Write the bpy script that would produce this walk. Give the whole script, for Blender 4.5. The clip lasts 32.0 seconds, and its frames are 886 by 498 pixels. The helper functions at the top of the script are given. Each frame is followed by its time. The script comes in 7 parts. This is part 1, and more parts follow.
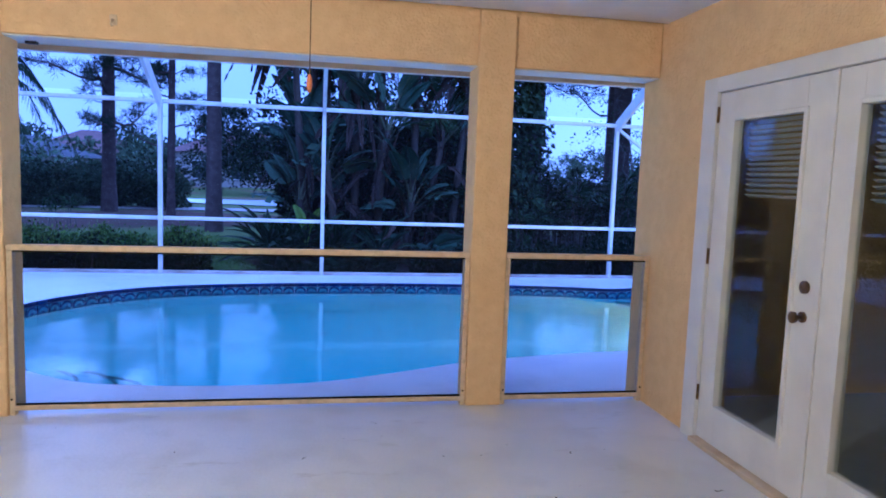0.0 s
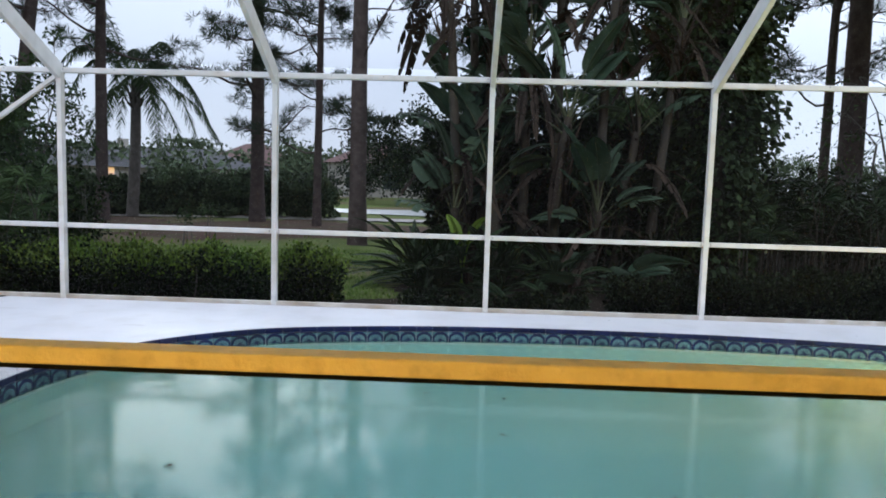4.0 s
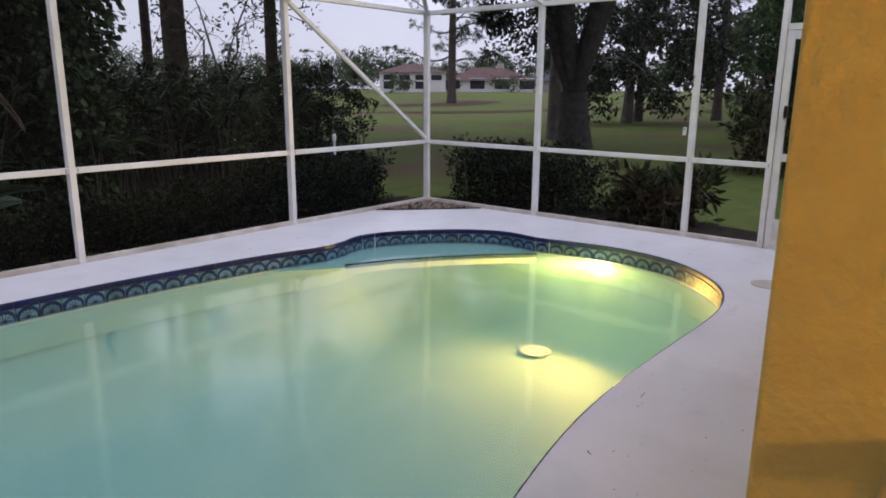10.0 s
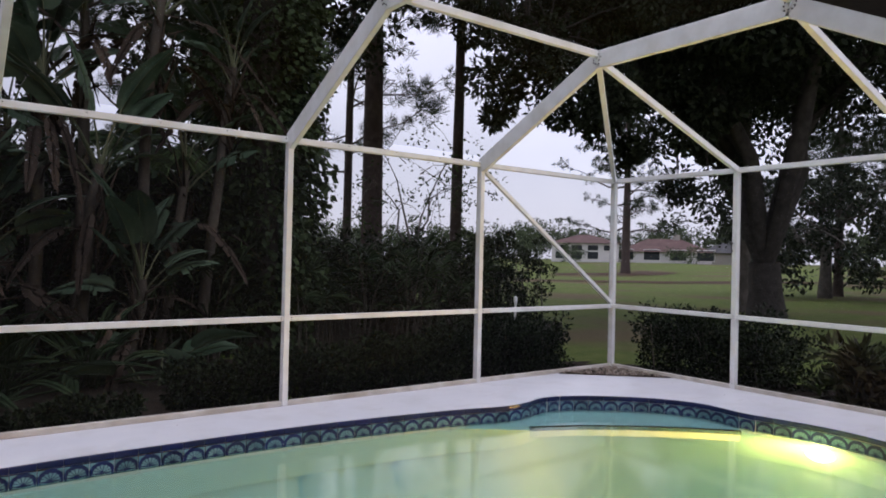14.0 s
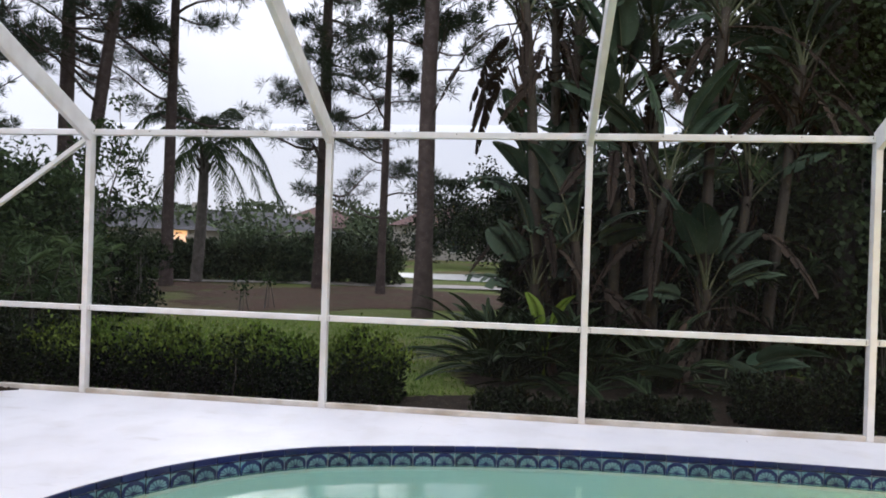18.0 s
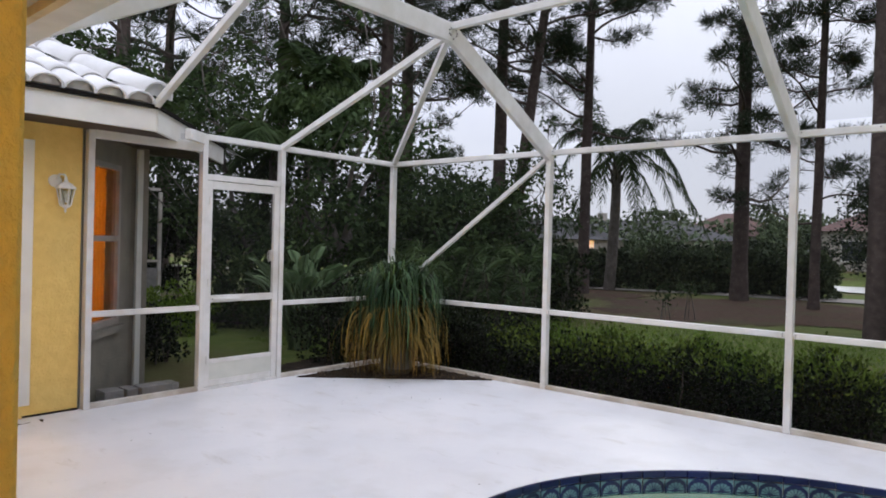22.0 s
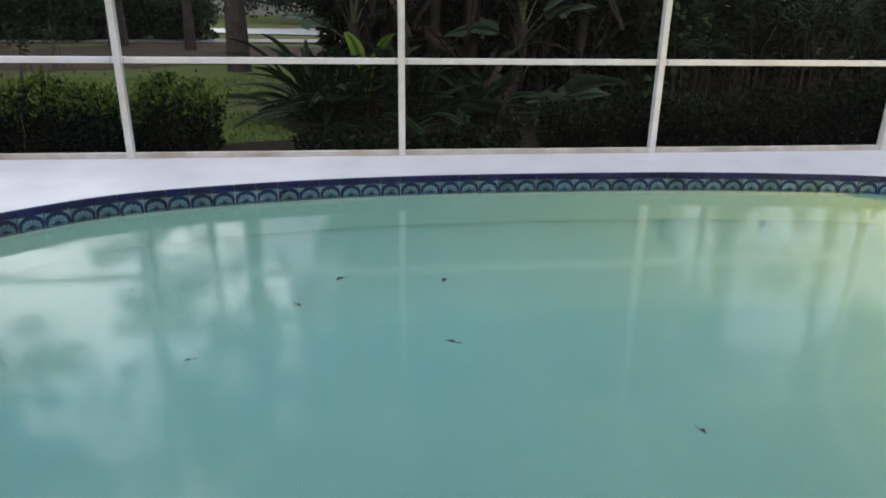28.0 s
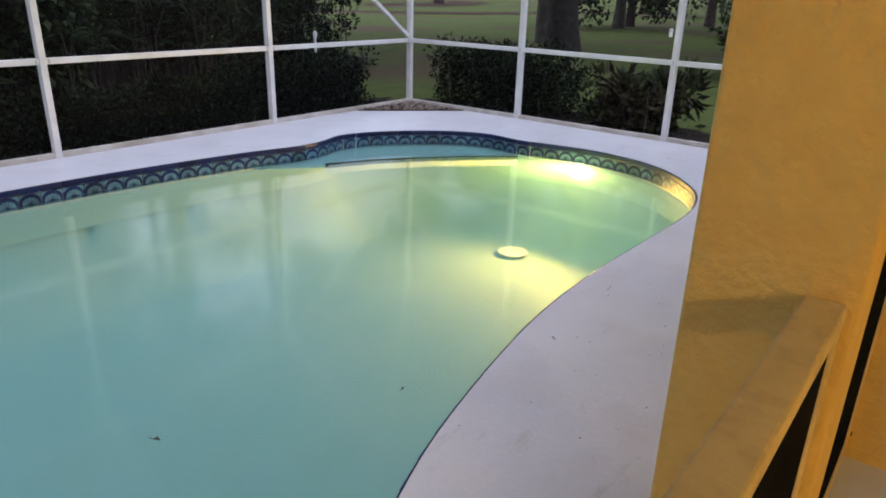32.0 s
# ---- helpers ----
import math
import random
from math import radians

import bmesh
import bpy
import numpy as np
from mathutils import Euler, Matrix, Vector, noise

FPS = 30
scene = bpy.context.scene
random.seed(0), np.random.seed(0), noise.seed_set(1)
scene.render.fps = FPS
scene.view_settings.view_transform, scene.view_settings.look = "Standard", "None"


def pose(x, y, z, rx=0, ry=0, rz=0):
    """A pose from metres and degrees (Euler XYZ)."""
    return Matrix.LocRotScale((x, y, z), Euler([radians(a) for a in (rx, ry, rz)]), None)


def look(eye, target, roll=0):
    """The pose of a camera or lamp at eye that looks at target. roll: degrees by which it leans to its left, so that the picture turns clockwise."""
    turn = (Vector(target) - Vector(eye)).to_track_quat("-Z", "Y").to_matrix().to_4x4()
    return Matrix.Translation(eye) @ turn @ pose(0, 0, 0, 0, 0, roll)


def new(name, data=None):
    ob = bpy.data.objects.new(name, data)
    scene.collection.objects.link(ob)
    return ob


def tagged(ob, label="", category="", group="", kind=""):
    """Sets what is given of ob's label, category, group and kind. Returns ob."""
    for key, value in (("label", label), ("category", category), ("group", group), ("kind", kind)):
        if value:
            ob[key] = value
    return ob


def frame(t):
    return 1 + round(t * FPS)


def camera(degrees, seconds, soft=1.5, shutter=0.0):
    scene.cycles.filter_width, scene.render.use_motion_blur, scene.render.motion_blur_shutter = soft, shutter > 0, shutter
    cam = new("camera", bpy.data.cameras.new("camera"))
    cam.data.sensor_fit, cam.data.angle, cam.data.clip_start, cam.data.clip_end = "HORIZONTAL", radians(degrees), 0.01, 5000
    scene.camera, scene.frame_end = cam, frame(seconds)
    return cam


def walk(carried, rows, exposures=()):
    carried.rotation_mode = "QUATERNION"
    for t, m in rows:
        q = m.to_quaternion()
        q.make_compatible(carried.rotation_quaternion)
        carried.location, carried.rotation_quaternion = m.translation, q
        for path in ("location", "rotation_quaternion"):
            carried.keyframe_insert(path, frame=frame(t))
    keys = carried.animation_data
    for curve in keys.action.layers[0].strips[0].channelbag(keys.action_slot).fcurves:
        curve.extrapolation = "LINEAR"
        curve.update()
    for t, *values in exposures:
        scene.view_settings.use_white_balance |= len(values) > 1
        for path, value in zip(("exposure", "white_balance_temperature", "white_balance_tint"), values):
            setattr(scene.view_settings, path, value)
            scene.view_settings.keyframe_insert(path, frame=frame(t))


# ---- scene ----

# ---- the camera and its walk: seconds, eye, target, roll ----
cam = camera(66.0, 32.0, soft=1.8)
PATH = [
    (0, (1.166, -3.672, 1.465), (1.531, -1.716, 1.268), 2.13),
    (0.5, (1.090, -3.366, 1.459), (1.297, -1.387, 1.265), 2.10),
    (1, (1.026, -3.031, 1.439), (1.186, -1.047, 1.238), 1.95),
    (1.5, (1.002, -2.698, 1.404), (1.143, -0.713, 1.208), 1.98),
    (2, (1.003, -2.308, 1.362), (1.068, -0.319, 1.163), 1.81),
    (2.5, (1.009, -1.881, 1.335), (1.027, 0.109, 1.137), 1.70),
    (4.5, (1.004, -0.226, 1.327), (0.911, 1.764, 1.148), 1.80),
    (5, (0.970, 0.092, 1.356), (0.851, 2.080, 1.177), 1.88),
    (5.5, (0.942, 0.337, 1.393), (0.832, 2.334, 1.351), 1.54),
    (6, (0.932, 0.524, 1.441), (0.853, 2.509, 1.671), 1.39),
    (6.5, (0.931, 0.620, 1.458), (0.904, 2.600, 1.741), 1.40),
    (7, (0.927, 0.668, 1.471), (1.098, 2.639, 1.764), 1.24),
    (7.5, (0.931, 0.698, 1.469), (1.418, 2.632, 1.616), 0.87),
    (8, (0.977, 0.702, 1.461), (1.716, 2.551, 1.274), 1.01),
    (8.5, (1.022, 0.687, 1.455), (1.903, 2.409, 0.946), 0.66),
    (9, (1.034, 0.647, 1.458), (2.155, 2.206, 0.900), 0.42),
    (9.5, (1.061, 0.621, 1.470), (2.422, 1.972, 0.899), 0.40),
    (10, (1.070, 0.609, 1.488), (2.581, 1.837, 1.032), 0.40),
    (10.5, (1.041, 0.626, 1.498), (2.652, 1.804, 1.368), 0.48),
    (11, (1.005, 0.647, 1.497), (2.643, 1.795, 1.492), 0.54),
    (11.5, (0.987, 0.662, 1.482), (2.628, 1.805, 1.497), 0.56),
    (12, (0.963, 0.670, 1.461), (2.601, 1.818, 1.480), 0.62),
    (12.5, (0.929, 0.665, 1.445), (2.537, 1.854, 1.463), 0.63),
    (13, (0.916, 0.681, 1.430), (2.446, 1.968, 1.449), 0.80),
    (13.5, (0.912, 0.717, 1.417), (2.295, 2.162, 1.437), 1.04),
    (14, (0.930, 0.746, 1.407), (2.125, 2.350, 1.428), 1.32),
    (14.5, (0.934, 0.741, 1.395), (1.944, 2.467, 1.419), 1.48),
    (15, (0.911, 0.733, 1.394), (1.727, 2.559, 1.418), 1.63),
    (15.5, (0.883, 0.718, 1.399), (1.514, 2.616, 1.423), 1.64),
    (17.5, (0.833, 0.673, 1.468), (0.752, 2.671, 1.469), 1.76),
    (18, (0.781, 0.719, 1.476), (0.524, 2.703, 1.468), 1.77),
    (18.5, (0.687, 0.681, 1.486), (0.287, 2.641, 1.476), 1.84),
    (19, (0.569, 0.663, 1.496), (0.048, 2.594, 1.478), 1.83),
    (19.5, (0.491, 0.616, 1.511), (-0.156, 2.508, 1.488), 1.81),
    (20, (0.465, 0.594, 1.520), (-0.316, 2.435, 1.494), 1.80),
    (20.5, (0.448, 0.582, 1.519), (-0.480, 2.354, 1.490), 1.73),
    (21, (0.422, 0.566, 1.509), (-0.649, 2.255, 1.484), 1.71),
    (21.5, (0.377, 0.542, 1.494), (-0.818, 2.145, 1.475), 1.61),
    (22, (0.362, 0.532, 1.476), (-0.923, 2.065, 1.461), 1.51),
    (22.5, (0.377, 0.550, 1.460), (-0.947, 2.049, 1.445), 1.38),
    (23, (0.408, 0.574, 1.446), (-0.916, 2.073, 1.428), 1.38),
    (23.5, (0.422, 0.575, 1.441), (-0.888, 2.086, 1.424), 1.46),
    (24, (0.428, 0.601, 1.437), (-0.858, 2.130, 1.517), 1.37),
    (24.5, (0.455, 0.618, 1.427), (-0.763, 2.187, 1.664), 1.25),
    (26.5, (0.682, 0.654, 1.306), (0.103, 2.560, 1.120), 1.13),
    (27, (0.747, 0.685, 1.284), (0.418, 2.574, 0.715), 1.05),
    (27.5, (0.823, 0.705, 1.268), (0.756, 2.592, 0.608), 0.95),
    (28, (0.898, 0.699, 1.262), (1.126, 2.567, 0.585), 0.82),
    (28.5, (0.980, 0.667, 1.265), (1.469, 2.482, 0.583), 0.84),
    (29, (1.046, 0.639, 1.278), (1.742, 2.384, 0.593), 0.76),
    (29.5, (1.077, 0.609, 1.301), (1.934, 2.279, 0.610), 0.84),
    (30, (1.096, 0.581, 1.330), (2.082, 2.176, 0.634), 0.97),
    (30.5, (1.106, 0.539, 1.367), (2.273, 2.004, 0.664), 1.01),
    (31, (1.095, 0.511, 1.399), (2.446, 1.805, 0.693), 1.26),
    (31.5, (1.075, 0.507, 1.420), (2.519, 1.695, 0.710), 1.47),
    (32, (1.038, 0.520, 1.439), (2.518, 1.662, 0.727), 1.62),
]
walk(cam, [(t, look(eye, target, roll)) for t, eye, target, roll in PATH],
     exposures=[(0, -0.02, 3420, 30), (1.0, 0.16, 3720, 25), (2.0, 0.04, 4450, 24), (2.6, 0.15, 5100, 12), (4.5, 0.0, 5900, 2), (6.0, 0.0, 6000, 3), (7.0, 0.0, 6200, 8), (8.0, -0.1, 6550, 10), (9.0, -0.44, 6480, 12), (11.0, -0.40, 5950, 18),
                (13.0, -0.60, 5900, 17), (14.0, -0.42, 6300, 15), (16.0, -0.1, 6300, 10), (18.0, 0.16, 6450, 8), (20.0, 0.05, 6450, 7), (22.0, -0.12, 6450, 7), (24.5, -0.12, 6450, 7), (26.5, -0.18, 6350, 5), (28.0, -0.25, 6250, 5), (30.0, -0.2, 5920, 10), (32.0, -0.33, 5850, 13)])

# ---- world, sun and lamps ----
world = bpy.data.worlds.new("world")
scene.world = world
world.use_nodes = True
wn, wl = world.node_tree.nodes, world.node_tree.links
sky = wn.new("ShaderNodeTexSky")
sky.sky_type, sky.sun_disc = "NISHITA", False
sky.sun_elevation, sky.sun_rotation = radians(9), radians(200)
cloud = wn.new("ShaderNodeTexNoise")
cloud.inputs["Scale"].default_value, cloud.inputs["Detail"].default_value = 2.2, 6
ramp = wn.new("ShaderNodeValToRGB")
ramp.color_ramp.elements[0].position, ramp.color_ramp.elements[0].color = 0.35, (8.7, 8.8, 10.6, 1)
ramp.color_ramp.elements[1].position, ramp.color_ramp.elements[1].color = 0.65, (10.6, 10.7, 12.3, 1)
# an overcast sky is darker at the horizon than overhead
where, height, grade, bright = wn.new("ShaderNodeTexCoord"), wn.new("ShaderNodeSeparateXYZ"), wn.new("ShaderNodeMapRange"), wn.new("ShaderNodeMixRGB")
grade.inputs["From Min"].default_value, grade.inputs["From Max"].default_value = 0.15, 0.9
grade.inputs["To Min"].default_value, grade.inputs["To Max"].default_value = 1.0, 2.75
bright.blend_type, bright.inputs["Fac"].default_value = "MULTIPLY", 1.0
wl.new(where.outputs["Generated"], height.inputs["Vector"])
wl.new(height.outputs["Z"], grade.inputs["Value"])
cover = wn.new("ShaderNodeMixRGB")
cover.inputs["Fac"].default_value = 0.85
wl.new(cloud.outputs["Fac"], ramp.inputs["Fac"])
wl.new(sky.outputs["Color"], cover.inputs["Color1"])
wl.new(ramp.outputs["Color"], bright.inputs["Color1"])
wl.new(grade.outputs["Result"], bright.inputs["Color2"])
wl.new(bright.outputs["Color"], cover.inputs["Color2"])
east, glow = wn.new("ShaderNodeMapRange"), wn.new("ShaderNodeMixRGB")
east.inputs["From Min"].default_value, east.inputs["From Max"].default_value = 0.0, 1.0
east.inputs["To Min"].default_value, east.inputs["To Max"].default_value = 1.0, 1.35
glow.blend_type, glow.inputs["Fac"].default_value = "MULTIPLY", 1.0
wl.new(height.outputs["X"], east.inputs["Value"])
wl.new(cover.outputs["Color"], glow.inputs["Color1"])
wl.new(east.outputs["Result"], glow.inputs["Color2"])
wl.new(glow.outputs["Color"], wn["Background"].inputs["Color"])
wn["Background"].inputs["Strength"].default_value = 0.1


def lamp(name, kind, m, power, colour, **settings):
    data = bpy.data.lights.new(name, kind)
    data.energy, data.color = power, colour
    for key, value in settings.items():
        if key == "radius":
            data.shadow_soft_size = value
        elif key == "angle":
            data.angle = value
        elif key == "spread":
            data.spot_size, data.spot_blend = value, 1.0
    ob = new(name, data)
    ob.matrix_world = m
    return ob


lamp("sun", "SUN", look((0, 0, 0), (0.30, -0.84, -0.45)), 0.5, (1, 0.97, 0.93), angle=radians(25))
lamp("lanai_lamp", "POINT", pose(-0.35, -2.9, 2.34), 235, (1, 0.63, 0.16), radius=0.12)
lamp("pool_lamp", "SPOT", look((6.98, 3.50, -0.48), (3.8, 3.75, 1.30)), 830, (1, 0.52, 0.09), radius=0.09, spread=radians(179))
lamp("room_lamp", "POINT", pose(-7.9, 1.9, 2.0), 170, (1, 0.52, 0.10), radius=0.2)

# ---- materials ----
def shader(name, rough=0.6, metal=0.0, bump=0.0, bump_scale=60.0, colour=(0.5, 0.5, 0.5), second=None, scale=4.0, third=None, scale3=0.6, amount3=0.5,
           spread=0.0, per="", ior=1.45, detail=5.0, sharp=0.15, spec=0.5, scuff=None):
    """A painted, plastered or grown surface: two colours mixed by a fine noise, a third in broad stains, and a bump."""
    mat = bpy.data.materials.new(name)
    mat.use_nodes = True
    n, l = mat.node_tree.nodes, mat.node_tree.links
    b = n["Principled BSDF"]
    b.inputs["Roughness"].default_value, b.inputs["Metallic"].default_value, b.inputs["IOR"].default_value = rough, metal, ior
    b.inputs["Specular IOR Level"].default_value = spec
    where = n.new("ShaderNodeNewGeometry").outputs["Position"]

    def noise_at(size, detail=5.0):
        t = n.new("ShaderNodeTexNoise")
        t.inputs["Scale"].default_value, t.inputs["Detail"].default_value = size, detail
        l.new(where, t.inputs["Vector"])
        return t.outputs["Fac"]

    def blend(fac, one, two, low, high):
        r = n.new("ShaderNodeMapRange")
        r.inputs["From Min"].default_value, r.inputs["From Max"].default_value = low, high
        l.new(fac, r.inputs["Value"])
        m = n.new("ShaderNodeMixRGB")
        l.new(r.outputs["Result"], m.inputs["Fac"])
        for slot, v in (("Color1", one), ("Color2", two)):
            if isinstance(v, tuple):
                m.inputs[slot].default_value = (*v, 1)
            else:
                l.new(v, m.inputs[slot])
        return m.outputs["Color"]

    out = blend(noise_at(scale, detail), colour, second or colour, 0.5 - sharp, 0.5 + sharp)
    if third:
        out = blend(noise_at(scale3, 6), out, third, 0.5, 0.5 + 0.5 * (1.05 - amount3))
    if scuff:
        tone, size, low = scuff
        stretch, t = n.new("ShaderNodeMapping"), n.new("ShaderNodeTexNoise")
        stretch.inputs["Scale"].default_value, stretch.inputs["Rotation"].default_value = (1.0, 3.2, 1.0), (0, 0, 0.6)
        t.inputs["Scale"].default_value, t.inputs["Detail"].default_value, t.inputs["Roughness"].default_value = size, 8, 0.72
        l.new(where, stretch.inputs["Vector"])
        l.new(stretch.outputs["Vector"], t.inputs["Vector"])
        out = blend(t.outputs["Fac"], out, tone, low, low + 0.22)
    if spread:
        r = n.new("ShaderNodeObjectInfo").outputs["Random"] if per == "object" else n.new("ShaderNodeNewGeometry").outputs["Random Per Island"]
        h = n.new("ShaderNodeHueSaturation")
        m = n.new("ShaderNodeMapRange")
        m.inputs["To Min"].default_value, m.inputs["To Max"].default_value = 1 - spread, 1 + spread
        l.new(r, m.inputs["Value"])
        l.new(m.outputs["Result"], h.inputs["Value"])
        l.new(out, h.inputs["Color"])
        out = h.outputs["Color"]
    l.new(out, b.inputs["Base Color"])
    if bump:
        k = n.new("ShaderNodeBump")
        k.inputs["Strength"].default_value, k.inputs["Distance"].default_value = bump, 0.02
        l.new(noise_at(bump_scale, 4), k.inputs["Height"])
        l.new(k.outputs["Normal"], b.inputs["Normal"])
    return mat


def leafy(name, colour, second, spread=0.45, rough=0.45, through_light=0.25):
    """Leaves: two greens, each leaf a little lighter or darker, some light passing through."""
    mat = shader(name, rough, 0, 0, 1, colour, second, 1.3, spread=spread, sharp=0.12, spec=0.09)
    n, l = mat.node_tree.nodes, mat.node_tree.links
    b, out = n["Principled BSDF"], n["Material Output"]
    t, mix = n.new("ShaderNodeBsdfTranslucent"), n.new("ShaderNodeMixShader")
    l.new(b.inputs["Base Color"].links[0].from_socket, t.inputs["Color"])
    mix.inputs["Fac"].default_value = through_light
    l.new(b.outputs["BSDF"], mix.inputs[1])
    l.new(t.outputs["BSDF"], mix.inputs[2])
    l.new(mix.outputs["Shader"], out.inputs["Surface"])
    return mat


def see_through(name, tint, cover, cover_colour, gloss=False, rough=0.0, wave=0.0, glow=0.0):
    """Glass, water or insect screen: tinted transparency, a share of plain cover, and a mirror skin."""
    mat = bpy.data.materials.new(name)
    mat.use_nodes = True
    n, l = mat.node_tree.nodes, mat.node_tree.links
    n.remove(n["Principled BSDF"])
    t, d, m = n.new("ShaderNodeBsdfTransparent"), n.new("ShaderNodeBsdfDiffuse"), n.new("ShaderNodeMixShader")
    t.inputs["Color"].default_value, d.inputs["Color"].default_value = (*tint, 1), (*cover_colour, 1)
    m.inputs["Fac"].default_value = cover
    l.new(t.outputs["BSDF"], m.inputs[1])
    l.new(d.outputs["BSDF"], m.inputs[2])
    if glow:
        u, v = n.new("ShaderNodeBsdfTranslucent"), n.new("ShaderNodeMixShader")
        u.inputs["Color"].default_value, v.inputs["Fac"].default_value = (*cover_colour, 1), glow
        l.new(d.outputs["BSDF"], v.inputs[1])
        l.new(u.outputs["BSDF"], v.inputs[2])
        l.new(v.outputs["Shader"], m.inputs[2])
    top = m.outputs["Shader"]
    if gloss:
        g, f, mm = n.new("ShaderNodeBsdfGlossy"), n.new("ShaderNodeLayerWeight"), n.new("ShaderNodeMixShader")
        g.inputs["Roughness"].default_value, f.inputs["Blend"].default_value = rough, 0.5
        steep, share = n.new("ShaderNodeMath"), n.new("ShaderNodeMapRange")
        steep.operation, steep.inputs[1].default_value = "POWER", 5.0
        share.inputs["To Min"].default_value, share.inputs["To Max"].default_value = (0.02 if wave else 0.05), 1.0
        l.new(f.outputs["Facing"], steep.inputs[0])
        l.new(steep.outputs[0], share.inputs["Value"])
        if wave:
            w, k = n.new("ShaderNodeTexNoise"), n.new("ShaderNodeBump")
            w.inputs["Scale"].default_value, w.inputs["Detail"].default_value = 3.0, 2
            l.new(n.new("ShaderNodeNewGeometry").outputs["Position"], w.inputs["Vector"])
            k.inputs["Strength"].default_value, k.inputs["Distance"].default_value = wave, 0.02
            l.new(w.outputs["Fac"], k.inputs["Height"])
            l.new(k.outputs["Normal"], g.inputs["Normal"])
            l.new(k.outputs["Normal"], f.inputs["Normal"])
        l.new(share.outputs["Result"], mm.inputs["Fac"])
        l.new(top, mm.inputs[1])
        l.new(g.outputs["BSDF"], mm.inputs[2])
        top = mm.outputs["Shader"]
    l.new(top, n["Material Output"].inputs["Surface"])
    return mat


def glowing(name, colour, strength):
    mat = bpy.data.materials.new(name)
    mat.use_nodes = True
    b = mat.node_tree.nodes["Principled BSDF"]
    b.inputs["Emission Color"].default_value, b.inputs["Emission Strength"].default_value = (*colour, 1), strength
    return mat


WHITE = shader("white_aluminium", 0.4, 0, 0.05, 40, (0.74, 0.74, 0.73), (0.66, 0.66, 0.64), 9, (0.52, 0.49, 0.42), 2.2, 0.25)
WHITE_PAINT = shader("white_paint", 0.45, 0, 0.05, 60, (0.78, 0.77, 0.73), (0.72, 0.71, 0.67), 5, (0.62, 0.58, 0.50), 1.5, 0.2)
STUCCO = shader("yellow_stucco", 0.9, 0, 0.62, 46, (0.84, 0.60, 0.20), (0.79, 0.55, 0.175), 14, (0.71, 0.50, 0.17), 2.0, 0.3)
RAIL = shader("yellow_rail_paint", 0.65, 0, 0.2, 90, (0.74, 0.59, 0.30), (0.66, 0.52, 0.25), 12, (0.42, 0.31, 0.16), 26, 0.12)
FASCIA = shader("fascia_paint", 0.6, 0, 0.1, 60, (0.68, 0.55, 0.33), (0.60, 0.48, 0.28), 7, (0.40, 0.28, 0.15), 3.5, 0.25)
CEILING = shader("ceiling_paint", 0.8, 0, 0.2, 120, (0.78, 0.77, 0.74), (0.72, 0.71, 0.68), 6)
SOFFIT = shader("soffit_vinyl", 0.6, 0, 0.05, 60, (0.66, 0.67, 0.62), (0.58, 0.60, 0.55), 5)
DECK = shader("deck_paint", 0.32, 0, 0.12, 45, (0.76, 0.755, 0.77), (0.70, 0.70, 0.72), 1.6, (0.62, 0.61, 0.60), 3.1, 0.30, spec=0.4, scuff=((0.46, 0.43, 0.38), 1.7, 0.585))
PLASTER = shader("pool_plaster", 0.7, 0, 0.1, 12, (0.53, 0.69, 0.68), (0.48, 0.66, 0.67), 0.9, (0.52, 0.65, 0.59), 0.5, 0.3)
# basin plaster lightened for the bench, lamp light put into the colour
LIT_PLASTER = shader("lit_plaster", 0.7, 0, 0.1, 12, (0.74, 0.82, 0.78), (0.68, 0.78, 0.74), 1.4)
DRAIN = shader("white_plastic", 0.5, 0, 0, 1, (0.92, 0.92, 0.90), (0.88, 0.88, 0.86), 6)
NAVY = shader("navy_tile", 0.3, 0, 0.05, 40, (0.008, 0.013, 0.085), (0.012, 0.018, 0.065), 8, spread=0.3, per="object")
TEAL = shader("teal_tile_glaze", 0.36, 0, 0.05, 40, (0.17, 0.29, 0.32), (0.11, 0.21, 0.25), 14, spread=0.25, per="object")
WATER = see_through("pool_water", (0.81, 0.94, 0.90), 0.42, (0.17, 0.41, 0.425), True, 0.08, 0.09, 0.7)
POND = see_through("pond_water", (0.1, 0.12, 0.1), 0.6, (0.04, 0.05, 0.04), True, 0.30, 0.2)
GLASS = see_through("door_glass", (0.85, 0.88, 0.86), 0.02, (0.1, 0.1, 0.1), True)
SCREEN = see_through("insect_screen", (1, 1, 1), 0.17, (0.024, 0.024, 0.026))
GUARD_SCREEN = see_through("guard_screen", (1, 1, 1), 0.22, (0.02, 0.02, 0.022))
DARK = shader("dark_metal", 0.35, 0.8, 0, 1, (0.03, 0.025, 0.02), (0.05, 0.04, 0.03), 20)
BRASS = shader("bronze_knob", 0.3, 0.9, 0, 1, (0.12, 0.08, 0.04), (0.2, 0.13, 0.06), 20)
RUBBER = shader("black_gap", 0.9, 0, 0, 1, (0.012, 0.011, 0.010), (0.02, 0.018, 0.016), 20, spec=0.05)
ROOF = shader("white_roof_tile", 0.55, 0, 0.2, 30, (0.74, 0.74, 0.75), (0.62, 0.62, 0.62), 4, (0.38, 0.37, 0.36), 3, 0.25, spread=0.06, per="object")

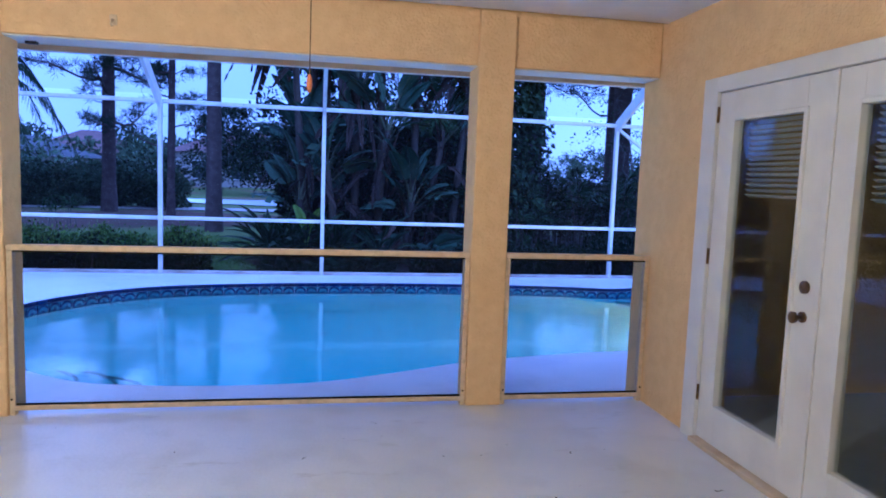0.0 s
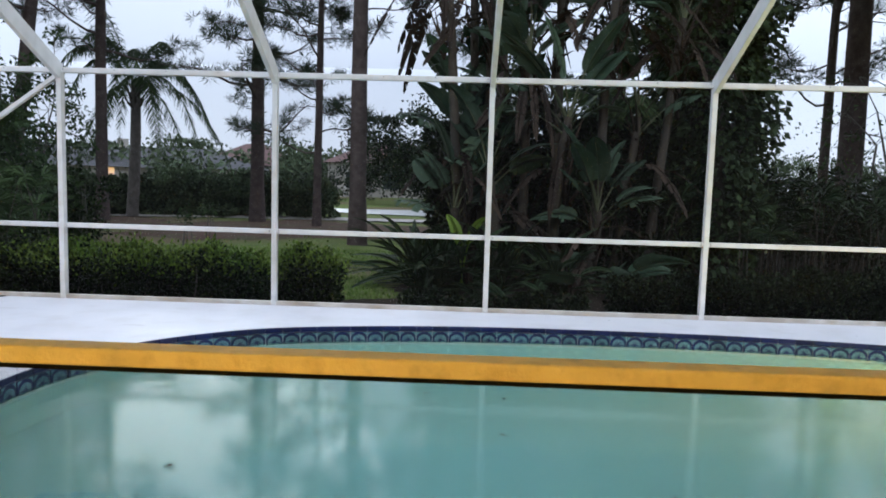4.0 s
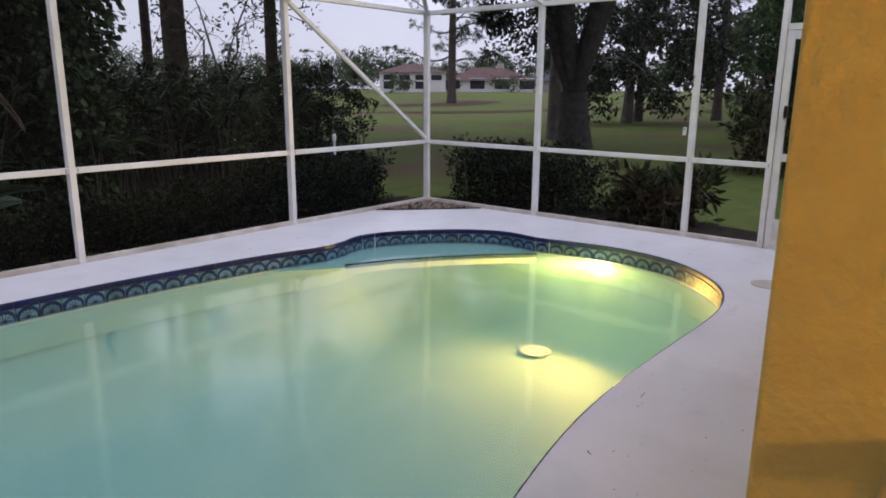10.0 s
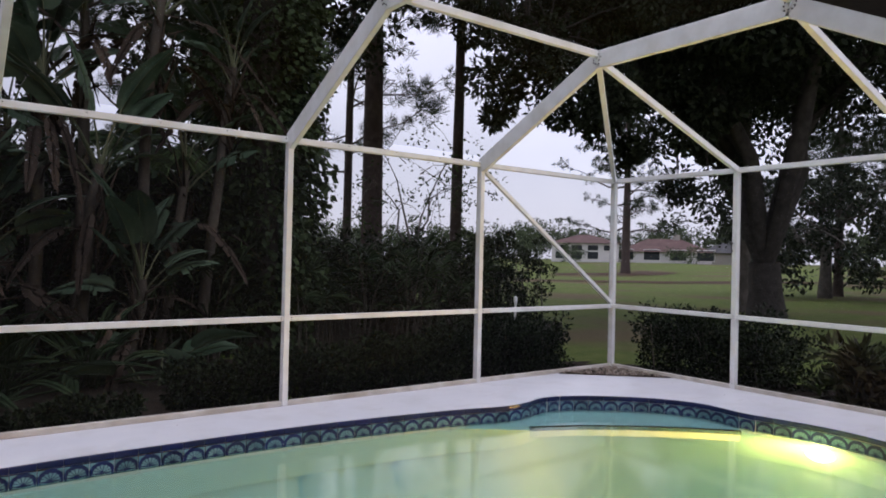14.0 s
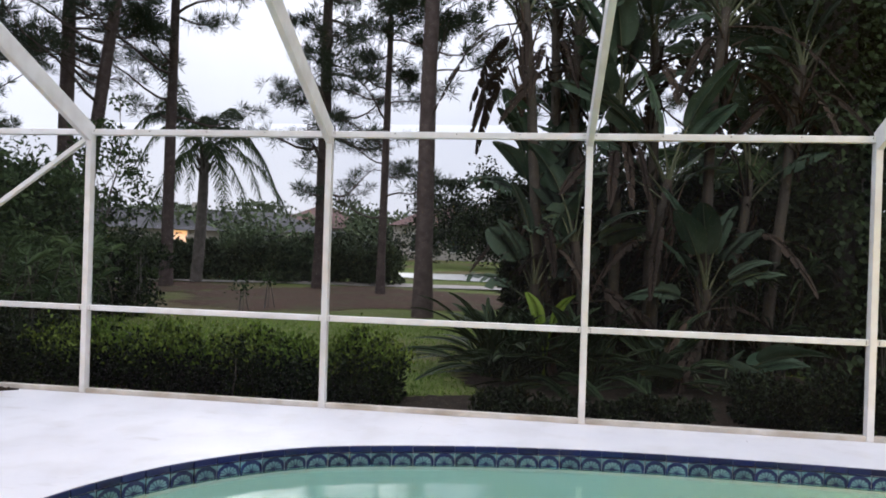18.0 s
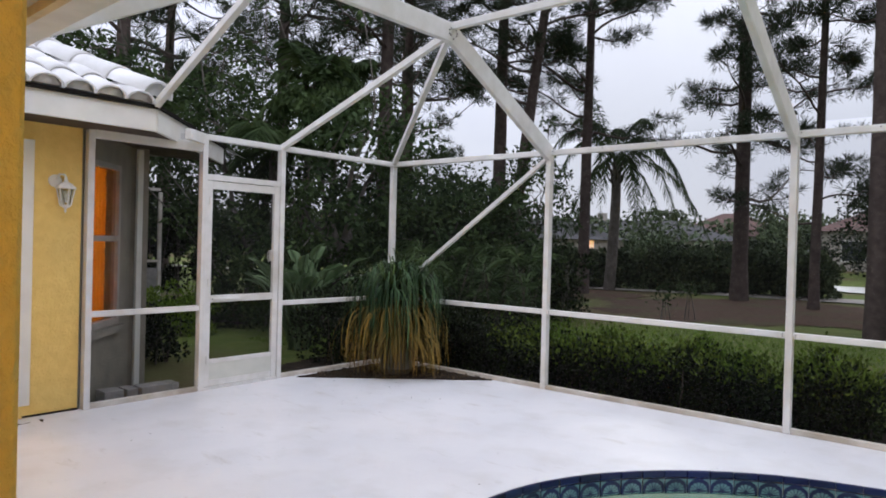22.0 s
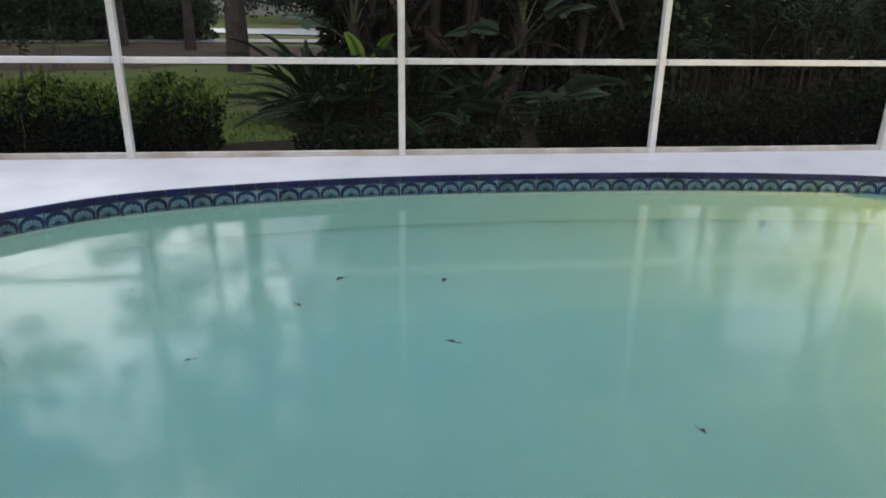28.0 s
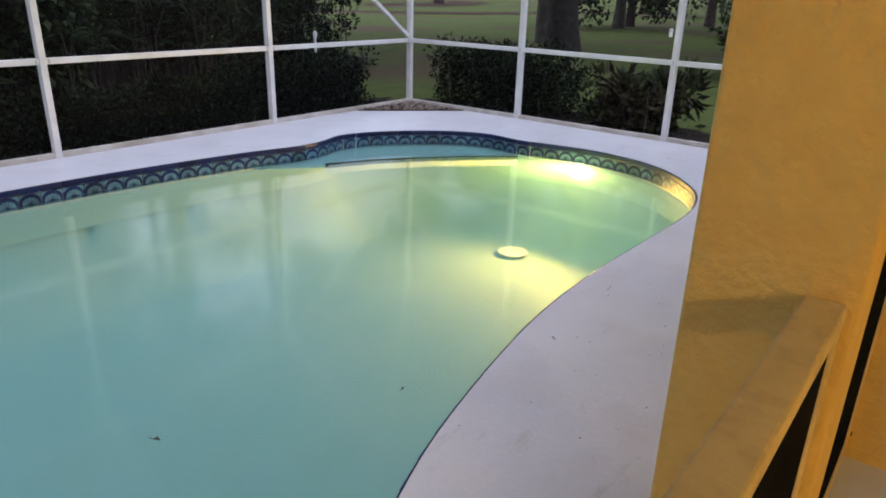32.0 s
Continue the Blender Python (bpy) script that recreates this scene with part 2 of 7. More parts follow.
ROOM = shader("room_paint", 0.9, 0, 0, 1, (0.7, 0.45, 0.16), (0.65, 0.4, 0.14), 2)
FRAME_PAINT = shader("aged_frame_paint", 0.6, 0, 0.1, 40, (0.36, 0.33, 0.29), (0.28, 0.25, 0.22), 6)
# wing soffit boards: shade under the eaves put into a dark brown
SHADED_BOARDS = shader("shaded_eaves_boards", 0.8, 0, 0.3, 30, (0.075, 0.052, 0.036), (0.052, 0.036, 0.025), 6, (0.11, 0.08, 0.05), 2, 0.3)
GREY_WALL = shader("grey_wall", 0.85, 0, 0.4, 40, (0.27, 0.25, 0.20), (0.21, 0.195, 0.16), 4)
LAWN = shader("lawn", 0.95, 0, 0.8, 25, (0.074, 0.104, 0.025), (0.106, 0.128, 0.034), 3.5, (0.105, 0.085, 0.045), 0.16, 0.8, spec=0.1)
STRAW = shader("pine_straw", 0.95, 0, 0.9, 30, (0.082, 0.050, 0.034), (0.060, 0.038, 0.026), 6, (0.062, 0.068, 0.030), 0.8, 0.5, spec=0.1)
CART_PATH = shader("cart_path", 0.9, 0, 0.2, 20, (0.34, 0.31, 0.28), (0.28, 0.26, 0.23), 3)
SOIL = shader("soil", 0.95, 0, 0.9, 40, (0.021, 0.016, 0.012), (0.034, 0.026, 0.018), 12, spec=0.1)
GRAVEL = shader("gravel", 0.8, 0, 0, 1, (0.28, 0.24, 0.2), (0.17, 0.13, 0.1), 30, spread=0.5)
BARK = shader("pine_bark", 0.95, 0, 0.9, 9, (0.066, 0.051, 0.046), (0.102, 0.080, 0.072), 7, (0.05, 0.04, 0.035), 2, 0.4, spec=0.1)
OAK_BARK = shader("oak_bark", 0.95, 0, 0.9, 14, (0.10, 0.09, 0.08), (0.15, 0.135, 0.12), 6, (0.06, 0.055, 0.05), 2, 0.4, spec=0.1)
STEM = shader("banana_stem", 0.85, 0, 0.5, 20, (0.036, 0.029, 0.021), (0.056, 0.046, 0.032), 5, (0.05, 0.04, 0.028), 3, 0.5)
NEEDLES = leafy("pine_needles", (0.032, 0.046, 0.028), (0.046, 0.060, 0.036), 0.3, 0.7, 0.15)
PADDLE = leafy("paddle_leaf", (0.030, 0.054, 0.030), (0.080, 0.116, 0.074), 0.6, 0.42, 0.3)
PALE_LEAF = leafy("pale_large_leaf", (0.085, 0.135, 0.060), (0.15, 0.21, 0.11), 0.5, 0.38, 0.3)
STALK = leafy("leaf_stalk", (0.058, 0.070, 0.036), (0.095, 0.100, 0.058), 0.5, 0.5, 0.1)
FLOATING = shader("wet_dead_leaf", 0.5, 0, 0, 1, (0.022, 0.017, 0.012), (0.03, 0.022, 0.015), 20)
FRESH = leafy("fresh_leaf", (0.12, 0.19, 0.025), (0.17, 0.24, 0.04), 0.3, 0.4, 0.4)
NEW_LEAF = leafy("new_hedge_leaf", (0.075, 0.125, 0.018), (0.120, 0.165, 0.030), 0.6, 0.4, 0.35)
DEAD = leafy("dead_leaf", (0.090, 0.066, 0.046), (0.050, 0.038, 0.028), 0.4, 0.8, 0.2)
WITHERED = leafy("withered_leaf", (0.052, 0.038, 0.027), (0.028, 0.021, 0.016), 0.6, 0.8, 0.2)
# hedge and undergrowth greens lowered, shade among the leaves put into the colour
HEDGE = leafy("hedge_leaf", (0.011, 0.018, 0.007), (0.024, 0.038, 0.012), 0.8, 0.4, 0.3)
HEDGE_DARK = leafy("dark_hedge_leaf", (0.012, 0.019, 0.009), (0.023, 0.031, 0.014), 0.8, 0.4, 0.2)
PALMETTO = leafy("palmetto_leaf", (0.018, 0.031, 0.014), (0.034, 0.048, 0.022), 0.7, 0.4, 0.2)
GRASS = leafy("grass_blade", (0.10, 0.165, 0.028), (0.13, 0.20, 0.04), 0.3, 0.6, 0.3)
BROAD = leafy("broad_leaf", (0.030, 0.050, 0.020), (0.052, 0.078, 0.028), 0.35, 0.6, 0.25)
OAKLEAF = leafy("oak_leaf", (0.024, 0.031, 0.019), (0.036, 0.044, 0.025), 0.5, 0.5, 0.15)
IVY = leafy("ivy_leaf", (0.028, 0.042, 0.020), (0.045, 0.064, 0.027), 0.6, 0.4, 0.2)
PALM = leafy("palm_leaf", (0.060, 0.10, 0.040), (0.09, 0.135, 0.055), 0.4, 0.4, 0.25)
PONYTAIL = leafy("ponytail_leaf", (0.024, 0.050, 0.026), (0.060, 0.100, 0.048), 0.9, 0.35, 0.2)
PONYTAIL_NEW = leafy("ponytail_young_leaf", (0.060, 0.105, 0.040), (0.11, 0.16, 0.06), 0.6, 0.35, 0.25)
DEAD_STRAP = leafy("dead_strap_leaf", (0.14, 0.085, 0.035), (0.09, 0.055, 0.025), 0.5, 0.7, 0.2)
STRAWLEAF = leafy("yellowed_leaf", (0.32, 0.20, 0.045), (0.19, 0.14, 0.045), 0.5, 0.6, 0.25)
CROTON = leafy("croton_leaf", (0.034, 0.052, 0.020), (0.070, 0.052, 0.026), 0.7, 0.35, 0.2)
FARGREEN = leafy("far_leaf", (0.050, 0.070, 0.038), (0.075, 0.095, 0.048), 0.5, 0.7, 0.1)
CURTAIN = leafy("orange_curtain", (0.82, 0.42, 0.06), (0.78, 0.38, 0.05), 0.05, 0.8, 0.65)
BLIND = leafy("slat_blind", (0.70, 0.46, 0.20), (0.62, 0.40, 0.17), 0.1, 0.5, 0.6)
PALE_WALL = shader("pale_house_wall", 0.9, 0, 0, 1, (0.66, 0.64, 0.63), (0.60, 0.58, 0.57), 0.6)
DIRTY_WHITE = shader("dirty_white_aluminium", 0.5, 0, 0.1, 40, (0.60, 0.57, 0.52), (0.46, 0.42, 0.36), 7, (0.30, 0.25, 0.19), 2.6, 0.4)
LID = shader("aged_lid_plastic", 0.5, 0, 0.05, 40, (0.50, 0.47, 0.42), (0.44, 0.41, 0.36), 9)
OAK_DARK = shader("dark_oak_bark", 0.95, 0, 0.9, 14, (0.040, 0.036, 0.033), (0.065, 0.058, 0.052), 6, (0.03, 0.027, 0.025), 2, 0.4, spec=0.1)
FARWALL = shader("far_house_wall", 0.9, 0, 0, 1, (0.36, 0.33, 0.29), (0.30, 0.28, 0.25), 0.6)
FARROOF = shader("far_house_roof", 0.9, 0, 0.3, 6, (0.13, 0.085, 0.078), (0.105, 0.07, 0.064), 1, spec=0.1)
GREYROOF = shader("grey_house_roof", 0.95, 0, 0.3, 6, (0.085, 0.083, 0.085), (0.065, 0.065, 0.068), 1, spec=0.1)
WINDOW = shader("far_window", 0.1, 0, 0, 1, (0.03, 0.035, 0.04), (0.05, 0.055, 0.06), 1)
LIT = glowing("lit_window", (1, 0.45, 0.1), 0.9)
BULB = glowing("lamp_glass", (1, 0.62, 0.22), 12.0)
POOLBULB = glowing("pool_light_lens", (1, 0.60, 0.20), 26.0)
GREYBLOCK = shader("concrete_block", 0.95, 0, 0.6, 50, (0.27, 0.26, 0.25), (0.20, 0.2, 0.19), 10)
ORANGE = shader("amber_plastic", 0.4, 0, 0, 1, (0.7, 0.25, 0.03), (0.6, 0.2, 0.02), 20)


# ---- building helpers ----
def thing(name, loc=(0, 0, 0), label="", category="", group="", kind=""):
    ob = new(name)
    ob.matrix_world = pose(*loc)
    return tagged(ob, label, category, group, kind)


def attach(ob, parent):
    if parent:
        ob.parent = parent
        up = parent
        m = parent.matrix_basis.copy()
        while up.parent:
            up = up.parent
            m = up.matrix_basis @ m if up.parent is None else m
        ob.matrix_parent_inverse = m.inverted() if parent.parent is None else Matrix()
    return ob


def part(name, data, material, parent=None, label="", kind="", smooth=False):
    """One mesh object in world coordinates under a thing or a part."""
    if isinstance(data, bmesh.types.BMesh):
        me = bpy.data.meshes.new(name)
        data.to_mesh(me)
        data.free()
    elif isinstance(data, tuple):
        me = from_arrays(name, *data)
    else:
        me = data
    if material and not me.materials:
        me.materials.append(material)
    if smooth:
        me.polygons.foreach_set("use_smooth", [True] * len(me.polygons))
    ob = new(name, me)
    attach(ob, parent)
    return tagged(ob, label, kind=kind)


def from_arrays(name, v, f):
    me = bpy.data.meshes.new(name)
    v, f = np.asarray(v, dtype=np.float32), np.asarray(f, dtype=np.int32)
    n, k = f.shape
    me.vertices.add(len(v))
    me.vertices.foreach_set("co", v.ravel())
    me.loops.add(n * k)
    me.loops.foreach_set("vertex_index", f.ravel())
    me.polygons.add(n)
    me.polygons.foreach_set("loop_start", np.arange(0, n * k, k, dtype=np.int32))
    me.update(calc_edges=True)
    return me


def box(lo, hi, bevel=0.0, bm=None):
    bm = bm or bmesh.new()
    c, s = (Vector(lo) + Vector(hi)) / 2, Vector(hi) - Vector(lo)
    got = bmesh.ops.create_cube(bm, size=1, matrix=Matrix.Translation(c) @ Matrix.Diagonal((*s, 1)))
    if bevel:
        edges = list({e for v in got["verts"] for e in v.link_edges})
        bmesh.ops.bevel(bm, geom=edges, offset=bevel, segments=2, affect="EDGES", profile=0.5)
    return bm


def bar(p, q, w, h, bevel=0.004, up=(0, 0, 1), bm=None):
    """A straight bar from p to q, w across and h deep along up."""
    bm = bm or bmesh.new()
    p, q = Vector(p), Vector(q)
    d = (q - p).normalized()
    side = d.cross(Vector(up))
    side = side.normalized() if side.length > 1e-4 else Vector((1, 0, 0))
    top = side.cross(d).normalized()
    m = Matrix((side, d, top)).transposed().to_4x4()
    m.translation = (p + q) / 2
    got = bmesh.ops.create_cube(bm, size=1, matrix=m @ Matrix.Diagonal((w, (q - p).length, h, 1)))
    if bevel:
        edges = list({e for v in got["verts"] for e in v.link_edges})
        bmesh.ops.bevel(bm, geom=edges, offset=bevel, segments=1, affect="EDGES")
    return bm


def lathe(profile, loc, sides=20, bm=None, turn=None):
    """A turned shape from (radius, height) pairs."""
    bm = bm or bmesh.new()
    m = Matrix.Translation(loc) @ (turn or Matrix())
    rings = []
    for r, z in profile:
        rings.append([bm.verts.new(m @ Vector((r * math.cos(a), r * math.sin(a), z))) for a in (2 * math.pi * i / sides for i in range(sides))])
    for a, b in zip(rings, rings[1:]):
        for i in range(sides):
            bm.faces.new((a[i], a[(i + 1) % sides], b[(i + 1) % sides], b[i]))
    bm.faces.new(rings[0][::-1])
    bm.faces.new(rings[-1])
    return bm


def quad(a, b, c, d):
    bm = bmesh.new()
    bm.faces.new([bm.verts.new(p) for p in (a, b, c, d)])
    return bm


def prism(loop, z0, z1):
    """A flat plan outline raised from z0 to z1."""
    bm = bmesh.new()
    lo, hi = [bm.verts.new((x, y, z0)) for x, y in loop], [bm.verts.new((x, y, z1)) for x, y in loop]
    n = len(loop)
    for i in range(n):
        bm.faces.new((lo[i], lo[(i + 1) % n], hi[(i + 1) % n], hi[i]))
    bm.faces.new(hi)
    bm.faces.new(lo[::-1])
    bmesh.ops.recalc_face_normals(bm, faces=bm.faces[:])
    return bm


def join(*pieces):
    v, f, n = [], [], 0
    for a, b in pieces:
        v.append(a)
        f.append(b + n)
        n += len(a)
    return np.concatenate(v), np.concatenate(f)


def unit(a):
    return a / np.maximum(np.linalg.norm(a, axis=-1, keepdims=True), 1e-9)


def tube(points, radii, sides=7):
    p, r = np.asarray(points, float), np.asarray(radii, float)
    d = unit(np.gradient(p, axis=0))
    ref = np.where(np.abs(d[:, 2:3]) > 0.9, [[1.0, 0, 0]], [[0, 0, 1.0]])
    s = unit(np.cross(d, ref))
    u = np.cross(s, d)
    a = np.linspace(0, 2 * np.pi, sides, endpoint=False)
    v = p[:, None] + r[:, None, None] * (np.cos(a)[None, :, None] * s[:, None] + np.sin(a)[None, :, None] * u[:, None])
    n = len(p)
    i, j = np.meshgrid(np.arange(n - 1), np.arange(sides), indexing="ij")
    k = (j + 1) % sides
    return v.reshape(-1, 3), np.stack([i * sides + j, i * sides + k, (i + 1) * sides + k, (i + 1) * sides + j], -1).reshape(-1, 4)


def leaves(p, d, length, width, rng, fold=0.25, wide_at=0.45):
    """Folded four-cornered leaves at p, along d."""
    n = len(p)
    d = unit(d)
    s = unit(np.cross(d, rng.normal(size=(n, 3))))
    u = np.cross(s, d)
    ln, wd = np.broadcast_to(length, n)[:, None], np.broadcast_to(width, n)[:, None]
    mid = p + d * ln * wide_at + u * wd * fold
    v = np.stack([p, mid + s * wd / 2, p + d * ln, mid - s * wd / 2], 1).reshape(-1, 3)
    return v, np.arange(4 * n).reshape(-1, 4)


def ribbon(paths, widths, flat=None):
    """Strap leaves: paths (n, k, 3), widths (k,) or (n, k)."""
    n, k, _ = paths.shape
    d = unit(np.gradient(paths, axis=1))
    s = unit(np.cross(d, np.broadcast_to([0, 0, 1.0], d.shape) + 1e-3)) if flat is None else np.broadcast_to(flat[:, None], d.shape)
    w = np.broadcast_to(widths, (n, k))[..., None] / 2
    v = np.stack([paths - s * w, paths + s * w], 2).reshape(-1, 3)
    i, j = np.meshgrid(np.arange(n), np.arange(k - 1), indexing="ij")
    a = (i * k + j) * 2
    return v, np.stack([a, a + 1, a + 3, a + 2], -1).reshape(-1, 4)


# ---- the plan ----
POSTS = [-5.60, -3.35, -1.035, 1.248, 3.537, 5.84, 8.14]
YB = 6.65
EAVE, CHAIR = 2.45, 0.80
YN, YM, ZN = 4.985, 3.20, 3.265
GUTTER = 1.50


def eave_y(x):
    """The gutter runs slightly askew to the cage."""
    return GUTTER + 0.045 - 0.028 * x


GROUND = -0.14
IN, OUT = 0.59, 0.85
XL, XR = -0.59, 2.148
WALL_X = 3.40
WING_X = -5.66


def pool_outline(step=0.12):
    """The pool's rim: rounded at its shallow end, bulged at the bench and waisted on the house side."""
    knots = [(-1.93, 3.30), (-1.95, 3.92), (-1.81, 4.42), (-1.52, 4.88), (-1.10, 5.27), (-0.60, 5.54), (0.30, 5.76), (1.30, 5.88), (2.50, 5.90), (3.60, 5.86), (4.70, 5.72), (5.30, 5.58),
             (5.62, 5.60), (5.92, 5.68), (6.30, 5.56), (6.68, 5.28), (6.95, 4.98), (7.10, 4.62), (7.06, 4.20), (7.13, 3.80), (7.16, 3.35), (7.05, 2.86), (6.84, 2.52), (6.54, 2.24), (6.20, 2.06),
             (5.70, 1.97), (4.90, 1.98), (4.25, 1.985), (3.55, 1.93), (2.75, 1.77), (2.25, 1.61), (1.75, 1.38), (1.20, 1.18), (0.60, 1.13), (0.02, 1.17), (-0.50, 1.31), (-1.10, 1.80), (-1.58, 2.50)]
    k = np.array(knots)
    n = len(k)
    out = []
    for i in range(n):
        a, b, c, d = k[i - 1], k[i], k[(i + 1) % n], k[(i + 2) % n]
        m = max(2, int(np.linalg.norm(c - b) / 0.06))
        for t in np.arange(m) / m:
            out.append(0.5 * (2 * b + (c - a) * t + (2 * a - 5 * b + 4 * c - d) * t * t + (3 * b - a - 3 * c + d) * t ** 3))
    out = np.array(out + [out[0]])
    run = np.r_[0, np.cumsum(np.linalg.norm(np.diff(out, axis=0), axis=1))]
    count = int(round(run[-1] / step))
    at = np.arange(count) * run[-1] / count
    return np.stack([np.interp(at, run, out[:, 0]), np.interp(at, run, out[:, 1])], 1), run[-1] / count


RIM, TILE = pool_outline(0.155)
RIM_FINE, _ = pool_outline(0.0775)


def holed_slab(outer, inner, z1, z0):
    bm = bmesh.new()
    rings = []
    for loop in (outer, inner):
        top = [bm.verts.new((x, y, z1)) for x, y in loop]
        low = [bm.verts.new((x, y, z0)) for x, y in loop]
        n = len(top)
        for i in range(n):
            bm.faces.new((low[i], low[(i + 1) % n], top[(i + 1) % n], top[i]))
        rings.append([bm.edges.get((top[i], top[(i + 1) % n])) for i in range(n)])
    bmesh.ops.triangle_fill(bm, edges=rings[0] + rings[1], use_beauty=True, normal=(0, 0, 1))
    bmesh.ops.recalc_face_normals(bm, faces=bm.faces[:])
    return bm


# ---- ground ----
DECK_LO, DECK_HI = (-5.72, -5.2), (8.22, 6.73)


def ground_height(x, y):
    d = np.hypot(x, y)
    t = np.clip((d - 45) / 70, 0, 1)
    return GROUND + 1.25 * t * t * (3 - 2 * t) + 0.06 * np.sin(x * 0.21) * np.sin(y * 0.17) * np.clip((d - 14) / 15, 0, 1)


def make_ground():
    far = [14, 20, 28, 38, 50, 65, 85, 110, 150, 220, 340, 560, 900]
    xs = np.array(sorted([-f for f in far] + [DECK_LO[0] + 0.02, -2, 2, 5, DECK_HI[0] - 0.02] + far))
    ys = np.array(sorted([-f for f in far[2:]] + [-9, DECK_LO[1] + 0.02, 0, 3, DECK_HI[1] - 0.02, 9, 11] + far))
    gx, gy = np.meshgrid(xs, ys, indexing="ij")
    v = np.stack([gx, gy, ground_height(gx, gy)], -1).reshape(-1, 3)
    f = []
    for i in range(len(xs) - 1):
        for j in range(len(ys) - 1):
            cx, cy = (xs[i] + xs[i + 1]) / 2, (ys[j] + ys[j + 1]) / 2
            if DECK_LO[0] < cx < DECK_HI[0] and DECK_LO[1] < cy < DECK_HI[1]:
                continue
            a = i * len(ys) + j
            f.append((a, a + len(ys), a + len(ys) + 1, a + 1))
    ob = part("ground", (v, f), LAWN, smooth=True)
    tagged(ob, "green golf course lawn with dry patches", "lawn", kind="structure")


make_ground()


def patch(name, loop, lift, mat, label, category):
    bm = bmesh.new()
    vs = [bm.verts.new((x, y, float(ground_height(x, y)) + lift)) for x, y in loop]
    c = bm.verts.new((sum(p[0] for p in loop) / len(loop), sum(p[1] for p in loop) / len(loop), sum(v.co.z for v in vs) / len(vs)))
    for i in range(len(vs)):
        bm.faces.new((c, vs[i], vs[(i + 1) % len(vs)]))
    ob = part(name, bm, mat)
    return tagged(ob, label, category, kind="structure")


def blob(cx, cy, rx, ry, n=150, rough=0.12, seed=1, turn=0.0):
    rng = np.random.default_rng(seed)
    k = rng.uniform(0, 6.28, 4)
    out = []
    for a in np.linspace(0, 2 * np.pi, n, endpoint=False):
        r = 1 + rough * (math.sin(2 * a + k[0]) + 0.7 * math.sin(3 * a + k[1]) + 0.5 * math.sin(5 * a + k[2]) + 0.3 * math.sin(9 * a + k[3]))
        r *= 1 + rng.normal(0, 0.035)
        x, y = rx * r * math.cos(a), ry * r * math.sin(a)
        out.append((cx + x * math.cos(turn) - y * math.sin(turn), cy + x * math.sin(turn) + y * math.cos(turn)))
    return out


patch("mulch_bed", blob(-4.0, 20.6, 5.0, 4.4, seed=3), 0.016, STRAW, "reddish pine straw bed under the pines", "mulch")
patch("mulch_bed", blob(-11.5, 21.5, 2.6, 2.2, seed=4), 0.018, STRAW, "reddish pine straw bed under the pines", "mulch")
patch("mulch_bed", blob(52, 42, 9, 3, seed=5), 0.04, STRAW, "bare straw patch around a fairway pine", "mulch")
patch("mulch_bed", blob(43, 30, 16, 1.6, seed=25, turn=-0.5), 0.05, STRAW, "worn brown strip across the fairway", "mulch")
patch("soil_bed", blob(2.35, 9.35, 2.5, 1.75, rough=0.06, seed=6), 0.02, SOIL, "dark soil under the banana plants", "soil")
patch("soil_bed", blob(1.3, 7.35, 2.1, 0.72, rough=0.05, seed=16), 0.032, SOIL, "dark soil with leaf litter along the deck", "soil")
patch("soil_bed", blob(-3.1, 7.35, 3.4, 0.62, rough=0.04, seed=7), 0.024, SOIL, "dark soil strip under the hedge", "soil")
patch("soil_bed", blob(5.6, 7.45, 3.0, 0.75, rough=0.04, seed=8), 0.028, SOIL, "dark soil strip under the hedge", "soil")
patch("soil_bed", blob(9.0, 4.6, 0.8, 2.6, rough=0.05, seed=9), 0.02, SOIL, "dark soil strip beside the enclosure", "soil")
patch("soil_bed", blob(-6.35, 6.9, 0.6, 1.1, rough=0.08, seed=10), 0.02, SOIL, "dark soil beside the enclosure", "soil")
patch("soil_bed", blob(7.5, 13.5, 5.5, 3.6, rough=0.06, seed=11), 0.02, SOIL, "leaf litter under the palmetto thicket", "soil")
patch("soil_bed", blob(-11.6, 12.2, 2.2, 4.6, rough=0.06, seed=12), 0.02, SOIL, "leaf litter under the left trees", "soil")
path_line = [(-40, 19.0), (-25, 21.5), (-12.3, 24.3), (-6, 26.6), (0, 27.8), (8, 28.6), (16, 28.2)]
patch("path", [(x, y - 0.35) for x, y in path_line] + [(x, y + 0.35) for x, y in path_line[::-1]], 0.06, CART_PATH, "pale narrow cart path across the lawn", "path")
patch("water", blob(-3.0, 36, 8.0, 3.6, seed=15, rough=0.08), 0.05, POND, "still grey pond reflecting the sky", "pond")

# ---- deck and pool ----
deck = part("floor", holed_slab([(DECK_LO[0], DECK_LO[1]), (DECK_HI[0], DECK_LO[1]), (DECK_HI[0], DECK_HI[1]), (DECK_LO[0], DECK_HI[1])], RIM_FINE, 0.0, -0.30), DECK)
tagged(deck, "white painted concrete pool deck with scuffs", "deck", kind="structure")

WATER_Z = -0.143
pool = thing("swimming_pool", (2.5, 3.5, 0), "freeform plastered swimming pool with a blue tiled waterline", "pool", kind="structure")


def inside(pts, loop):
    """Which points lie inside a closed plan outline."""
    x, y = pts[:, 0][:, None], pts[:, 1][:, None]
    x0, y0 = loop[:, 0][None], loop[:, 1][None]
    x1, y1 = np.roll(loop[:, 0], -1)[None], np.roll(loop[:, 1], -1)[None]
    cross = ((y0 > y) != (y1 > y)) & (x < (x1 - x0) * (y - y0) / (y1 - y0 + 1e-12) + x0)
    return cross.sum(1) % 2 == 1


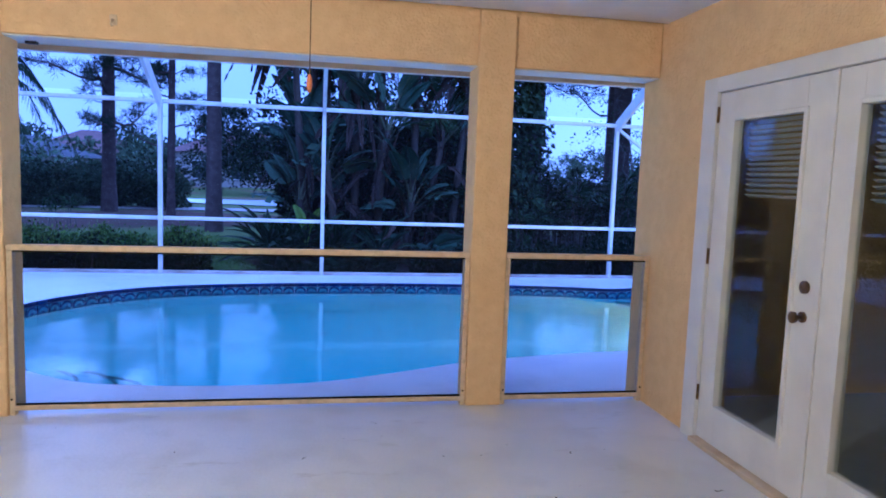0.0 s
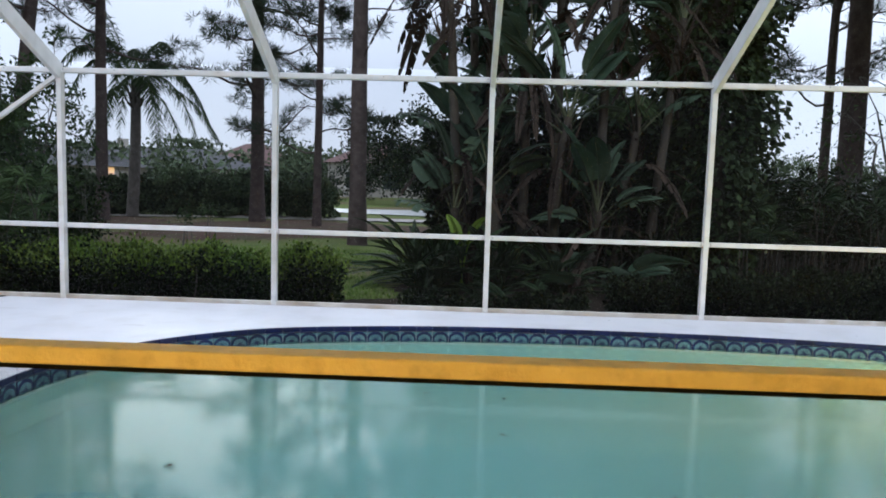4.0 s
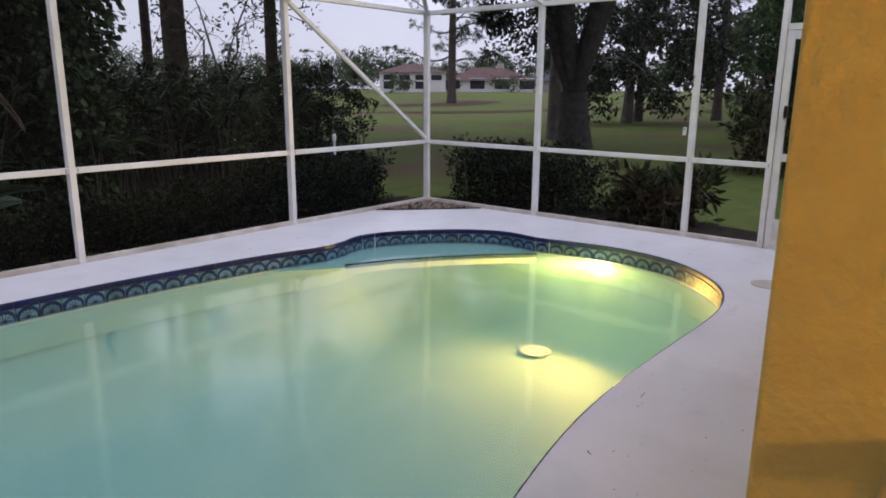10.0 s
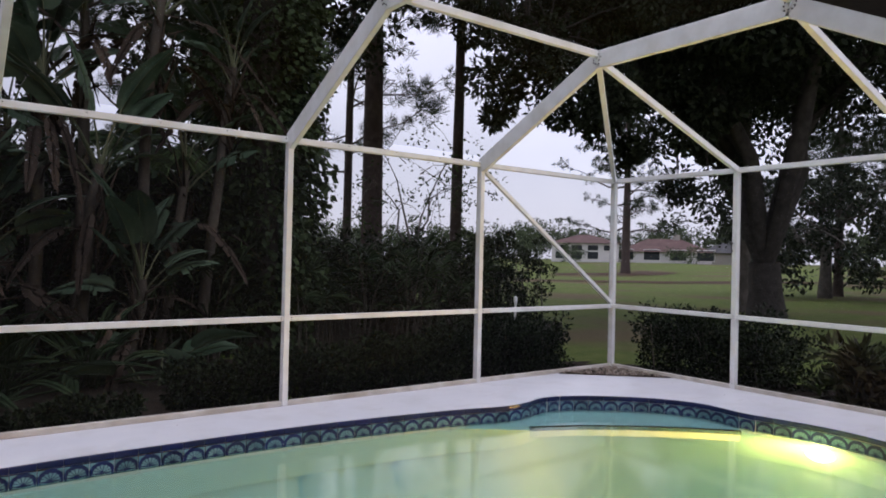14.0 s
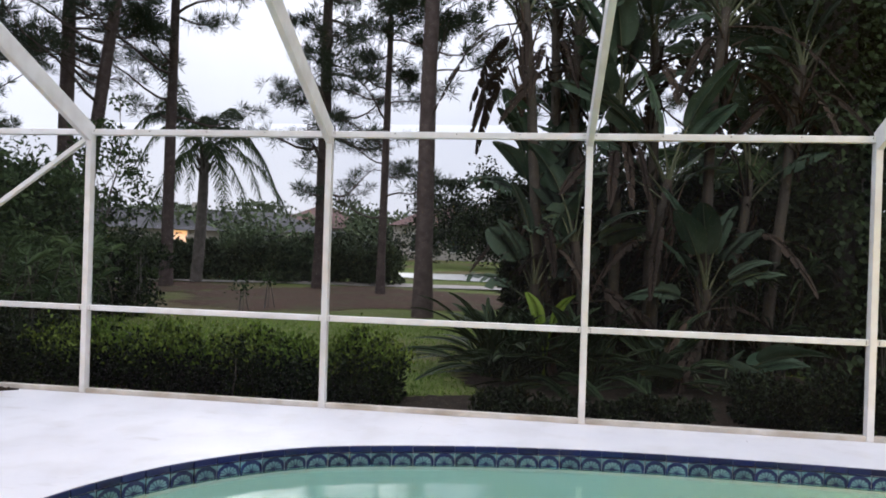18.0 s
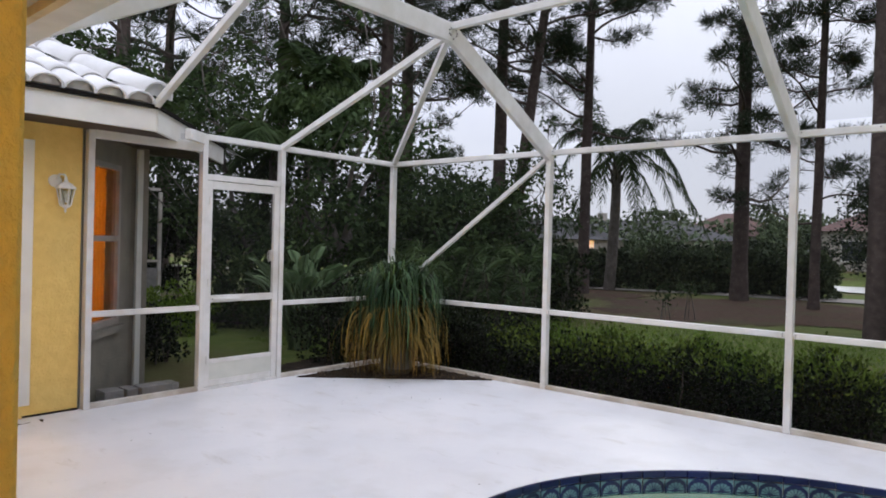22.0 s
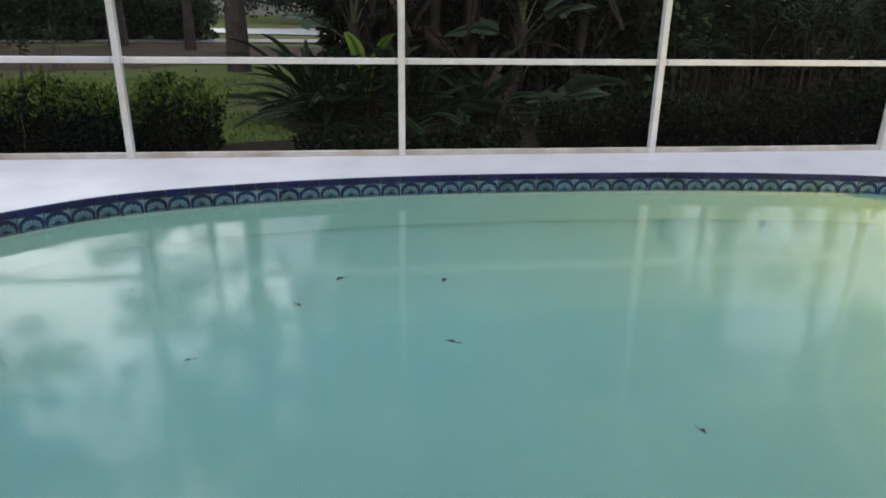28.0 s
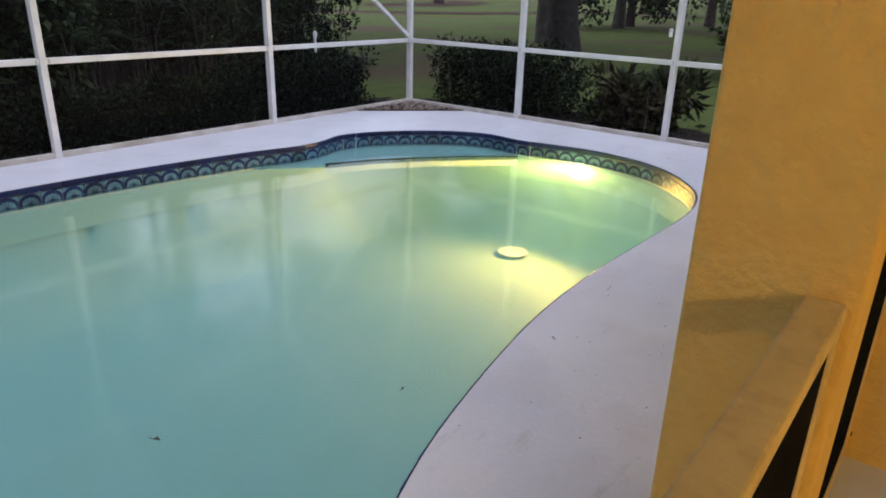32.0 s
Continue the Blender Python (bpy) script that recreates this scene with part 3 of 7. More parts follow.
def make_basin():
    """A coved bowl: its floor rises smoothly to the rim."""
    lo, hi = RIM_FINE.min(0) - 0.1, RIM_FINE.max(0) + 0.1
    xs, ys = np.arange(lo[0], hi[0], 0.085), np.arange(lo[1], hi[1], 0.085)
    gx, gy = np.meshgrid(xs, ys, indexing="ij")
    p = np.stack([gx.ravel(), gy.ravel()], 1)
    d = np.sqrt(((p[:, None] - RIM_FINE[None]) ** 2).sum(-1).min(1))
    d = np.where(inside(p, RIM_FINE), d, -d)
    u = np.clip((d + 0.06) / 0.62, 0, 1)
    z = -0.27 - 0.73 * np.sin(u * math.pi / 2) ** 0.75
    i, j = np.meshgrid(np.arange(len(xs) - 1), np.arange(len(ys) - 1), indexing="ij")
    k = (i * len(ys) + j).ravel()
    f = np.stack([k, k + len(ys), k + len(ys) + 1, k + 1], 1)
    keep = (d[f] > -0.16).all(1)
    return np.column_stack([p, z]), f[keep]


def make_rim_band():
    """The strip of wall behind the waterline tiles."""
    bm = bmesh.new()
    nrm = rim_normals(RIM_FINE)
    rings = [[bm.verts.new((x + nx * (inset + 0.02), y + ny * (inset + 0.02), z)) for (x, y), (nx, ny) in zip(RIM_FINE, nrm)] for inset, z in ((-0.03, -0.03), (-0.03, -0.17), (-0.012, -0.19), (-0.012, -0.40))]
    n = len(RIM_FINE)
    for a, b in zip(rings, rings[1:]):
        for i in range(n):
            bm.faces.new((a[i], a[(i + 1) % n], b[(i + 1) % n], b[i]))
    bmesh.ops.recalc_face_normals(bm, faces=bm.faces[:])
    return bm


def rim_normals(rim):
    d = np.roll(rim, -1, 0) - np.roll(rim, 1, 0)
    nrm = unit(np.stack([d[:, 1], -d[:, 0]], 1))
    return nrm if ((rim.mean(0) - rim[0]) * nrm[0]).sum() > 0 else -nrm


part("wall_band", make_rim_band(), PLASTER, pool, "plaster wall behind the waterline")
part("basin", make_basin(), PLASTER, pool, "pale blue-green plaster basin", smooth=True)
bm = bmesh.new()
face = bm.faces.new([bm.verts.new((x + nx * 0.008, y + ny * 0.008, WATER_Z)) for (x, y), (nx, ny) in zip(RIM_FINE, rim_normals(RIM_FINE))])
bmesh.ops.triangulate(bm, faces=[face])
if bm.faces[:][0].normal.z < 0:
    bmesh.ops.reverse_faces(bm, faces=bm.faces[:])
water = tagged(part("water", bm, WATER), "murky green pool water, nearly still", "water", kind="structure")


def arc_strip(cx, cy, r, a0, a1, z, w=0.05):
    pts = [(cx + r * math.cos(radians(a)), cy + r * math.sin(radians(a)), z) for a in np.linspace(a0, a1, 14)]
    bm = bmesh.new()
    for p, q in zip(pts, pts[1:]):
        bar(p, q, w, 0.012, 0, bm=bm)
    return bm


# bench at the deep end, entry steps at the shallow end, each with a dark tile nosing
BENCH = [(5.35, 5.28), (5.80, 5.07), (6.20, 4.80), (6.58, 4.49), (6.93, 4.14)]
rim_part = [(x, y) for x, y in RIM_FINE if (x - 5.35) * 1.14 + (y - 5.28) * 1.58 > 0.02 and y > 4.12]
rim_part.sort(key=lambda p: p[0] - p[1])
top_loop = rim_part + BENCH[::-1]
bm = bmesh.new()
tops = [bm.verts.new((x, y, -0.172)) for x, y in top_loop]
feet = [bm.verts.new((x + 0.01, y + 0.01, -0.24)) for x, y in BENCH[::-1]]
bm.faces.new(tops)
front = tops[len(rim_part):]
for a, b, c, d in zip(front, front[1:], feet[1:], feet):
    bm.faces.new((a, b, c, d))
bmesh.ops.recalc_face_normals(bm, faces=bm.faces[:])
part("bench", bm, LIT_PLASTER, pool, "shallow underwater bench")
bm = bmesh.new()
for p, q in zip(BENCH, BENCH[1:]):
    bar((*p, -0.158), (*q, -0.158), 0.030, 0.038, 0, bm=bm)
part("nosing", bm, RUBBER, pool, "dark tile line on the bench edge")
for r, z in ((1.11, -0.45), (0.83, -0.33), (0.54, -0.25)):
    loop = [(-1.2 + r * math.cos(a), 1.95 + r * math.sin(a)) for a in np.linspace(radians(-28), radians(88), 18)]
    part("entry_step", prism([(-1.2, 1.95)] + loop, -0.98, z), PLASTER, pool, "curved underwater entry step")
    part("nosing", arc_strip(-1.2, 1.95, r - 0.02, -26, 62, z + 0.012, 0.028), RUBBER, pool, "dark tile line on a step")
part("drain_cover", lathe([(0.15, 0), (0.148, 0.006), (0.12, 0.009), (0.02, 0.010)], (6.46, 3.83, -0.975)), DRAIN, pool, "round white main drain cover")
lens = lathe([(0.12, 0), (0.12, 0.03), (0.10, 0.045)], (0, 0, 0), 24, turn=Euler((0, radians(-90), 0)).to_matrix().to_4x4())
lens.transform(Matrix.Translation((7.125, 3.52, -0.235)) @ Matrix.Diagonal((1, 1, 0.5, 1)))
pool_light = part("pool_light", lens, POOLBULB, pool, "glowing yellow underwater pool light")


def make_tile():
    """One waterline tile facing +y, its foot at z 0: navy body and a fan with ribs standing proud."""
    w, h = TILE * 0.49, 0.115
    bm = box((-w, -0.006, 0), (w, 0.004, h), 0.002)
    for fc in bm.faces:
        fc.material_index = 0
    def piece(pts):
        bm.faces.new([bm.verts.new((x, 0.0062, z)) for x, z in pts]).material_index = 1

    # a shell of seven petals in a dark outline, pale corners above, a thin curved foot below
    cuts = np.linspace(radians(-14), radians(194), 8)
    for m0, m1 in zip(cuts, cuts[1:]):
        g0, g1 = m0 + 0.05, m1 - 0.05
        mm = (m0 + m1) / 2
        piece([(-0.010 * math.cos(mm), 0.030 + 0.008 * math.sin(mm)), (-0.054 * math.cos(g1), 0.036 + 0.046 * math.sin(g1)), (-0.059 * math.cos(mm), 0.036 + 0.051 * math.sin(mm)), (-0.054 * math.cos(g0), 0.036 + 0.046 * math.sin(g0))][::-1])
    for sg in (-1, 1):
        pts = [(sg * w * 0.98, 0.110), (sg * w * 0.40, 0.110), (sg * w * 0.80, 0.088), (sg * w * 0.98, 0.062)]
        piece(pts if sg < 0 else pts[::-1])
        pts = [(sg * 0.066, 0.024), (sg * 0.050, 0.010), (sg * 0.004, 0.006), (sg * 0.004, 0.014), (sg * 0.046, 0.018)]
        piece(pts[::-1] if sg > 0 else pts)
    for v in bm.verts:
        v.co.z *= 0.90
    me = bpy.data.meshes.new("tile")
    bm.to_mesh(me)
    bm.free()
    me.materials.append(NAVY)
    me.materials.append(TEAL)
    return me


def lay_tiles():
    tile = make_tile()
    nrm = rim_normals(RIM)
    cap = bpy.data.meshes.new("cap_tile")
    b = box((-TILE * 0.497, -0.02, -0.046), (TILE * 0.497, 0.006, 0.001), 0.006)
    b.to_mesh(cap)
    b.free()
    cap.materials.append(NAVY)
    n = len(RIM)
    for i in range(n):
        p, q = RIM[i], RIM[(i + 1) % n]
        c, d = (p + q) / 2, q - p
        nx, ny = nrm[i]
        turn = math.degrees(math.atan2(-nx, ny))
        for name, me, z in (("tile", tile, -0.156), ("cap_tile", cap, -0.004)):
            ob = new(name, me)
            ob.matrix_world = pose(c[0] + nx * 0.006, c[1] + ny * 0.006, z, 0, 0, math.degrees(math.atan2(ny, nx)) - 90)
            attach(ob, pool)


lid = thing("skimmer_lid", (6.72, 1.88, 0), "round cream plastic skimmer lid flush in the deck", "skimmer lid")
part("rim", lathe([(0.135, 0), (0.135, 0.006), (0.12, 0.008)], (6.72, 1.88, 0.0), 28), LID, lid)
part("cover", lathe([(0.115, 0), (0.115, 0.009), (0.10, 0.011)], (6.72, 1.88, 0.0), 28), LID, lid, "slightly yellowed lid")

# ---- the screen enclosure ----
cage = thing("screen_enclosure", (0, YB, 0), "white aluminium pool cage with black insect screen", "screen enclosure", kind="structure")
RIGHT = [(8.14, 4.92), (8.12, 3.08), (8.10, 2.31), (8.08, 1.40)]
LEFT = [(-5.64, 4.985), (-5.63, 4.07), (-5.63, 3.02)]


def post(x, y, z0=0.0, z1=EAVE, w=0.055, d=0.075):
    part("post", box((x - w / 2, y - d / 2, z0), (x + w / 2, y + d / 2, z1), 0.005), WHITE, cage)


def rail(name, p, q, w=0.05, h=0.05):
    part(name, bar(p, q, w, h), DIRTY_WHITE if name == "base_channel" else WHITE, cage)


def screws(p, axis, count=9, r=0.05):
    """Dark screw heads round a gusset, on both faces of a beam."""
    rng = np.random.default_rng(int(abs(p[0]) * 100 + abs(p[1]) * 10))
    for s in (-1, 1):
        bm = bmesh.new()
        for k in range(count):
            a = 2 * math.pi * k / count
            o = Vector((0, math.cos(a) * r * rng.uniform(0.6, 1.2), math.sin(a) * r * rng.uniform(0.6, 1.2)))
            c = Vector(p) + o + Vector((s * axis, 0, 0))
            bmesh.ops.create_icosphere(bm, subdivisions=1, radius=0.0075, matrix=Matrix.Translation(c))
        part("gusset_screws", bm, DARK, cage, "dark screw heads on the gusset")


for x in POSTS:
    post(x, YB)
for x, y in RIGHT:
    post(x, y, w=0.075, d=0.055)
for x, y in LEFT:
    post(x, y, w=0.075, d=0.055, z1=EAVE if y > 3.5 else 2.36)
for a, b in zip(POSTS, POSTS[1:]):
    rail("eave_beam", (a + 0.028, YB, EAVE - 0.005), (b - 0.028, YB, EAVE - 0.005), 0.06, 0.055)
    rail("chair_rail", (a + 0.028, YB, CHAIR), (b - 0.028, YB, CHAIR))
    rail("base_channel", (a + 0.028, YB, 0.022), (b - 0.028, YB, 0.022), 0.055, 0.044)
side = [(POSTS[-1], YB)] + RIGHT
for (x0, y0), (x1, y1) in zip(side, side[1:]):
    rail("eave_beam", (x0, y0 - 0.028, EAVE - 0.005), (x1, y1 + 0.028, EAVE - 0.005), 0.06, 0.055)
    if y1 > 2:
        rail("chair_rail", (x0, y0 - 0.028, CHAIR), (x1, y1 + 0.028, CHAIR))
        rail("base_channel", (x0, y0 - 0.028, 0.022), (x1, y1 + 0.028, 0.022), 0.055, 0.044)
side = [(POSTS[0], YB)] + LEFT
for (x0, y0), (x1, y1) in zip(side, side[1:]):
    if y1 > 3.5:
        rail("eave_beam", (x0, y0 - 0.028, EAVE - 0.005), (x1, y1 + 0.028, EAVE - 0.005), 0.06, 0.055)
    if not 4 < y1 < 4.2:
        rail("chair_rail", (x0, y0 - 0.028, CHAIR), (x1, y1 + 0.028, CHAIR))
        rail("base_channel", (x0, y0 - 0.028, 0.022), (x1, y1 + 0.028, 0.022), 0.055, 0.044)
rail("head_beam", (-5.63, 4.04, 2.34), (-5.63, 3.05, 2.34), 0.06, 0.09)
rail("eave_beam", (-5.63, 4.07, EAVE - 0.03), (-5.45, 3.80, EAVE - 0.03), 0.06, 0.10)
# roof frames bend twice on their way from each back post to the gutter
for i in range(1, 6):
    x = POSTS[i]
    line = [(x, YB - 0.01, EAVE - 0.02), (x, YN, ZN), (x, YM, ZN + 0.005), (x, eave_y(x), 2.36 + 0.54 * (eave_y(x) - GUTTER - 0.02))]
    for a, b in zip(line, line[1:]):
        part("roof_beam", bar(a, b, 0.052, 0.165, 0.006), WHITE, cage)
    for k in (1, 2):
        screws(line[k], 0.028)
for a, b in zip(POSTS[1:], POSTS[2:6]):
    rail("purlin", (a + 0.026, YN, ZN + 0.05), (b - 0.026, YN, ZN + 0.05), 0.05, 0.06)
    rail("purlin", (a + 0.026, YM, ZN + 0.055), (b - 0.026, YM, ZN + 0.055), 0.05, 0.06)
N1, N0, N5, N6 = (POSTS[1], YN, ZN), (POSTS[1], YM, ZN), (POSTS[5], YN, ZN), (POSTS[5], YM, ZN)
for a, b in ((N1, (POSTS[0], YB, EAVE)), (N1, (-5.64, 4.985, EAVE)), (N0, (-5.20, 3.36, 2.57)), (N5, (POSTS[6], YB, EAVE)), (N5, (8.14, 4.92, EAVE)), (N6, (8.12, 3.08, EAVE))):
    d = (Vector(b) - Vector(a)).normalized() * 0.03
    rail("hip_rafter", Vector(a) + d, Vector(b) - d * 0.5, 0.05, 0.06)
rail("brace", (POSTS[0] + 0.03, YB, CHAIR + 0.05), (POSTS[1] - 0.03, YB, EAVE - 0.06), 0.045, 0.045)
rail("brace", (POSTS[6] - 0.03, YB, CHAIR + 0.05), (POSTS[5] + 0.03, YB, EAVE - 0.06), 0.045, 0.045)


def screw_row(spots):
    bm = bmesh.new()
    for q in spots:
        bmesh.ops.create_icosphere(bm, subdivisions=1, radius=0.006, matrix=Matrix.Translation(q))
    part("screw_row", bm, DARK, cage, "dark screw heads along a frame member")


for a, b in zip(POSTS, POSTS[1:]):
    screw_row([(a + (b - a) * k / 4 + 0.05 * (1 - k / 2), YB - 0.031, EAVE + 0.004) for k in range(5)])
    screw_row([(x, YB - 0.026, CHAIR + z) for x in (a + 0.05, b - 0.05) for z in (-0.008, 0.010)])
for x, y in RIGHT:
    screw_row([(x - 0.038, y, z) for z in (0.06, CHAIR - 0.01, CHAIR + 0.012, EAVE - 0.02, EAVE + 0.005)])
for i in range(1, 6):
    screw_row([(POSTS[i] + dx, YB - 0.039, EAVE + dz) for dx in (-0.014, 0.014) for dz in (-0.05, -0.02)])


def screen(a, b, c, d, mat=SCREEN, label="black insect screen panel"):
    part("screen", quad(a, b, c, d), mat, cage, label)


for a, b in zip(POSTS, POSTS[1:]):
    screen((a, YB + 0.02, 0.03), (b, YB + 0.02, 0.03), (b, YB + 0.02, CHAIR), (a, YB + 0.02, CHAIR))
    screen((a, YB + 0.02, CHAIR), (b, YB + 0.02, CHAIR), (b, YB + 0.02, EAVE), (a, YB + 0.02, EAVE))
for (x0, y0), (x1, y1) in zip([(POSTS[6], YB)] + RIGHT, RIGHT):
    screen((x0 + 0.02, y0, 0.03), (x1 + 0.02, y1, 0.03), (x1 + 0.02, y1, EAVE), (x0 + 0.02, y0, EAVE))
for (x0, y0), (x1, y1) in zip([(POSTS[0], YB)] + LEFT, LEFT):
    screen((x0 - 0.02, y0, 0.03), (x1 - 0.02, y1, 0.03), (x1 - 0.02, y1, EAVE), (x0 - 0.02, y0, EAVE))
for a, b in zip(POSTS[1:], POSTS[2:6]):
    screen((a, YB, EAVE + 0.09), (b, YB, EAVE + 0.09), (b, YN, ZN + 0.09), (a, YN, ZN + 0.09))
    screen((a, YN, ZN + 0.09), (b, YN, ZN + 0.09), (b, YM, ZN + 0.09), (a, YM, ZN + 0.09))
    screen((a, YM, ZN + 0.09), (b, YM, ZN + 0.09), (b, eave_y(b), 2.43 + 0.54 * (eave_y(b) - GUTTER)), (a, eave_y(a), 2.43 + 0.54 * (eave_y(a) - GUTTER)))
    k = np.linspace(0.004, 0.996, 145)[:, None]
    lo = np.array([a, YM, ZN + 0.084]) + k * np.array([0, GUTTER - YM, 2.43 - ZN - 0.09])
    run, deep = np.array([b - a, 0, 0]), np.array([0, 0.0021, -0.0043])
    v = np.stack([lo, lo + run, lo + run + deep, lo + deep], 1).reshape(-1, 3)
    part("screen_strands", (v, np.arange(len(v)).reshape(-1, 4)), RUBBER, cage, "black strands of the sloping roof screen", kind="stuff")


def screen_door(xs, y0, y1, name_label, latch_y):
    """A white aluminium screen door in the side wall, closed."""
    door = thing("screen_door", (xs, (y0 + y1) / 2, 0), name_label, "screen door")
    top = 2.03
    for y in (y0 + 0.035, y1 - 0.035):
        stile = part("stile", box((xs - 0.02, y - 0.032, 0.03), (xs + 0.02, y + 0.032, top), 0.004), WHITE, door)
        if abs(y - latch_y) > 0.2:
            for z in (0.25, 1.0, 1.8):
                part("hinge", lathe([(0.009, 0), (0.009, 0.08)], (xs - 0.026 * (1 if xs > 0 else -1), y, z), 8), WHITE, stile)
        else:
            part("latch", box((xs - 0.04, latch_y - 0.012, 1.25), (xs + 0.05, latch_y + 0.012, 1.36), 0.005), DARK if xs > 0 else WHITE, stile)
            part("handle", tube([(xs - 0.045, latch_y, 1.36), (xs - 0.07, latch_y, 1.33), (xs - 0.07, latch_y, 1.27), (xs - 0.045, latch_y, 1.24)], [0.007] * 4, 6), DARK if xs > 0 else WHITE, stile)
    for z, h in ((0.06, 0.06), (0.27, 0.04), (0.88, 0.07), (top - 0.04, 0.075)):
        part("rail", box((xs - 0.019, y0 + 0.067, z - h / 2), (xs + 0.019, y1 - 0.067, z + h / 2), 0.004), WHITE, door)
    part("kick_plate", box((xs - 0.008, y0 + 0.067, 0.09), (xs + 0.008, y1 - 0.067, 0.25)), SOFFIT, door, "pale grey kick plate")
    part("screen", quad((xs, y0 + 0.067, 0.29), (xs, y1 - 0.067, 0.29), (xs, y1 - 0.067, top - 0.08), (xs, y0 + 0.067, top - 0.08)), SCREEN, door)
    part("closer", bar((xs + 0.03, y0 + 0.08, 0.88), (xs + 0.03, y0 + 0.38, 0.88), 0.025, 0.025), WHITE, door, "white pneumatic closer tube")
    part("door_head", box((xs - 0.025, y0, top + 0.004), (xs + 0.025, y1, top + 0.06), 0.004), WHITE, door)
    part("sill", box((xs - 0.03, y0, 0.0), (xs + 0.03, y1, 0.026), 0.004), WHITE, door)


screen_door(-5.635, 4.10, 4.955, "white aluminium screen door with a grey kick plate", 4.88)
screen_door(8.09, 1.43, 2.28, "white aluminium screen door beside the pool", 2.22)

# planted corners: gravel triangles let into the deck
for name, (cx, cy), sx, label in (("gravel_corner", (POSTS[6] - 0.06, YB - 0.06), -1, "small gravel triangle in the enclosure corner"), ("gravel_corner", (POSTS[0] + 0.08, YB - 0.06), 1, "mulch triangle in the enclosure corner")):
    leg = (0.98 if sx < 0 else 1.55)
    bed = thing(name, (cx, cy, 0.003), label, "planting bed")
    part("bed", prism([(cx, cy), (cx + sx * leg, cy), (cx, cy - leg * 0.92)][::sx], 0.001, 0.012), SOIL, bed)
    rng = np.random.default_rng(5)
    u, w = rng.uniform(0, 1, 420), rng.uniform(0, 1, 420)
    u, w = np.where(u + w > 1, 1 - u, u), np.where(u + w > 1, 1 - w, w)
    bm = bmesh.new()
    for a, b, r in zip(u, w, rng.uniform(0.008, 0.022, 420)):
        m = pose(cx + sx * leg * a, cy - leg * 0.92 * b, 0.012 + r * 0.3, *rng.uniform(0, 360, 3)) @ Matrix.Diagonal((r, r * 0.8, r * 0.55, 1))
        bmesh.ops.create_icosphere(bm, subdivisions=1, radius=1, matrix=m)
    part("pebble", bm, GRAVEL if sx < 0 else DEAD, bed, "loose pebbles and chips", kind="stuff")

# ---- the lanai: columns, header, rails, ceiling ----
HEAD, CEIL = 2.205, 2.545


def wall(name, lo, hi, mat, label, category="wall", bevel=0.0):
    return tagged(part(name, box(lo, hi, bevel), mat), label, category, kind="structure")


COLS = [(-5.66, -5.42), (-3.66, -3.43), (-0.82, XL), (XR, 2.385), (WALL_X, 3.63)]
for i, (a, b) in enumerate(COLS[1:4]):
    wall(f"column_{i + 1}", (a, IN, 0), (b, OUT, CEIL - 0.003), STUCCO, "square yellow stucco column of the lanai", "column", 0.008)
wall("header_beam", (-5.655, IN + 0.04, HEAD), (WALL_X - 0.004, OUT + 0.004, CEIL + 0.12), STUCCO, "yellow stucco beam over the lanai openings", "beam", 0.008)
wall("header_soffit", (-5.60, IN + 0.046, HEAD - 0.010), (WALL_X - 0.01, OUT + 0.002, HEAD - 0.003), WHITE_PAINT, "white painted underside of the lanai beam", "trim")
wall("ceiling", (-5.9, -5.2, CEIL), (3.62, IN - 0.008, CEIL + 0.12), CEILING, "white textured lanai ceiling", "ceiling")


def opening_rail(a, b, strands=True):
    """A yellow painted guard frame between two columns with its screen and bottom rail."""
    g = thing("guard_rail", ((a + b) / 2, 0.64, 0), "yellow painted aluminium guard frame between the columns", "railing")
    y0, y1 = 0.605, 0.665
    part("top_rail", box((a + 0.002, y0, 0.980), (b - 0.002, y1, 1.014), 0.005), RAIL, g)
    part("bottom_rail", box((a + 0.002, y0, 0.030), (b - 0.002, y1 - 0.005, 0.060), 0.005), RAIL, g)
    for x in (a + 0.018, b - 0.018):
        part("side_stile", box((x - 0.016, y0 + 0.002, 0.0), (x + 0.016, y1 - 0.006, 0.979), 0.005), RAIL, g)
        part("bolt", lathe([(0.007, 0), (0.007, 0.004)], (x, y0 - 0.002, 0.1), 8, turn=Euler((radians(90), 0, 0)).to_matrix().to_4x4()), DARK, g)
    part("screen", quad((a + 0.034, 0.612, 0.06), (b - 0.034, 0.612, 0.06), (b - 0.034, 0.612, 0.979), (a + 0.034, 0.612, 0.979)), GUARD_SCREEN, g)
    if strands:
        k = np.arange(a + 0.038, b - 0.038, 0.0016)
        v = np.stack([np.stack([k, np.full(len(k), y), np.full(len(k), z)], 1) for y, z in ((0.6126, 0.06), (0.6130, 0.06), (0.6130, 0.979), (0.6126, 0.979))], 1).reshape(-1, 3)
        f = np.arange(len(v)).reshape(-1, 4)
        part("screen_strands", (v, f), RUBBER, g, "black woven strands of the screen", kind="stuff")
    part("gasket", bar((a + 0.034, 0.622, 0.974), (b - 0.034, 0.622, 0.974), 0.01, 0.01, 0), RUBBER, g, "black screen spline")
    part("gasket", bar((a + 0.034, 0.622, 0.065), (b - 0.034, 0.622, 0.065), 0.01, 0.01, 0), RUBBER, g, "black screen spline")


opening_rail(XL, XR)
opening_rail(2.385, WALL_X)
opening_rail(-3.43, -0.82)
opening_rail(-5.66, -3.66, False)

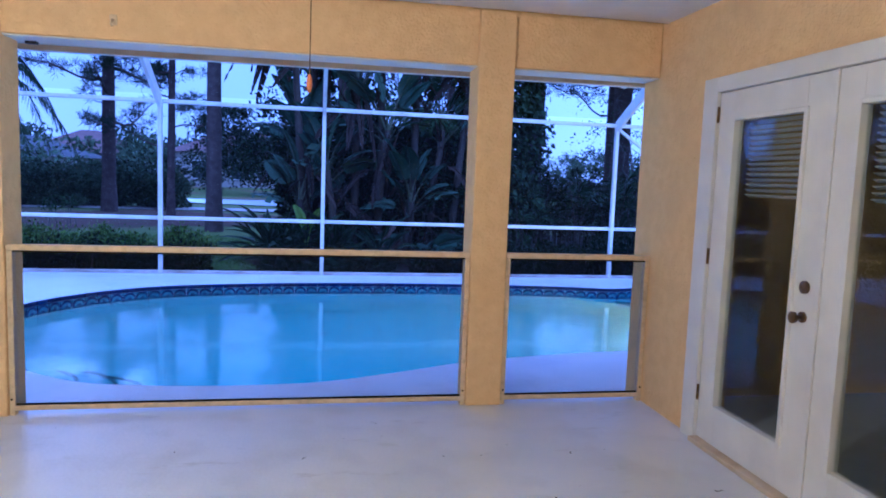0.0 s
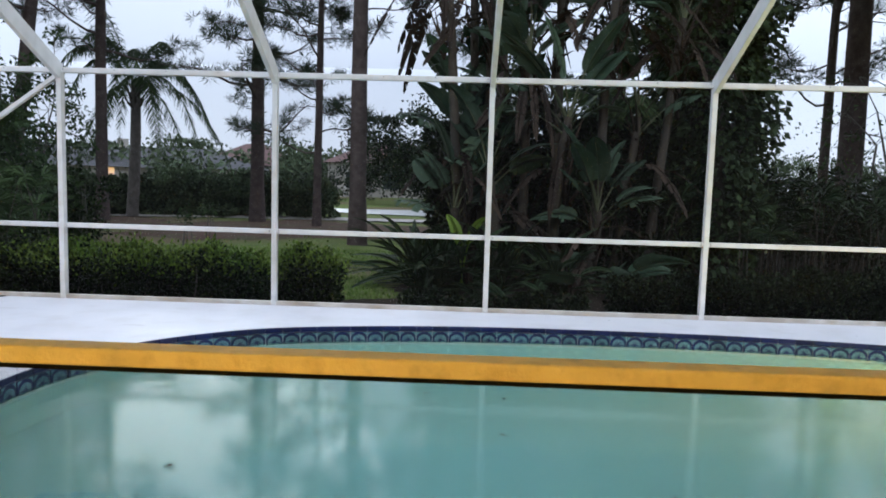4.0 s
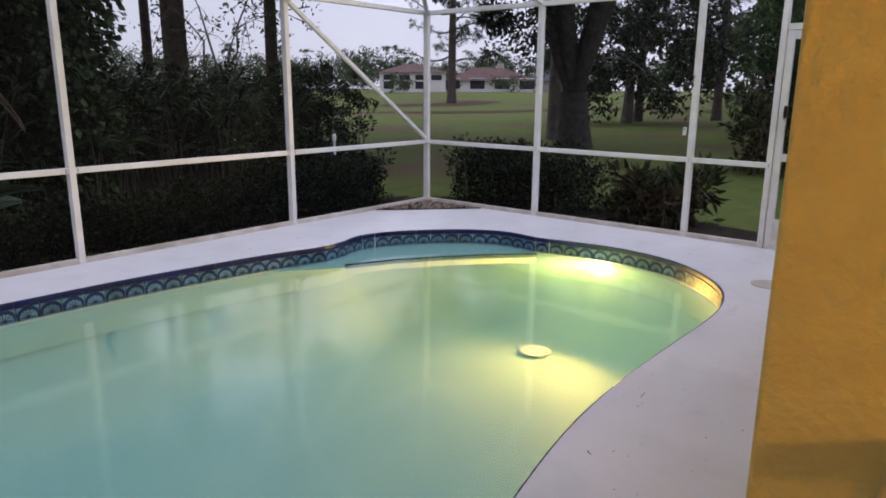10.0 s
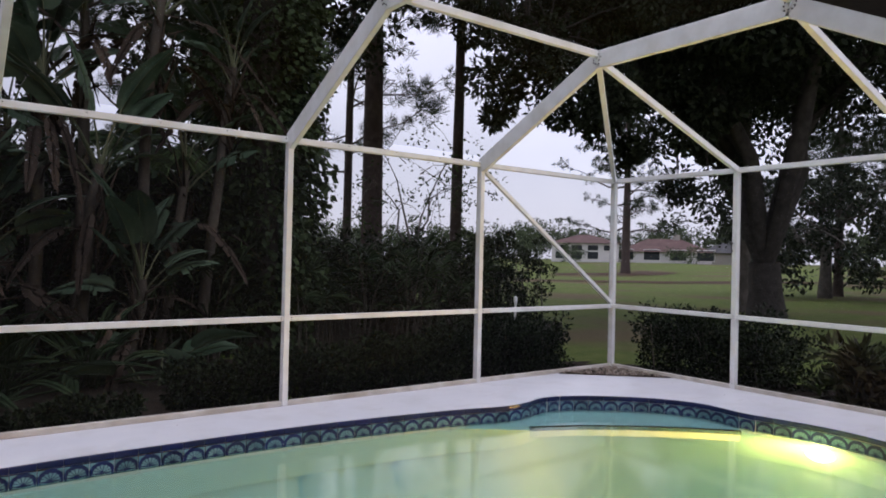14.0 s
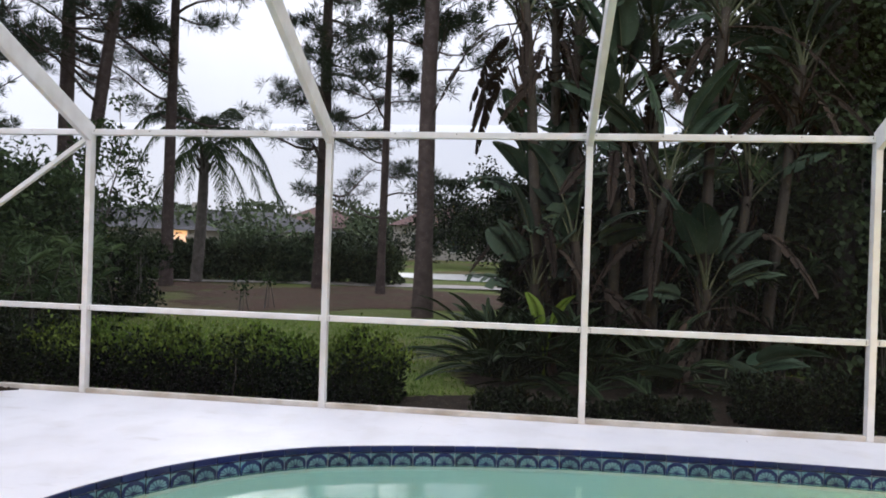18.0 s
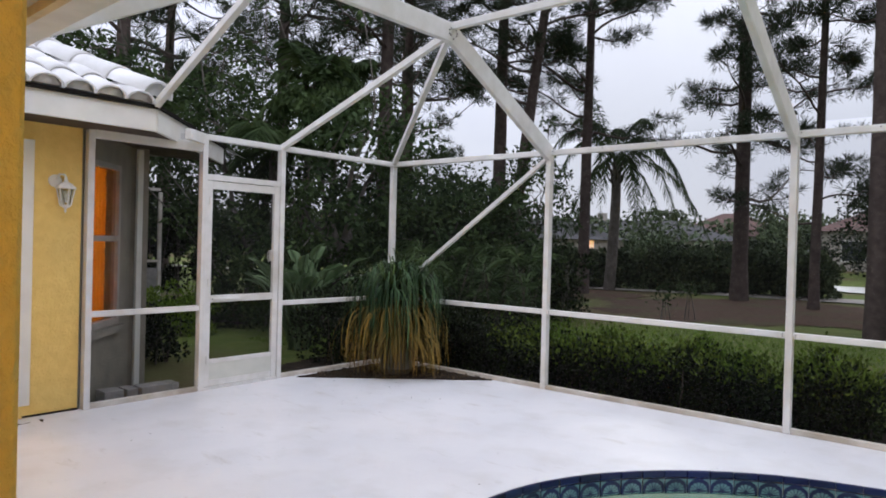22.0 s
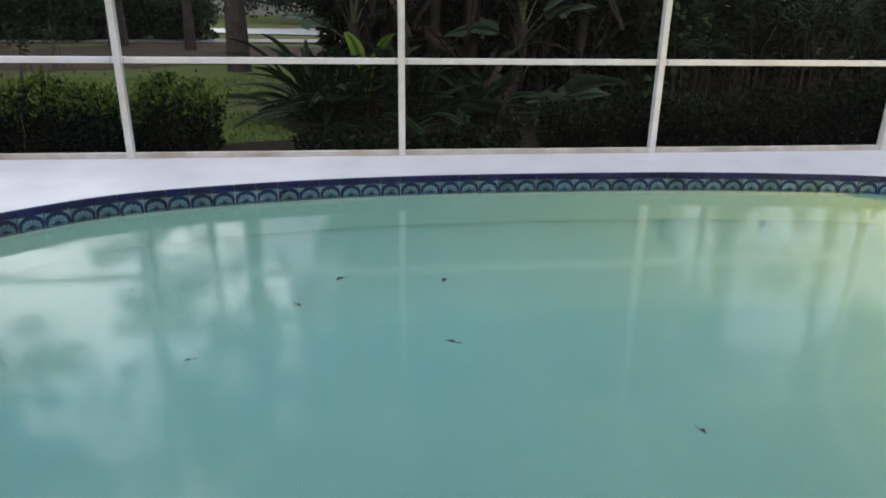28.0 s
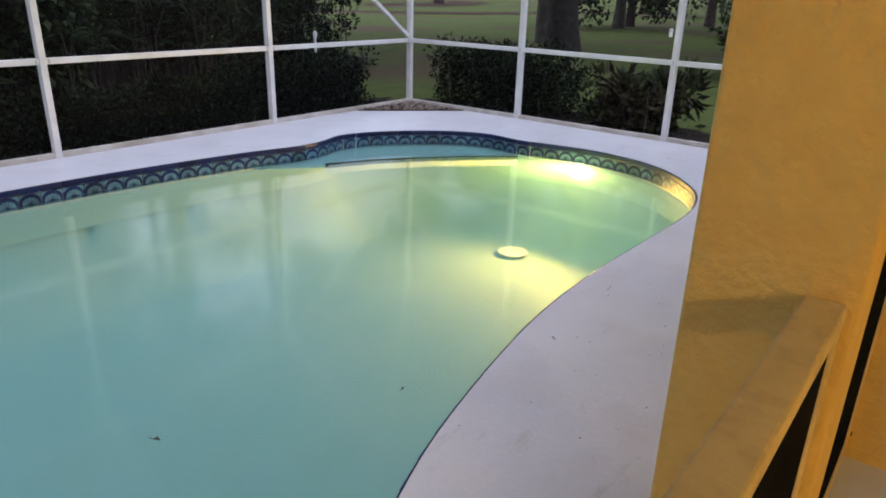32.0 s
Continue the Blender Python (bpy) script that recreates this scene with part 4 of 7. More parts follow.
# right wall with the double French door, and plain walls that close the lanai
DY0, DY1, DTOP = -1.95, -0.02, 2.075
for lo, hi in (((WALL_X, DY1, 0), (3.62, OUT, CEIL + 0.12)), ((WALL_X, -5.2, 0), (3.62, DY0, CEIL + 0.12)), ((WALL_X, DY0, DTOP), (3.62, DY1, CEIL + 0.12))):
    wall("wall_east", lo, hi, STUCCO, "yellow stucco house wall of the lanai")
wall("wall_south", (-5.9, -5.42, 0), (3.62, -5.2, CEIL + 0.12), STUCCO, "yellow stucco house wall of the lanai")
wall("wall_house_front", (3.64, 0.62, 0), (8.3, OUT, CEIL + 0.1), STUCCO, "yellow stucco house wall facing the pool")
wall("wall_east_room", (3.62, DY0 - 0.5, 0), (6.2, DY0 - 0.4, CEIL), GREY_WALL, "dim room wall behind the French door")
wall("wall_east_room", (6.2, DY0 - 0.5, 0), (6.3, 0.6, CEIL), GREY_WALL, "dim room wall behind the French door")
wall("floor_room", (3.62, DY0 - 0.4, 0.002), (6.2, 0.6, 0.02), SOFFIT, "pale room floor behind the door", "floor")
wall("ceiling_room", (3.62, DY0 - 0.5, CEIL - 0.1), (6.3, 0.6, CEIL), CEILING, "room ceiling", "ceiling")


def french_leaf(parent, x, y0, y1, z0, z1, facing, knob=None, blinds=True, glass_z=(0.26, 1.85), margin=0.16):
    """One glazed leaf in a wall of constant x; facing is the side it shows."""
    leaf = part("leaf", frame_yz(x, y0, y1, z0, z1, margin, glass_z), WHITE_PAINT, parent, "white glazed door leaf")
    gy0, gy1 = y0 + margin, y1 - margin
    part("glazing_bead", bead_yz(x + facing * 0.024, gy0, gy1, *glass_z), WHITE_PAINT, leaf)
    part("pane", box((x - 0.004, gy0 - 0.01, glass_z[0] - 0.01), (x + 0.004, gy1 + 0.01, glass_z[1] + 0.01)), GLASS, leaf, "clear door glass").visible_shadow = False
    if knob is not None:
        part("knob", lathe([(0.026, 0), (0.026, 0.01), (0.01, 0.014), (0.01, 0.035), (0.026, 0.045), (0.028, 0.06), (0.015, 0.068)], (x + facing * 0.022, knob, 0.90), 16,
                           turn=Euler((0, radians(90 * facing), 0)).to_matrix().to_4x4()), BRASS, leaf, "dark bronze knob")
        part("deadbolt", lathe([(0.03, 0), (0.03, 0.012), (0.012, 0.02)], (x + facing * 0.022, knob, 1.04), 16, turn=Euler((0, radians(90 * facing), 0)).to_matrix().to_4x4()), BRASS, leaf, "dark bronze deadbolt")
    return leaf


def frame_yz(x, y0, y1, z0, z1, m, gz):
    bm = bmesh.new()
    box((x - 0.022, y0, z0), (x + 0.022, y0 + m, z1), 0.003, bm)
    box((x - 0.022, y1 - m, z0), (x + 0.022, y1, z1), 0.003, bm)
    box((x - 0.0215, y0 + m, z0), (x + 0.0215, y1 - m, gz[0]), 0, bm)
    box((x - 0.0215, y0 + m, gz[1]), (x + 0.0215, y1 - m, z1), 0, bm)
    return bm


def bead_yz(x, y0, y1, z0, z1, w=0.022):
    bm = bmesh.new()
    for lo, hi in (((y0 - w, z0 - w), (y0, z1 + w)), ((y1, z0 - w), (y1 + w, z1 + w)), ((y0, z0 - w), (y1, z0)), ((y0, z1), (y1, z1 + w))):
        box((x - 0.012, lo[0], lo[1]), (x + 0.006, hi[0], hi[1]), 0.003, bm)
    return bm


def slats(x, y0, y1, z0, z1, pitch=0.045):
    bm = bmesh.new()
    z = z0
    while z < z1:
        bar((x, y0, z), (x, y1, z), 0.034, 0.003, 0, up=(0.45, 0, 1), bm=bm)
        z += pitch
    return bm


fd = thing("french_door", (WALL_X, (DY0 + DY1) / 2, 0), "white double French door with full glass, closed", "door", kind="structure")
for y0, y1 in ((DY1 - 0.085, DY1 + 0.055), (DY0 - 0.055, DY0 + 0.085)):
    part("jamb", box((WALL_X - 0.03, y0, 0.0), (WALL_X + 0.06, y1, DTOP + 0.03), 0.005), WHITE_PAINT, fd)
part("head_casing", box((WALL_X - 0.031, DY0 + 0.086, DTOP - 0.055), (WALL_X + 0.06, DY1 - 0.086, DTOP + 0.03), 0.005), WHITE_PAINT, fd)
part("threshold", box((WALL_X - 0.06, DY0 + 0.086, 0.0), (WALL_X + 0.06, DY1 - 0.086, 0.028), 0.004), FASCIA, fd, "tan metal threshold")
MIDY = (DY0 + DY1) / 2
french_leaf(fd, WALL_X + 0.012, MIDY + 0.006, DY1 - 0.09, 0.032, DTOP - 0.06, -1, knob=MIDY + 0.075, margin=0.165)
french_leaf(fd, WALL_X + 0.012, DY0 + 0.09, MIDY - 0.006, 0.032, DTOP - 0.06, -1, margin=0.165)
part("astragal", box((WALL_X - 0.022, MIDY - 0.028, 0.032), (WALL_X - 0.011, MIDY + 0.012, DTOP - 0.06), 0.003), WHITE_PAINT, fd)
for y0, y1 in ((MIDY + 0.17, DY1 - 0.26), (DY0 + 0.26, MIDY - 0.17)):
    part("blind", slats(WALL_X + 0.08, y0, y1, 1.45, 1.86, 0.028), WHITE_PAINT, fd, "white slat blind behind the glass, raised")
for z in (0.25, 1.05, 1.85):
    part("hinge", lathe([(0.008, 0), (0.008, 0.09)], (WALL_X - 0.02, DY1 - 0.092, z), 8), BRASS, fd)

# ceiling lamp with its pull chain, and the round thermometer on the column
cl = thing("ceiling_lamp", (-0.35, -2.9, CEIL), "flush white ceiling lamp, lit", "ceiling lamp")
part("canopy", lathe([(0.17, 0), (0.17, -0.025), (0.15, -0.03)], (-0.35, -2.9, CEIL), 24), WHITE_PAINT, cl)
part("shade", lathe([(0.15, 0), (0.145, -0.04), (0.11, -0.08), (0.04, -0.10)], (-0.35, -2.9, CEIL - 0.03), 24), BULB, cl, "glowing frosted glass bowl")
ch = thing("pull_chain", (1.122, -0.5, CEIL), "thin pull chain with an amber knob hanging from the ceiling", "pull chain")
part("ceiling_plate", lathe([(0.05, 0), (0.05, -0.015), (0.02, -0.025)], (1.122, -0.5, CEIL), 16), WHITE_PAINT, ch)
part("chain", tube([(1.122, -0.5, CEIL - 0.02), (1.123, -0.5, 2.2), (1.122, -0.5, 1.91)], [0.0025] * 3, 5), BRASS, ch)
part("pull", lathe([(0.004, 0.05), (0.012, 0.03), (0.014, 0.0), (0.006, -0.03)], (1.122, -0.5, 1.87), 10), ORANGE, ch, "amber pull knob")

hb = thing("beam_hook", (0.0, IN + 0.04, 2.30), "small yellow painted hook on the lanai beam", "hook")
part("plate", box((-0.02, IN + 0.026, 2.285), (0.02, IN + 0.040, 2.345), 0.004), RAIL, hb)
part("hook", tube([(0, IN + 0.028, 2.315), (0, IN - 0.005, 2.31), (0, IN - 0.012, 2.29), (0, IN + 0.004, 2.277)], [0.006] * 4, 6), RAIL, hb)
cb = thing("corner_clip", (-0.50, OUT - 0.04, HEAD - 0.012), "small black clip under the lanai beam", "clip")
part("body", box((-0.535, OUT - 0.055, HEAD - 0.026), (-0.47, OUT - 0.015, HEAD - 0.0095), 0.005), DARK, cb)

th = thing("thermometer", (-0.72, IN, 1.60), "round cream dial thermometer on the column", "thermometer")
face_turn = Euler((radians(90), 0, 0)).to_matrix().to_4x4()
part("dial", lathe([(0.072, 0), (0.072, 0.012), (0.066, 0.016)], (-0.72, IN, 1.60), 24, turn=face_turn), SOFFIT, th)
for k in range(12):
    a = 2 * math.pi * k / 12
    part("mark", bar((-0.72 + 0.048 * math.sin(a), IN - 0.018, 1.60 + 0.048 * math.cos(a)), (-0.72 + 0.058 * math.sin(a), IN - 0.018, 1.60 + 0.058 * math.cos(a)), 0.006, 0.003, 0, up=(0, 1, 0)), DARK, th)
part("pointer", bar((-0.75, IN - 0.019, 1.575), (-0.685, IN - 0.019, 1.63), 0.006, 0.003, 0, up=(0, 1, 0)), DARK, th)

# ---- eaves: soffit, fascia and gutter along the lanai roof ----
SOF = 2.25
wall("soffit", (-5.05, OUT - 0.09, SOF + 0.02), (8.6, GUTTER - 0.163, SOF + 0.04), SOFFIT, "ribbed pale vinyl soffit under the eaves", "soffit")
for k in range(20):
    y = OUT + 0.03 - 0.11 + k * 0.0275
    part("soffit_rib", box((-5.05, y, SOF + 0.0178), (8.6, y + 0.0255, SOF + 0.0196)), SOFFIT, bpy.data.objects["soffit"])
# the fascia's yellow is tan paint with warm lamp light mixed in
wall("fascia", (-5.05, GUTTER - 0.160, SOF - 0.014), (8.6, GUTTER - 0.130, SOF + 0.19), FASCIA, "tan fascia board along the eaves, lamp warmth put into its yellow", "fascia")
gut = bmesh.new()
prof = [(GUTTER - 0.127, SOF + 0.17), (GUTTER - 0.127, SOF - 0.005), (GUTTER - 0.02, SOF - 0.005), (GUTTER + 0.01, SOF + 0.07), (GUTTER + 0.035, SOF + 0.14), (GUTTER + 0.035, SOF + 0.17)]
ra, rb = [gut.verts.new((-5.05, y, z)) for y, z in prof], [gut.verts.new((8.6, y, z)) for y, z in prof]
for i in range(len(prof)):
    j = (i + 1) % len(prof)
    gut.faces.new((ra[i], ra[j], rb[j], rb[i]))
gut.faces.new(ra[::-1])
gut.faces.new(rb)
tagged(part("gutter", gut, WHITE), "white aluminium box gutter along the eaves", "gutter", kind="structure")
askew = Matrix(((1, 0, 0, 0), (-0.028, 1, 0, 0.022), (0, 0, 1, 0), (0, 0, 0, 1)))
for ob in list(bpy.data.objects):
    if ob.name.split(".")[0] in ("soffit", "soffit_rib", "fascia", "gutter"):
        ob.data.transform(askew)
wall("roof", (-5.9, -5.4, CEIL + 0.125), (8.6, GUTTER - 0.2, CEIL + 0.2), GREY_WALL, "roof deck over the lanai", "roof")

# ---- the wing on the left with its chamfered corner ----
CORNER = (WING_X, 2.97)
CH = (-6.46, 3.77)
WD0, WD1 = 0.68, 2.55
for lo, hi in (((-5.88, WD1, 0), (WING_X, 2.97, 2.5)), ((-5.88, -5.2, 0), (WING_X, WD0, 2.5)), ((-5.88, WD0, 2.17), (WING_X, WD1, 2.5))):
    wall("wall_wing", lo, hi, STUCCO, "yellow stucco wall of the house wing")
wd = thing("wing_door", (WING_X, (WD0 + WD1) / 2, 0), "white French door with lit orange room and blinds behind", "door", kind="structure")
for y0, y1 in ((WD1 - 0.06, WD1 + 0.05), (WD0 - 0.05, WD0 + 0.06)):
    part("jamb", box((WING_X - 0.06, y0, 0.1), (WING_X + 0.025, y1, 2.22), 0.005), WHITE_PAINT, wd)
part("head_casing", box((WING_X - 0.06, WD0 + 0.061, 2.11), (WING_X + 0.026, WD1 - 0.061, 2.22), 0.005), WHITE_PAINT, wd)
part("step", box((WING_X - 0.2, WD0, 0.0), (WING_X + 0.02, WD1, 0.12), 0.005), STUCCO, wd, "yellow stucco door step")
french_leaf(wd, WING_X - 0.03, (WD0 + WD1) / 2 + 0.005, WD1 - 0.065, 0.15, 2.10, 1, glass_z=(0.40, 1.96), margin=0.13)
french_leaf(wd, WING_X - 0.03, WD0 + 0.065, (WD0 + WD1) / 2 - 0.005, 0.15, 2.10, 1, glass_z=(0.40, 1.96), margin=0.13)
part("blind", slats(WING_X - 0.10, WD0 + 0.2, WD1 - 0.2, 0.95, 1.98), BLIND, wd, "half-lowered slat blind")
tagged(part("gap_line", box((WING_X - 0.002, WD1 - 0.1, 0.001), (WING_X + 0.006, 2.97, 0.016)), RUBBER), "dark open joint at the foot of the wall", "joint", kind="structure")
# chamfer wall with a window, the shade on it put into its grey colour
dx, dy = (CH[0] - CORNER[0]), (CH[1] - CORNER[1])
L = math.hypot(dx, dy)
ex, ey = dx / L, dy / L


def slanted(s0, s1, z0, z1, t0=0.0, t1=0.2):
    """A block along the chamfer wall, t measured inwards."""
    pts = []
    for s, t in ((s0, t0), (s1, t0), (s1, t1), (s0, t1)):
        pts.append((CORNER[0] + ex * s - ey * t, CORNER[1] + ey * s + ex * t))
    return prism(pts, z0, z1)


WS0, WS1, WZ0, WZ1 = 0.10, 0.84, 0.66, 2.14
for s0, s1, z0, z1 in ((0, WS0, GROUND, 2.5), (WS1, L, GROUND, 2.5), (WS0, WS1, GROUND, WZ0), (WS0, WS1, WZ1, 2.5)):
    tagged(part("wall_chamfer", slanted(s0, s1, z0, z1), GREY_WALL), "stucco wall of the chamfered house corner, grey with shade", "wall", kind="structure")
win = thing("window_bay", (CORNER[0] + ex * 0.6, CORNER[1] + ey * 0.6, WZ0), "window glowing orange behind a slat blind", "window", kind="structure")
for s0, s1, z0, z1 in ((WS0, WS0 + 0.05, WZ0, WZ1), (WS1 - 0.05, WS1, WZ0, WZ1), (WS0, WS1, WZ0 - 0.03, WZ0 + 0.03), (WS0, WS1, WZ1 - 0.05, WZ1), (WS0 + 0.05, WS1 - 0.05, 1.42, 1.47)):
    part("window_frame", slanted(s0, s1, z0, z1, -0.012, 0.05), FRAME_PAINT, win)
part("window_sill", slanted(WS0 - 0.05, WS1 + 0.05, WZ0 - 0.10, WZ0 - 0.035, -0.06, 0.1), GREY_WALL, win)
part("pane", slanted(WS0 + 0.05, WS1 - 0.05, WZ0 + 0.03, WZ1 - 0.05, 0.02, 0.026), GLASS, win).visible_shadow = False
bl = bmesh.new()
for k in range(30):
    z = WZ0 + 0.06 + k * 0.046
    a = (CORNER[0] + ex * (WS0 + 0.05) - ey * 0.10, CORNER[1] + ey * (WS0 + 0.05) + ex * 0.10, z)
    b = (CORNER[0] + ex * 0.44 - ey * 0.10, CORNER[1] + ey * 0.44 + ex * 0.10, z)
    bar(a, b, 0.034, 0.003, 0, up=(0.4, 0.4, 1), bm=bl)
part("blind", bl, BLIND, win, "lowered slat blind")
folds = []
for u in np.linspace(0, 1, 41):
    w, t = 0.36 + u * (WS1 - 0.36 + 0.02), 0.15 + 0.022 * math.sin(u * 38)
    folds.append([(CORNER[0] + ex * w - ey * t, CORNER[1] + ey * w + ex * t, z) for z in (WZ0 - 0.02, WZ1 + 0.02)])
part("curtain", (np.array(folds).reshape(-1, 3), np.array([(2 * k, 2 * k + 2, 2 * k + 3, 2 * k + 1) for k in range(40)])), CURTAIN, win, "orange curtain glowing with room light", smooth=True)
tagged(part("downpipe", box((CH[0] + 0.045, CH[1] + 0.02, GROUND), (CH[0] + 0.095, CH[1] + 0.08, 2.34), 0.01), SOFFIT), "pale square downpipe at the house corner", "downpipe")
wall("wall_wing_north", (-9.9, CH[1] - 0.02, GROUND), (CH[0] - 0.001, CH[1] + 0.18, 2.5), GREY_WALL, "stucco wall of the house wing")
wall("wall_wing_west", (-9.9, -5.2, GROUND), (-9.7, CH[1] - 0.02, 2.5), ROOM, "inner room wall")
wall("wall_wing_inner", (-9.69, -0.6, 0), (-5.89, -0.45, 2.5), ROOM, "inner room wall")
wall("floor_wing", (-9.69, -0.45, 0.0), (-5.9, 3.0, 0.1), ROOM, "inner room floor", "floor")
wall("ceiling_wing", (-9.9, -5.4, 2.5), (-5.66, 3.0, 2.56), CEILING, "ceiling of the house wing", "ceiling")
# wing eaves: fascia, chamfered fascia, soffit and white barrel tiles
EX, EZ = -5.20, 2.355
F1 = (EX, 3.36)
F3 = (-6.9, 5.06)
part_f = thing("wing_eaves", (EX, 2.5, EZ), "white boxed eaves of the house wing", "eaves", kind="structure")
part("fascia", bar((EX, -1.0, EZ + 0.095), (F1[0], F1[1], EZ + 0.095), 0.03, 0.19, 0.003), WHITE_PAINT, part_f)
part("fascia", bar((F1[0], F1[1] + 0.01, EZ + 0.095), (F3[0], F3[1], EZ + 0.095), 0.03, 0.19, 0.003), WHITE_PAINT, part_f)
part("drip_edge", bar((EX + 0.02, -1.0, EZ + 0.203), (F1[0] + 0.02, F1[1], EZ + 0.203), 0.05, 0.03, 0), RUBBER, part_f, "black drip edge")
part("drip_edge", bar((F1[0] + 0.014, F1[1] + 0.02, EZ + 0.203), (F3[0] + 0.014, F3[1] + 0.02, EZ + 0.203), 0.05, 0.03, 0), RUBBER, part_f, "black drip edge")
part("soffit", prism([(EX - 0.02, -1.0), (F1[0] - 0.02, F1[1]), (F3[0], F3[1] - 0.03), (-6.9, 4.2), (-5.70, 3.0), (-5.70, -1.0)], EZ + 0.01, EZ + 0.03), SHADED_BOARDS, part_f, "boards under the eaves, their shade put into a dark brown")
SL = 0.40
RT = EZ + 0.225


hipx = lambda s: (F1[0] - s, F1[1] - 0.414 * s, RT + SL * s)
rf = thing("wing_roof", (EX, 2.0, RT), "white painted barrel tile roof of the house wing", "roof", kind="structure")
h4 = hipx(3.2)
part("deck", prism([(EX, -1.0), (F1[0], F1[1]), (F3[0], F3[1]), (-8.4, 5.0), (-8.4, -1.0)], RT - 0.05, RT - 0.03), GREY_WALL, rf)
part("slope", quad((EX, -1.0, RT), (F1[0], F1[1], RT), h4, (h4[0], -1.0, h4[2])), ROOF, rf)
part("slope", quad((F1[0], F1[1], RT), (F3[0] - 1, F3[1] + 1, RT), (h4[0] - 1.2, h4[1] + 1.8, h4[2]), h4), ROOF, rf)


def barrel(length=0.40, r=0.112, sides=9):
    """A half-round roof tile along +x, lying on z 0, with its thickness at the lower end."""
    bm = bmesh.new()
    rows = []
    for x, rr in ((0, r * 1.08), (length, r * 0.92)):
        rows.append([bm.verts.new((x, rr * math.cos(a), rr * 0.75 * math.sin(a))) for a in np.linspace(0, math.pi, sides)])
    inner = [bm.verts.new((0, 0.88 * v.co.y, 0.85 * v.co.z - 0.004)) for v in rows[0]]
    for i in range(sides - 1):
        bm.faces.new((rows[0][i], rows[0][i + 1], rows[1][i + 1], rows[1][i]))
        bm.faces.new((rows[0][i], inner[i], inner[i + 1], rows[0][i + 1]))
    back = [bm.verts.new((0.05, v.co.y, v.co.z)) for v in inner]
    for i in range(sides - 1):
        bm.faces.new((inner[i], back[i], back[i + 1], inner[i + 1]))
    bm.faces.new(back)
    me = bpy.data.meshes.new("roof_tile")
    bm.to_mesh(me)
    bm.free()
    me.polygons.foreach_set("use_smooth", [True] * len(me.polygons))
    me.materials.append(ROOF)
    return me


TILE_MESH = barrel()
tilt = -math.degrees(math.atan(SL))
for c in range(7):
    for k in range(11):
        s = 0.0 + c * 0.34 - 0.05
        y = 3.20 - k * 0.235
        x = EX - s + 0.02
        if y > F1[1] - 0.414 * (s + 0.2) - 0.05:
            continue
        ob = new("roof_tile", TILE_MESH)
        ob.matrix_world = pose(x, y, RT + SL * s + 0.015 + 0.012 * (c % 2), 0, 0, 180) @ pose(0, 0, 0, 0, tilt, 0)
        attach(ob, rf)
RIDGE_MESH = barrel(0.46, 0.165)
for k in range(8):
    p = hipx(k * 0.36 - 0.02)
    ob = new("ridge_tile", RIDGE_MESH)
    ob.matrix_world = pose(p[0], p[1], p[2] + 0.075, 0, 0, math.degrees(math.atan2(-0.414, -1))) @ pose(0, 0, 0, 0, -math.degrees(math.atan(SL / 1.082)), 0)
    attach(ob, rf)

# wall lantern, blocks at the wall's foot
ln = thing("wall_lantern", (WING_X, 2.80, 1.83), "small cream carriage lantern on the stucco wall", "lantern")
LX, LY, LZ = WING_X + 0.12, 2.81, 1.84
part("back_plate", lathe([(0.065, 0), (0.065, 0.012), (0.035, 0.022)], (WING_X, 2.75, 1.92), 16, turn=Euler((0, radians(90), 0)).to_matrix().to_4x4()), WHITE_PAINT, ln)
part("arm", tube([(WING_X + 0.01, 2.75, 1.92), (WING_X + 0.05, 2.77, 1.985), (LX - 0.03, LY, 1.985), (LX, LY, 1.93)], [0.010] * 4, 8), WHITE_PAINT, ln)
part("cap", lathe([(0.100, 0), (0.098, 0.012), (0.065, 0.045), (0.022, 0.07), (0.018, 0.09), (0.008, 0.13)], (LX, LY, LZ), 6), WHITE_PAINT, ln)
lamp_glass = part("lamp_glass", lathe([(0.048, -0.165), (0.080, -0.004)], (LX, LY, LZ), 6), GLASS, ln, "clear bevelled lantern panes")
lamp_glass.visible_shadow = False
part("bulb", lathe([(0.012, -0.14), (0.013, -0.09), (0.030, -0.05), (0.012, -0.02)], (LX, LY, LZ), 10), WHITE_PAINT, ln, "unlit white bulb")
for k in range(6):
    a = 2 * math.pi * k / 6
    part("bar", bar((LX + 0.050 * math.cos(a), LY + 0.050 * math.sin(a), LZ - 0.165), (LX + 0.083 * math.cos(a), LY + 0.083 * math.sin(a), LZ), 0.012, 0.012, 0), WHITE_PAINT, lamp_glass)
part("finial", lathe([(0.056, 0), (0.05, -0.014), (0.02, -0.03), (0.008, -0.04), (0.012, -0.06), (0.004, -0.08)], (LX, LY, LZ - 0.165), 8), WHITE_PAINT, ln)
for ob in ln.children_recursive:
    ob.data.transform(Matrix.Translation((WING_X, 2.80, 1.86)) @ Matrix.Diagonal((0.8, 0.8, 0.8, 1)) @ Matrix.Translation((-WING_X, -2.80, -1.86)))
for k, (x, y, w) in enumerate(((-5.79, 3.30, 0.17), (-5.78, 3.46, 0.10), (-5.77, 3.68, 0.28), (-5.77, 3.86, 0.08))):
    ob = tagged(part("concrete_block", box((x - 0.09, y - w / 2, GROUND), (x + 0.09, y + w / 2, 0.10), 0.008), GREYBLOCK), "weathered grey concrete block standing by the house wall", "block", "blocks by the wall")

# ---- plants ----
UP = np.array([0, 0, 1.0])


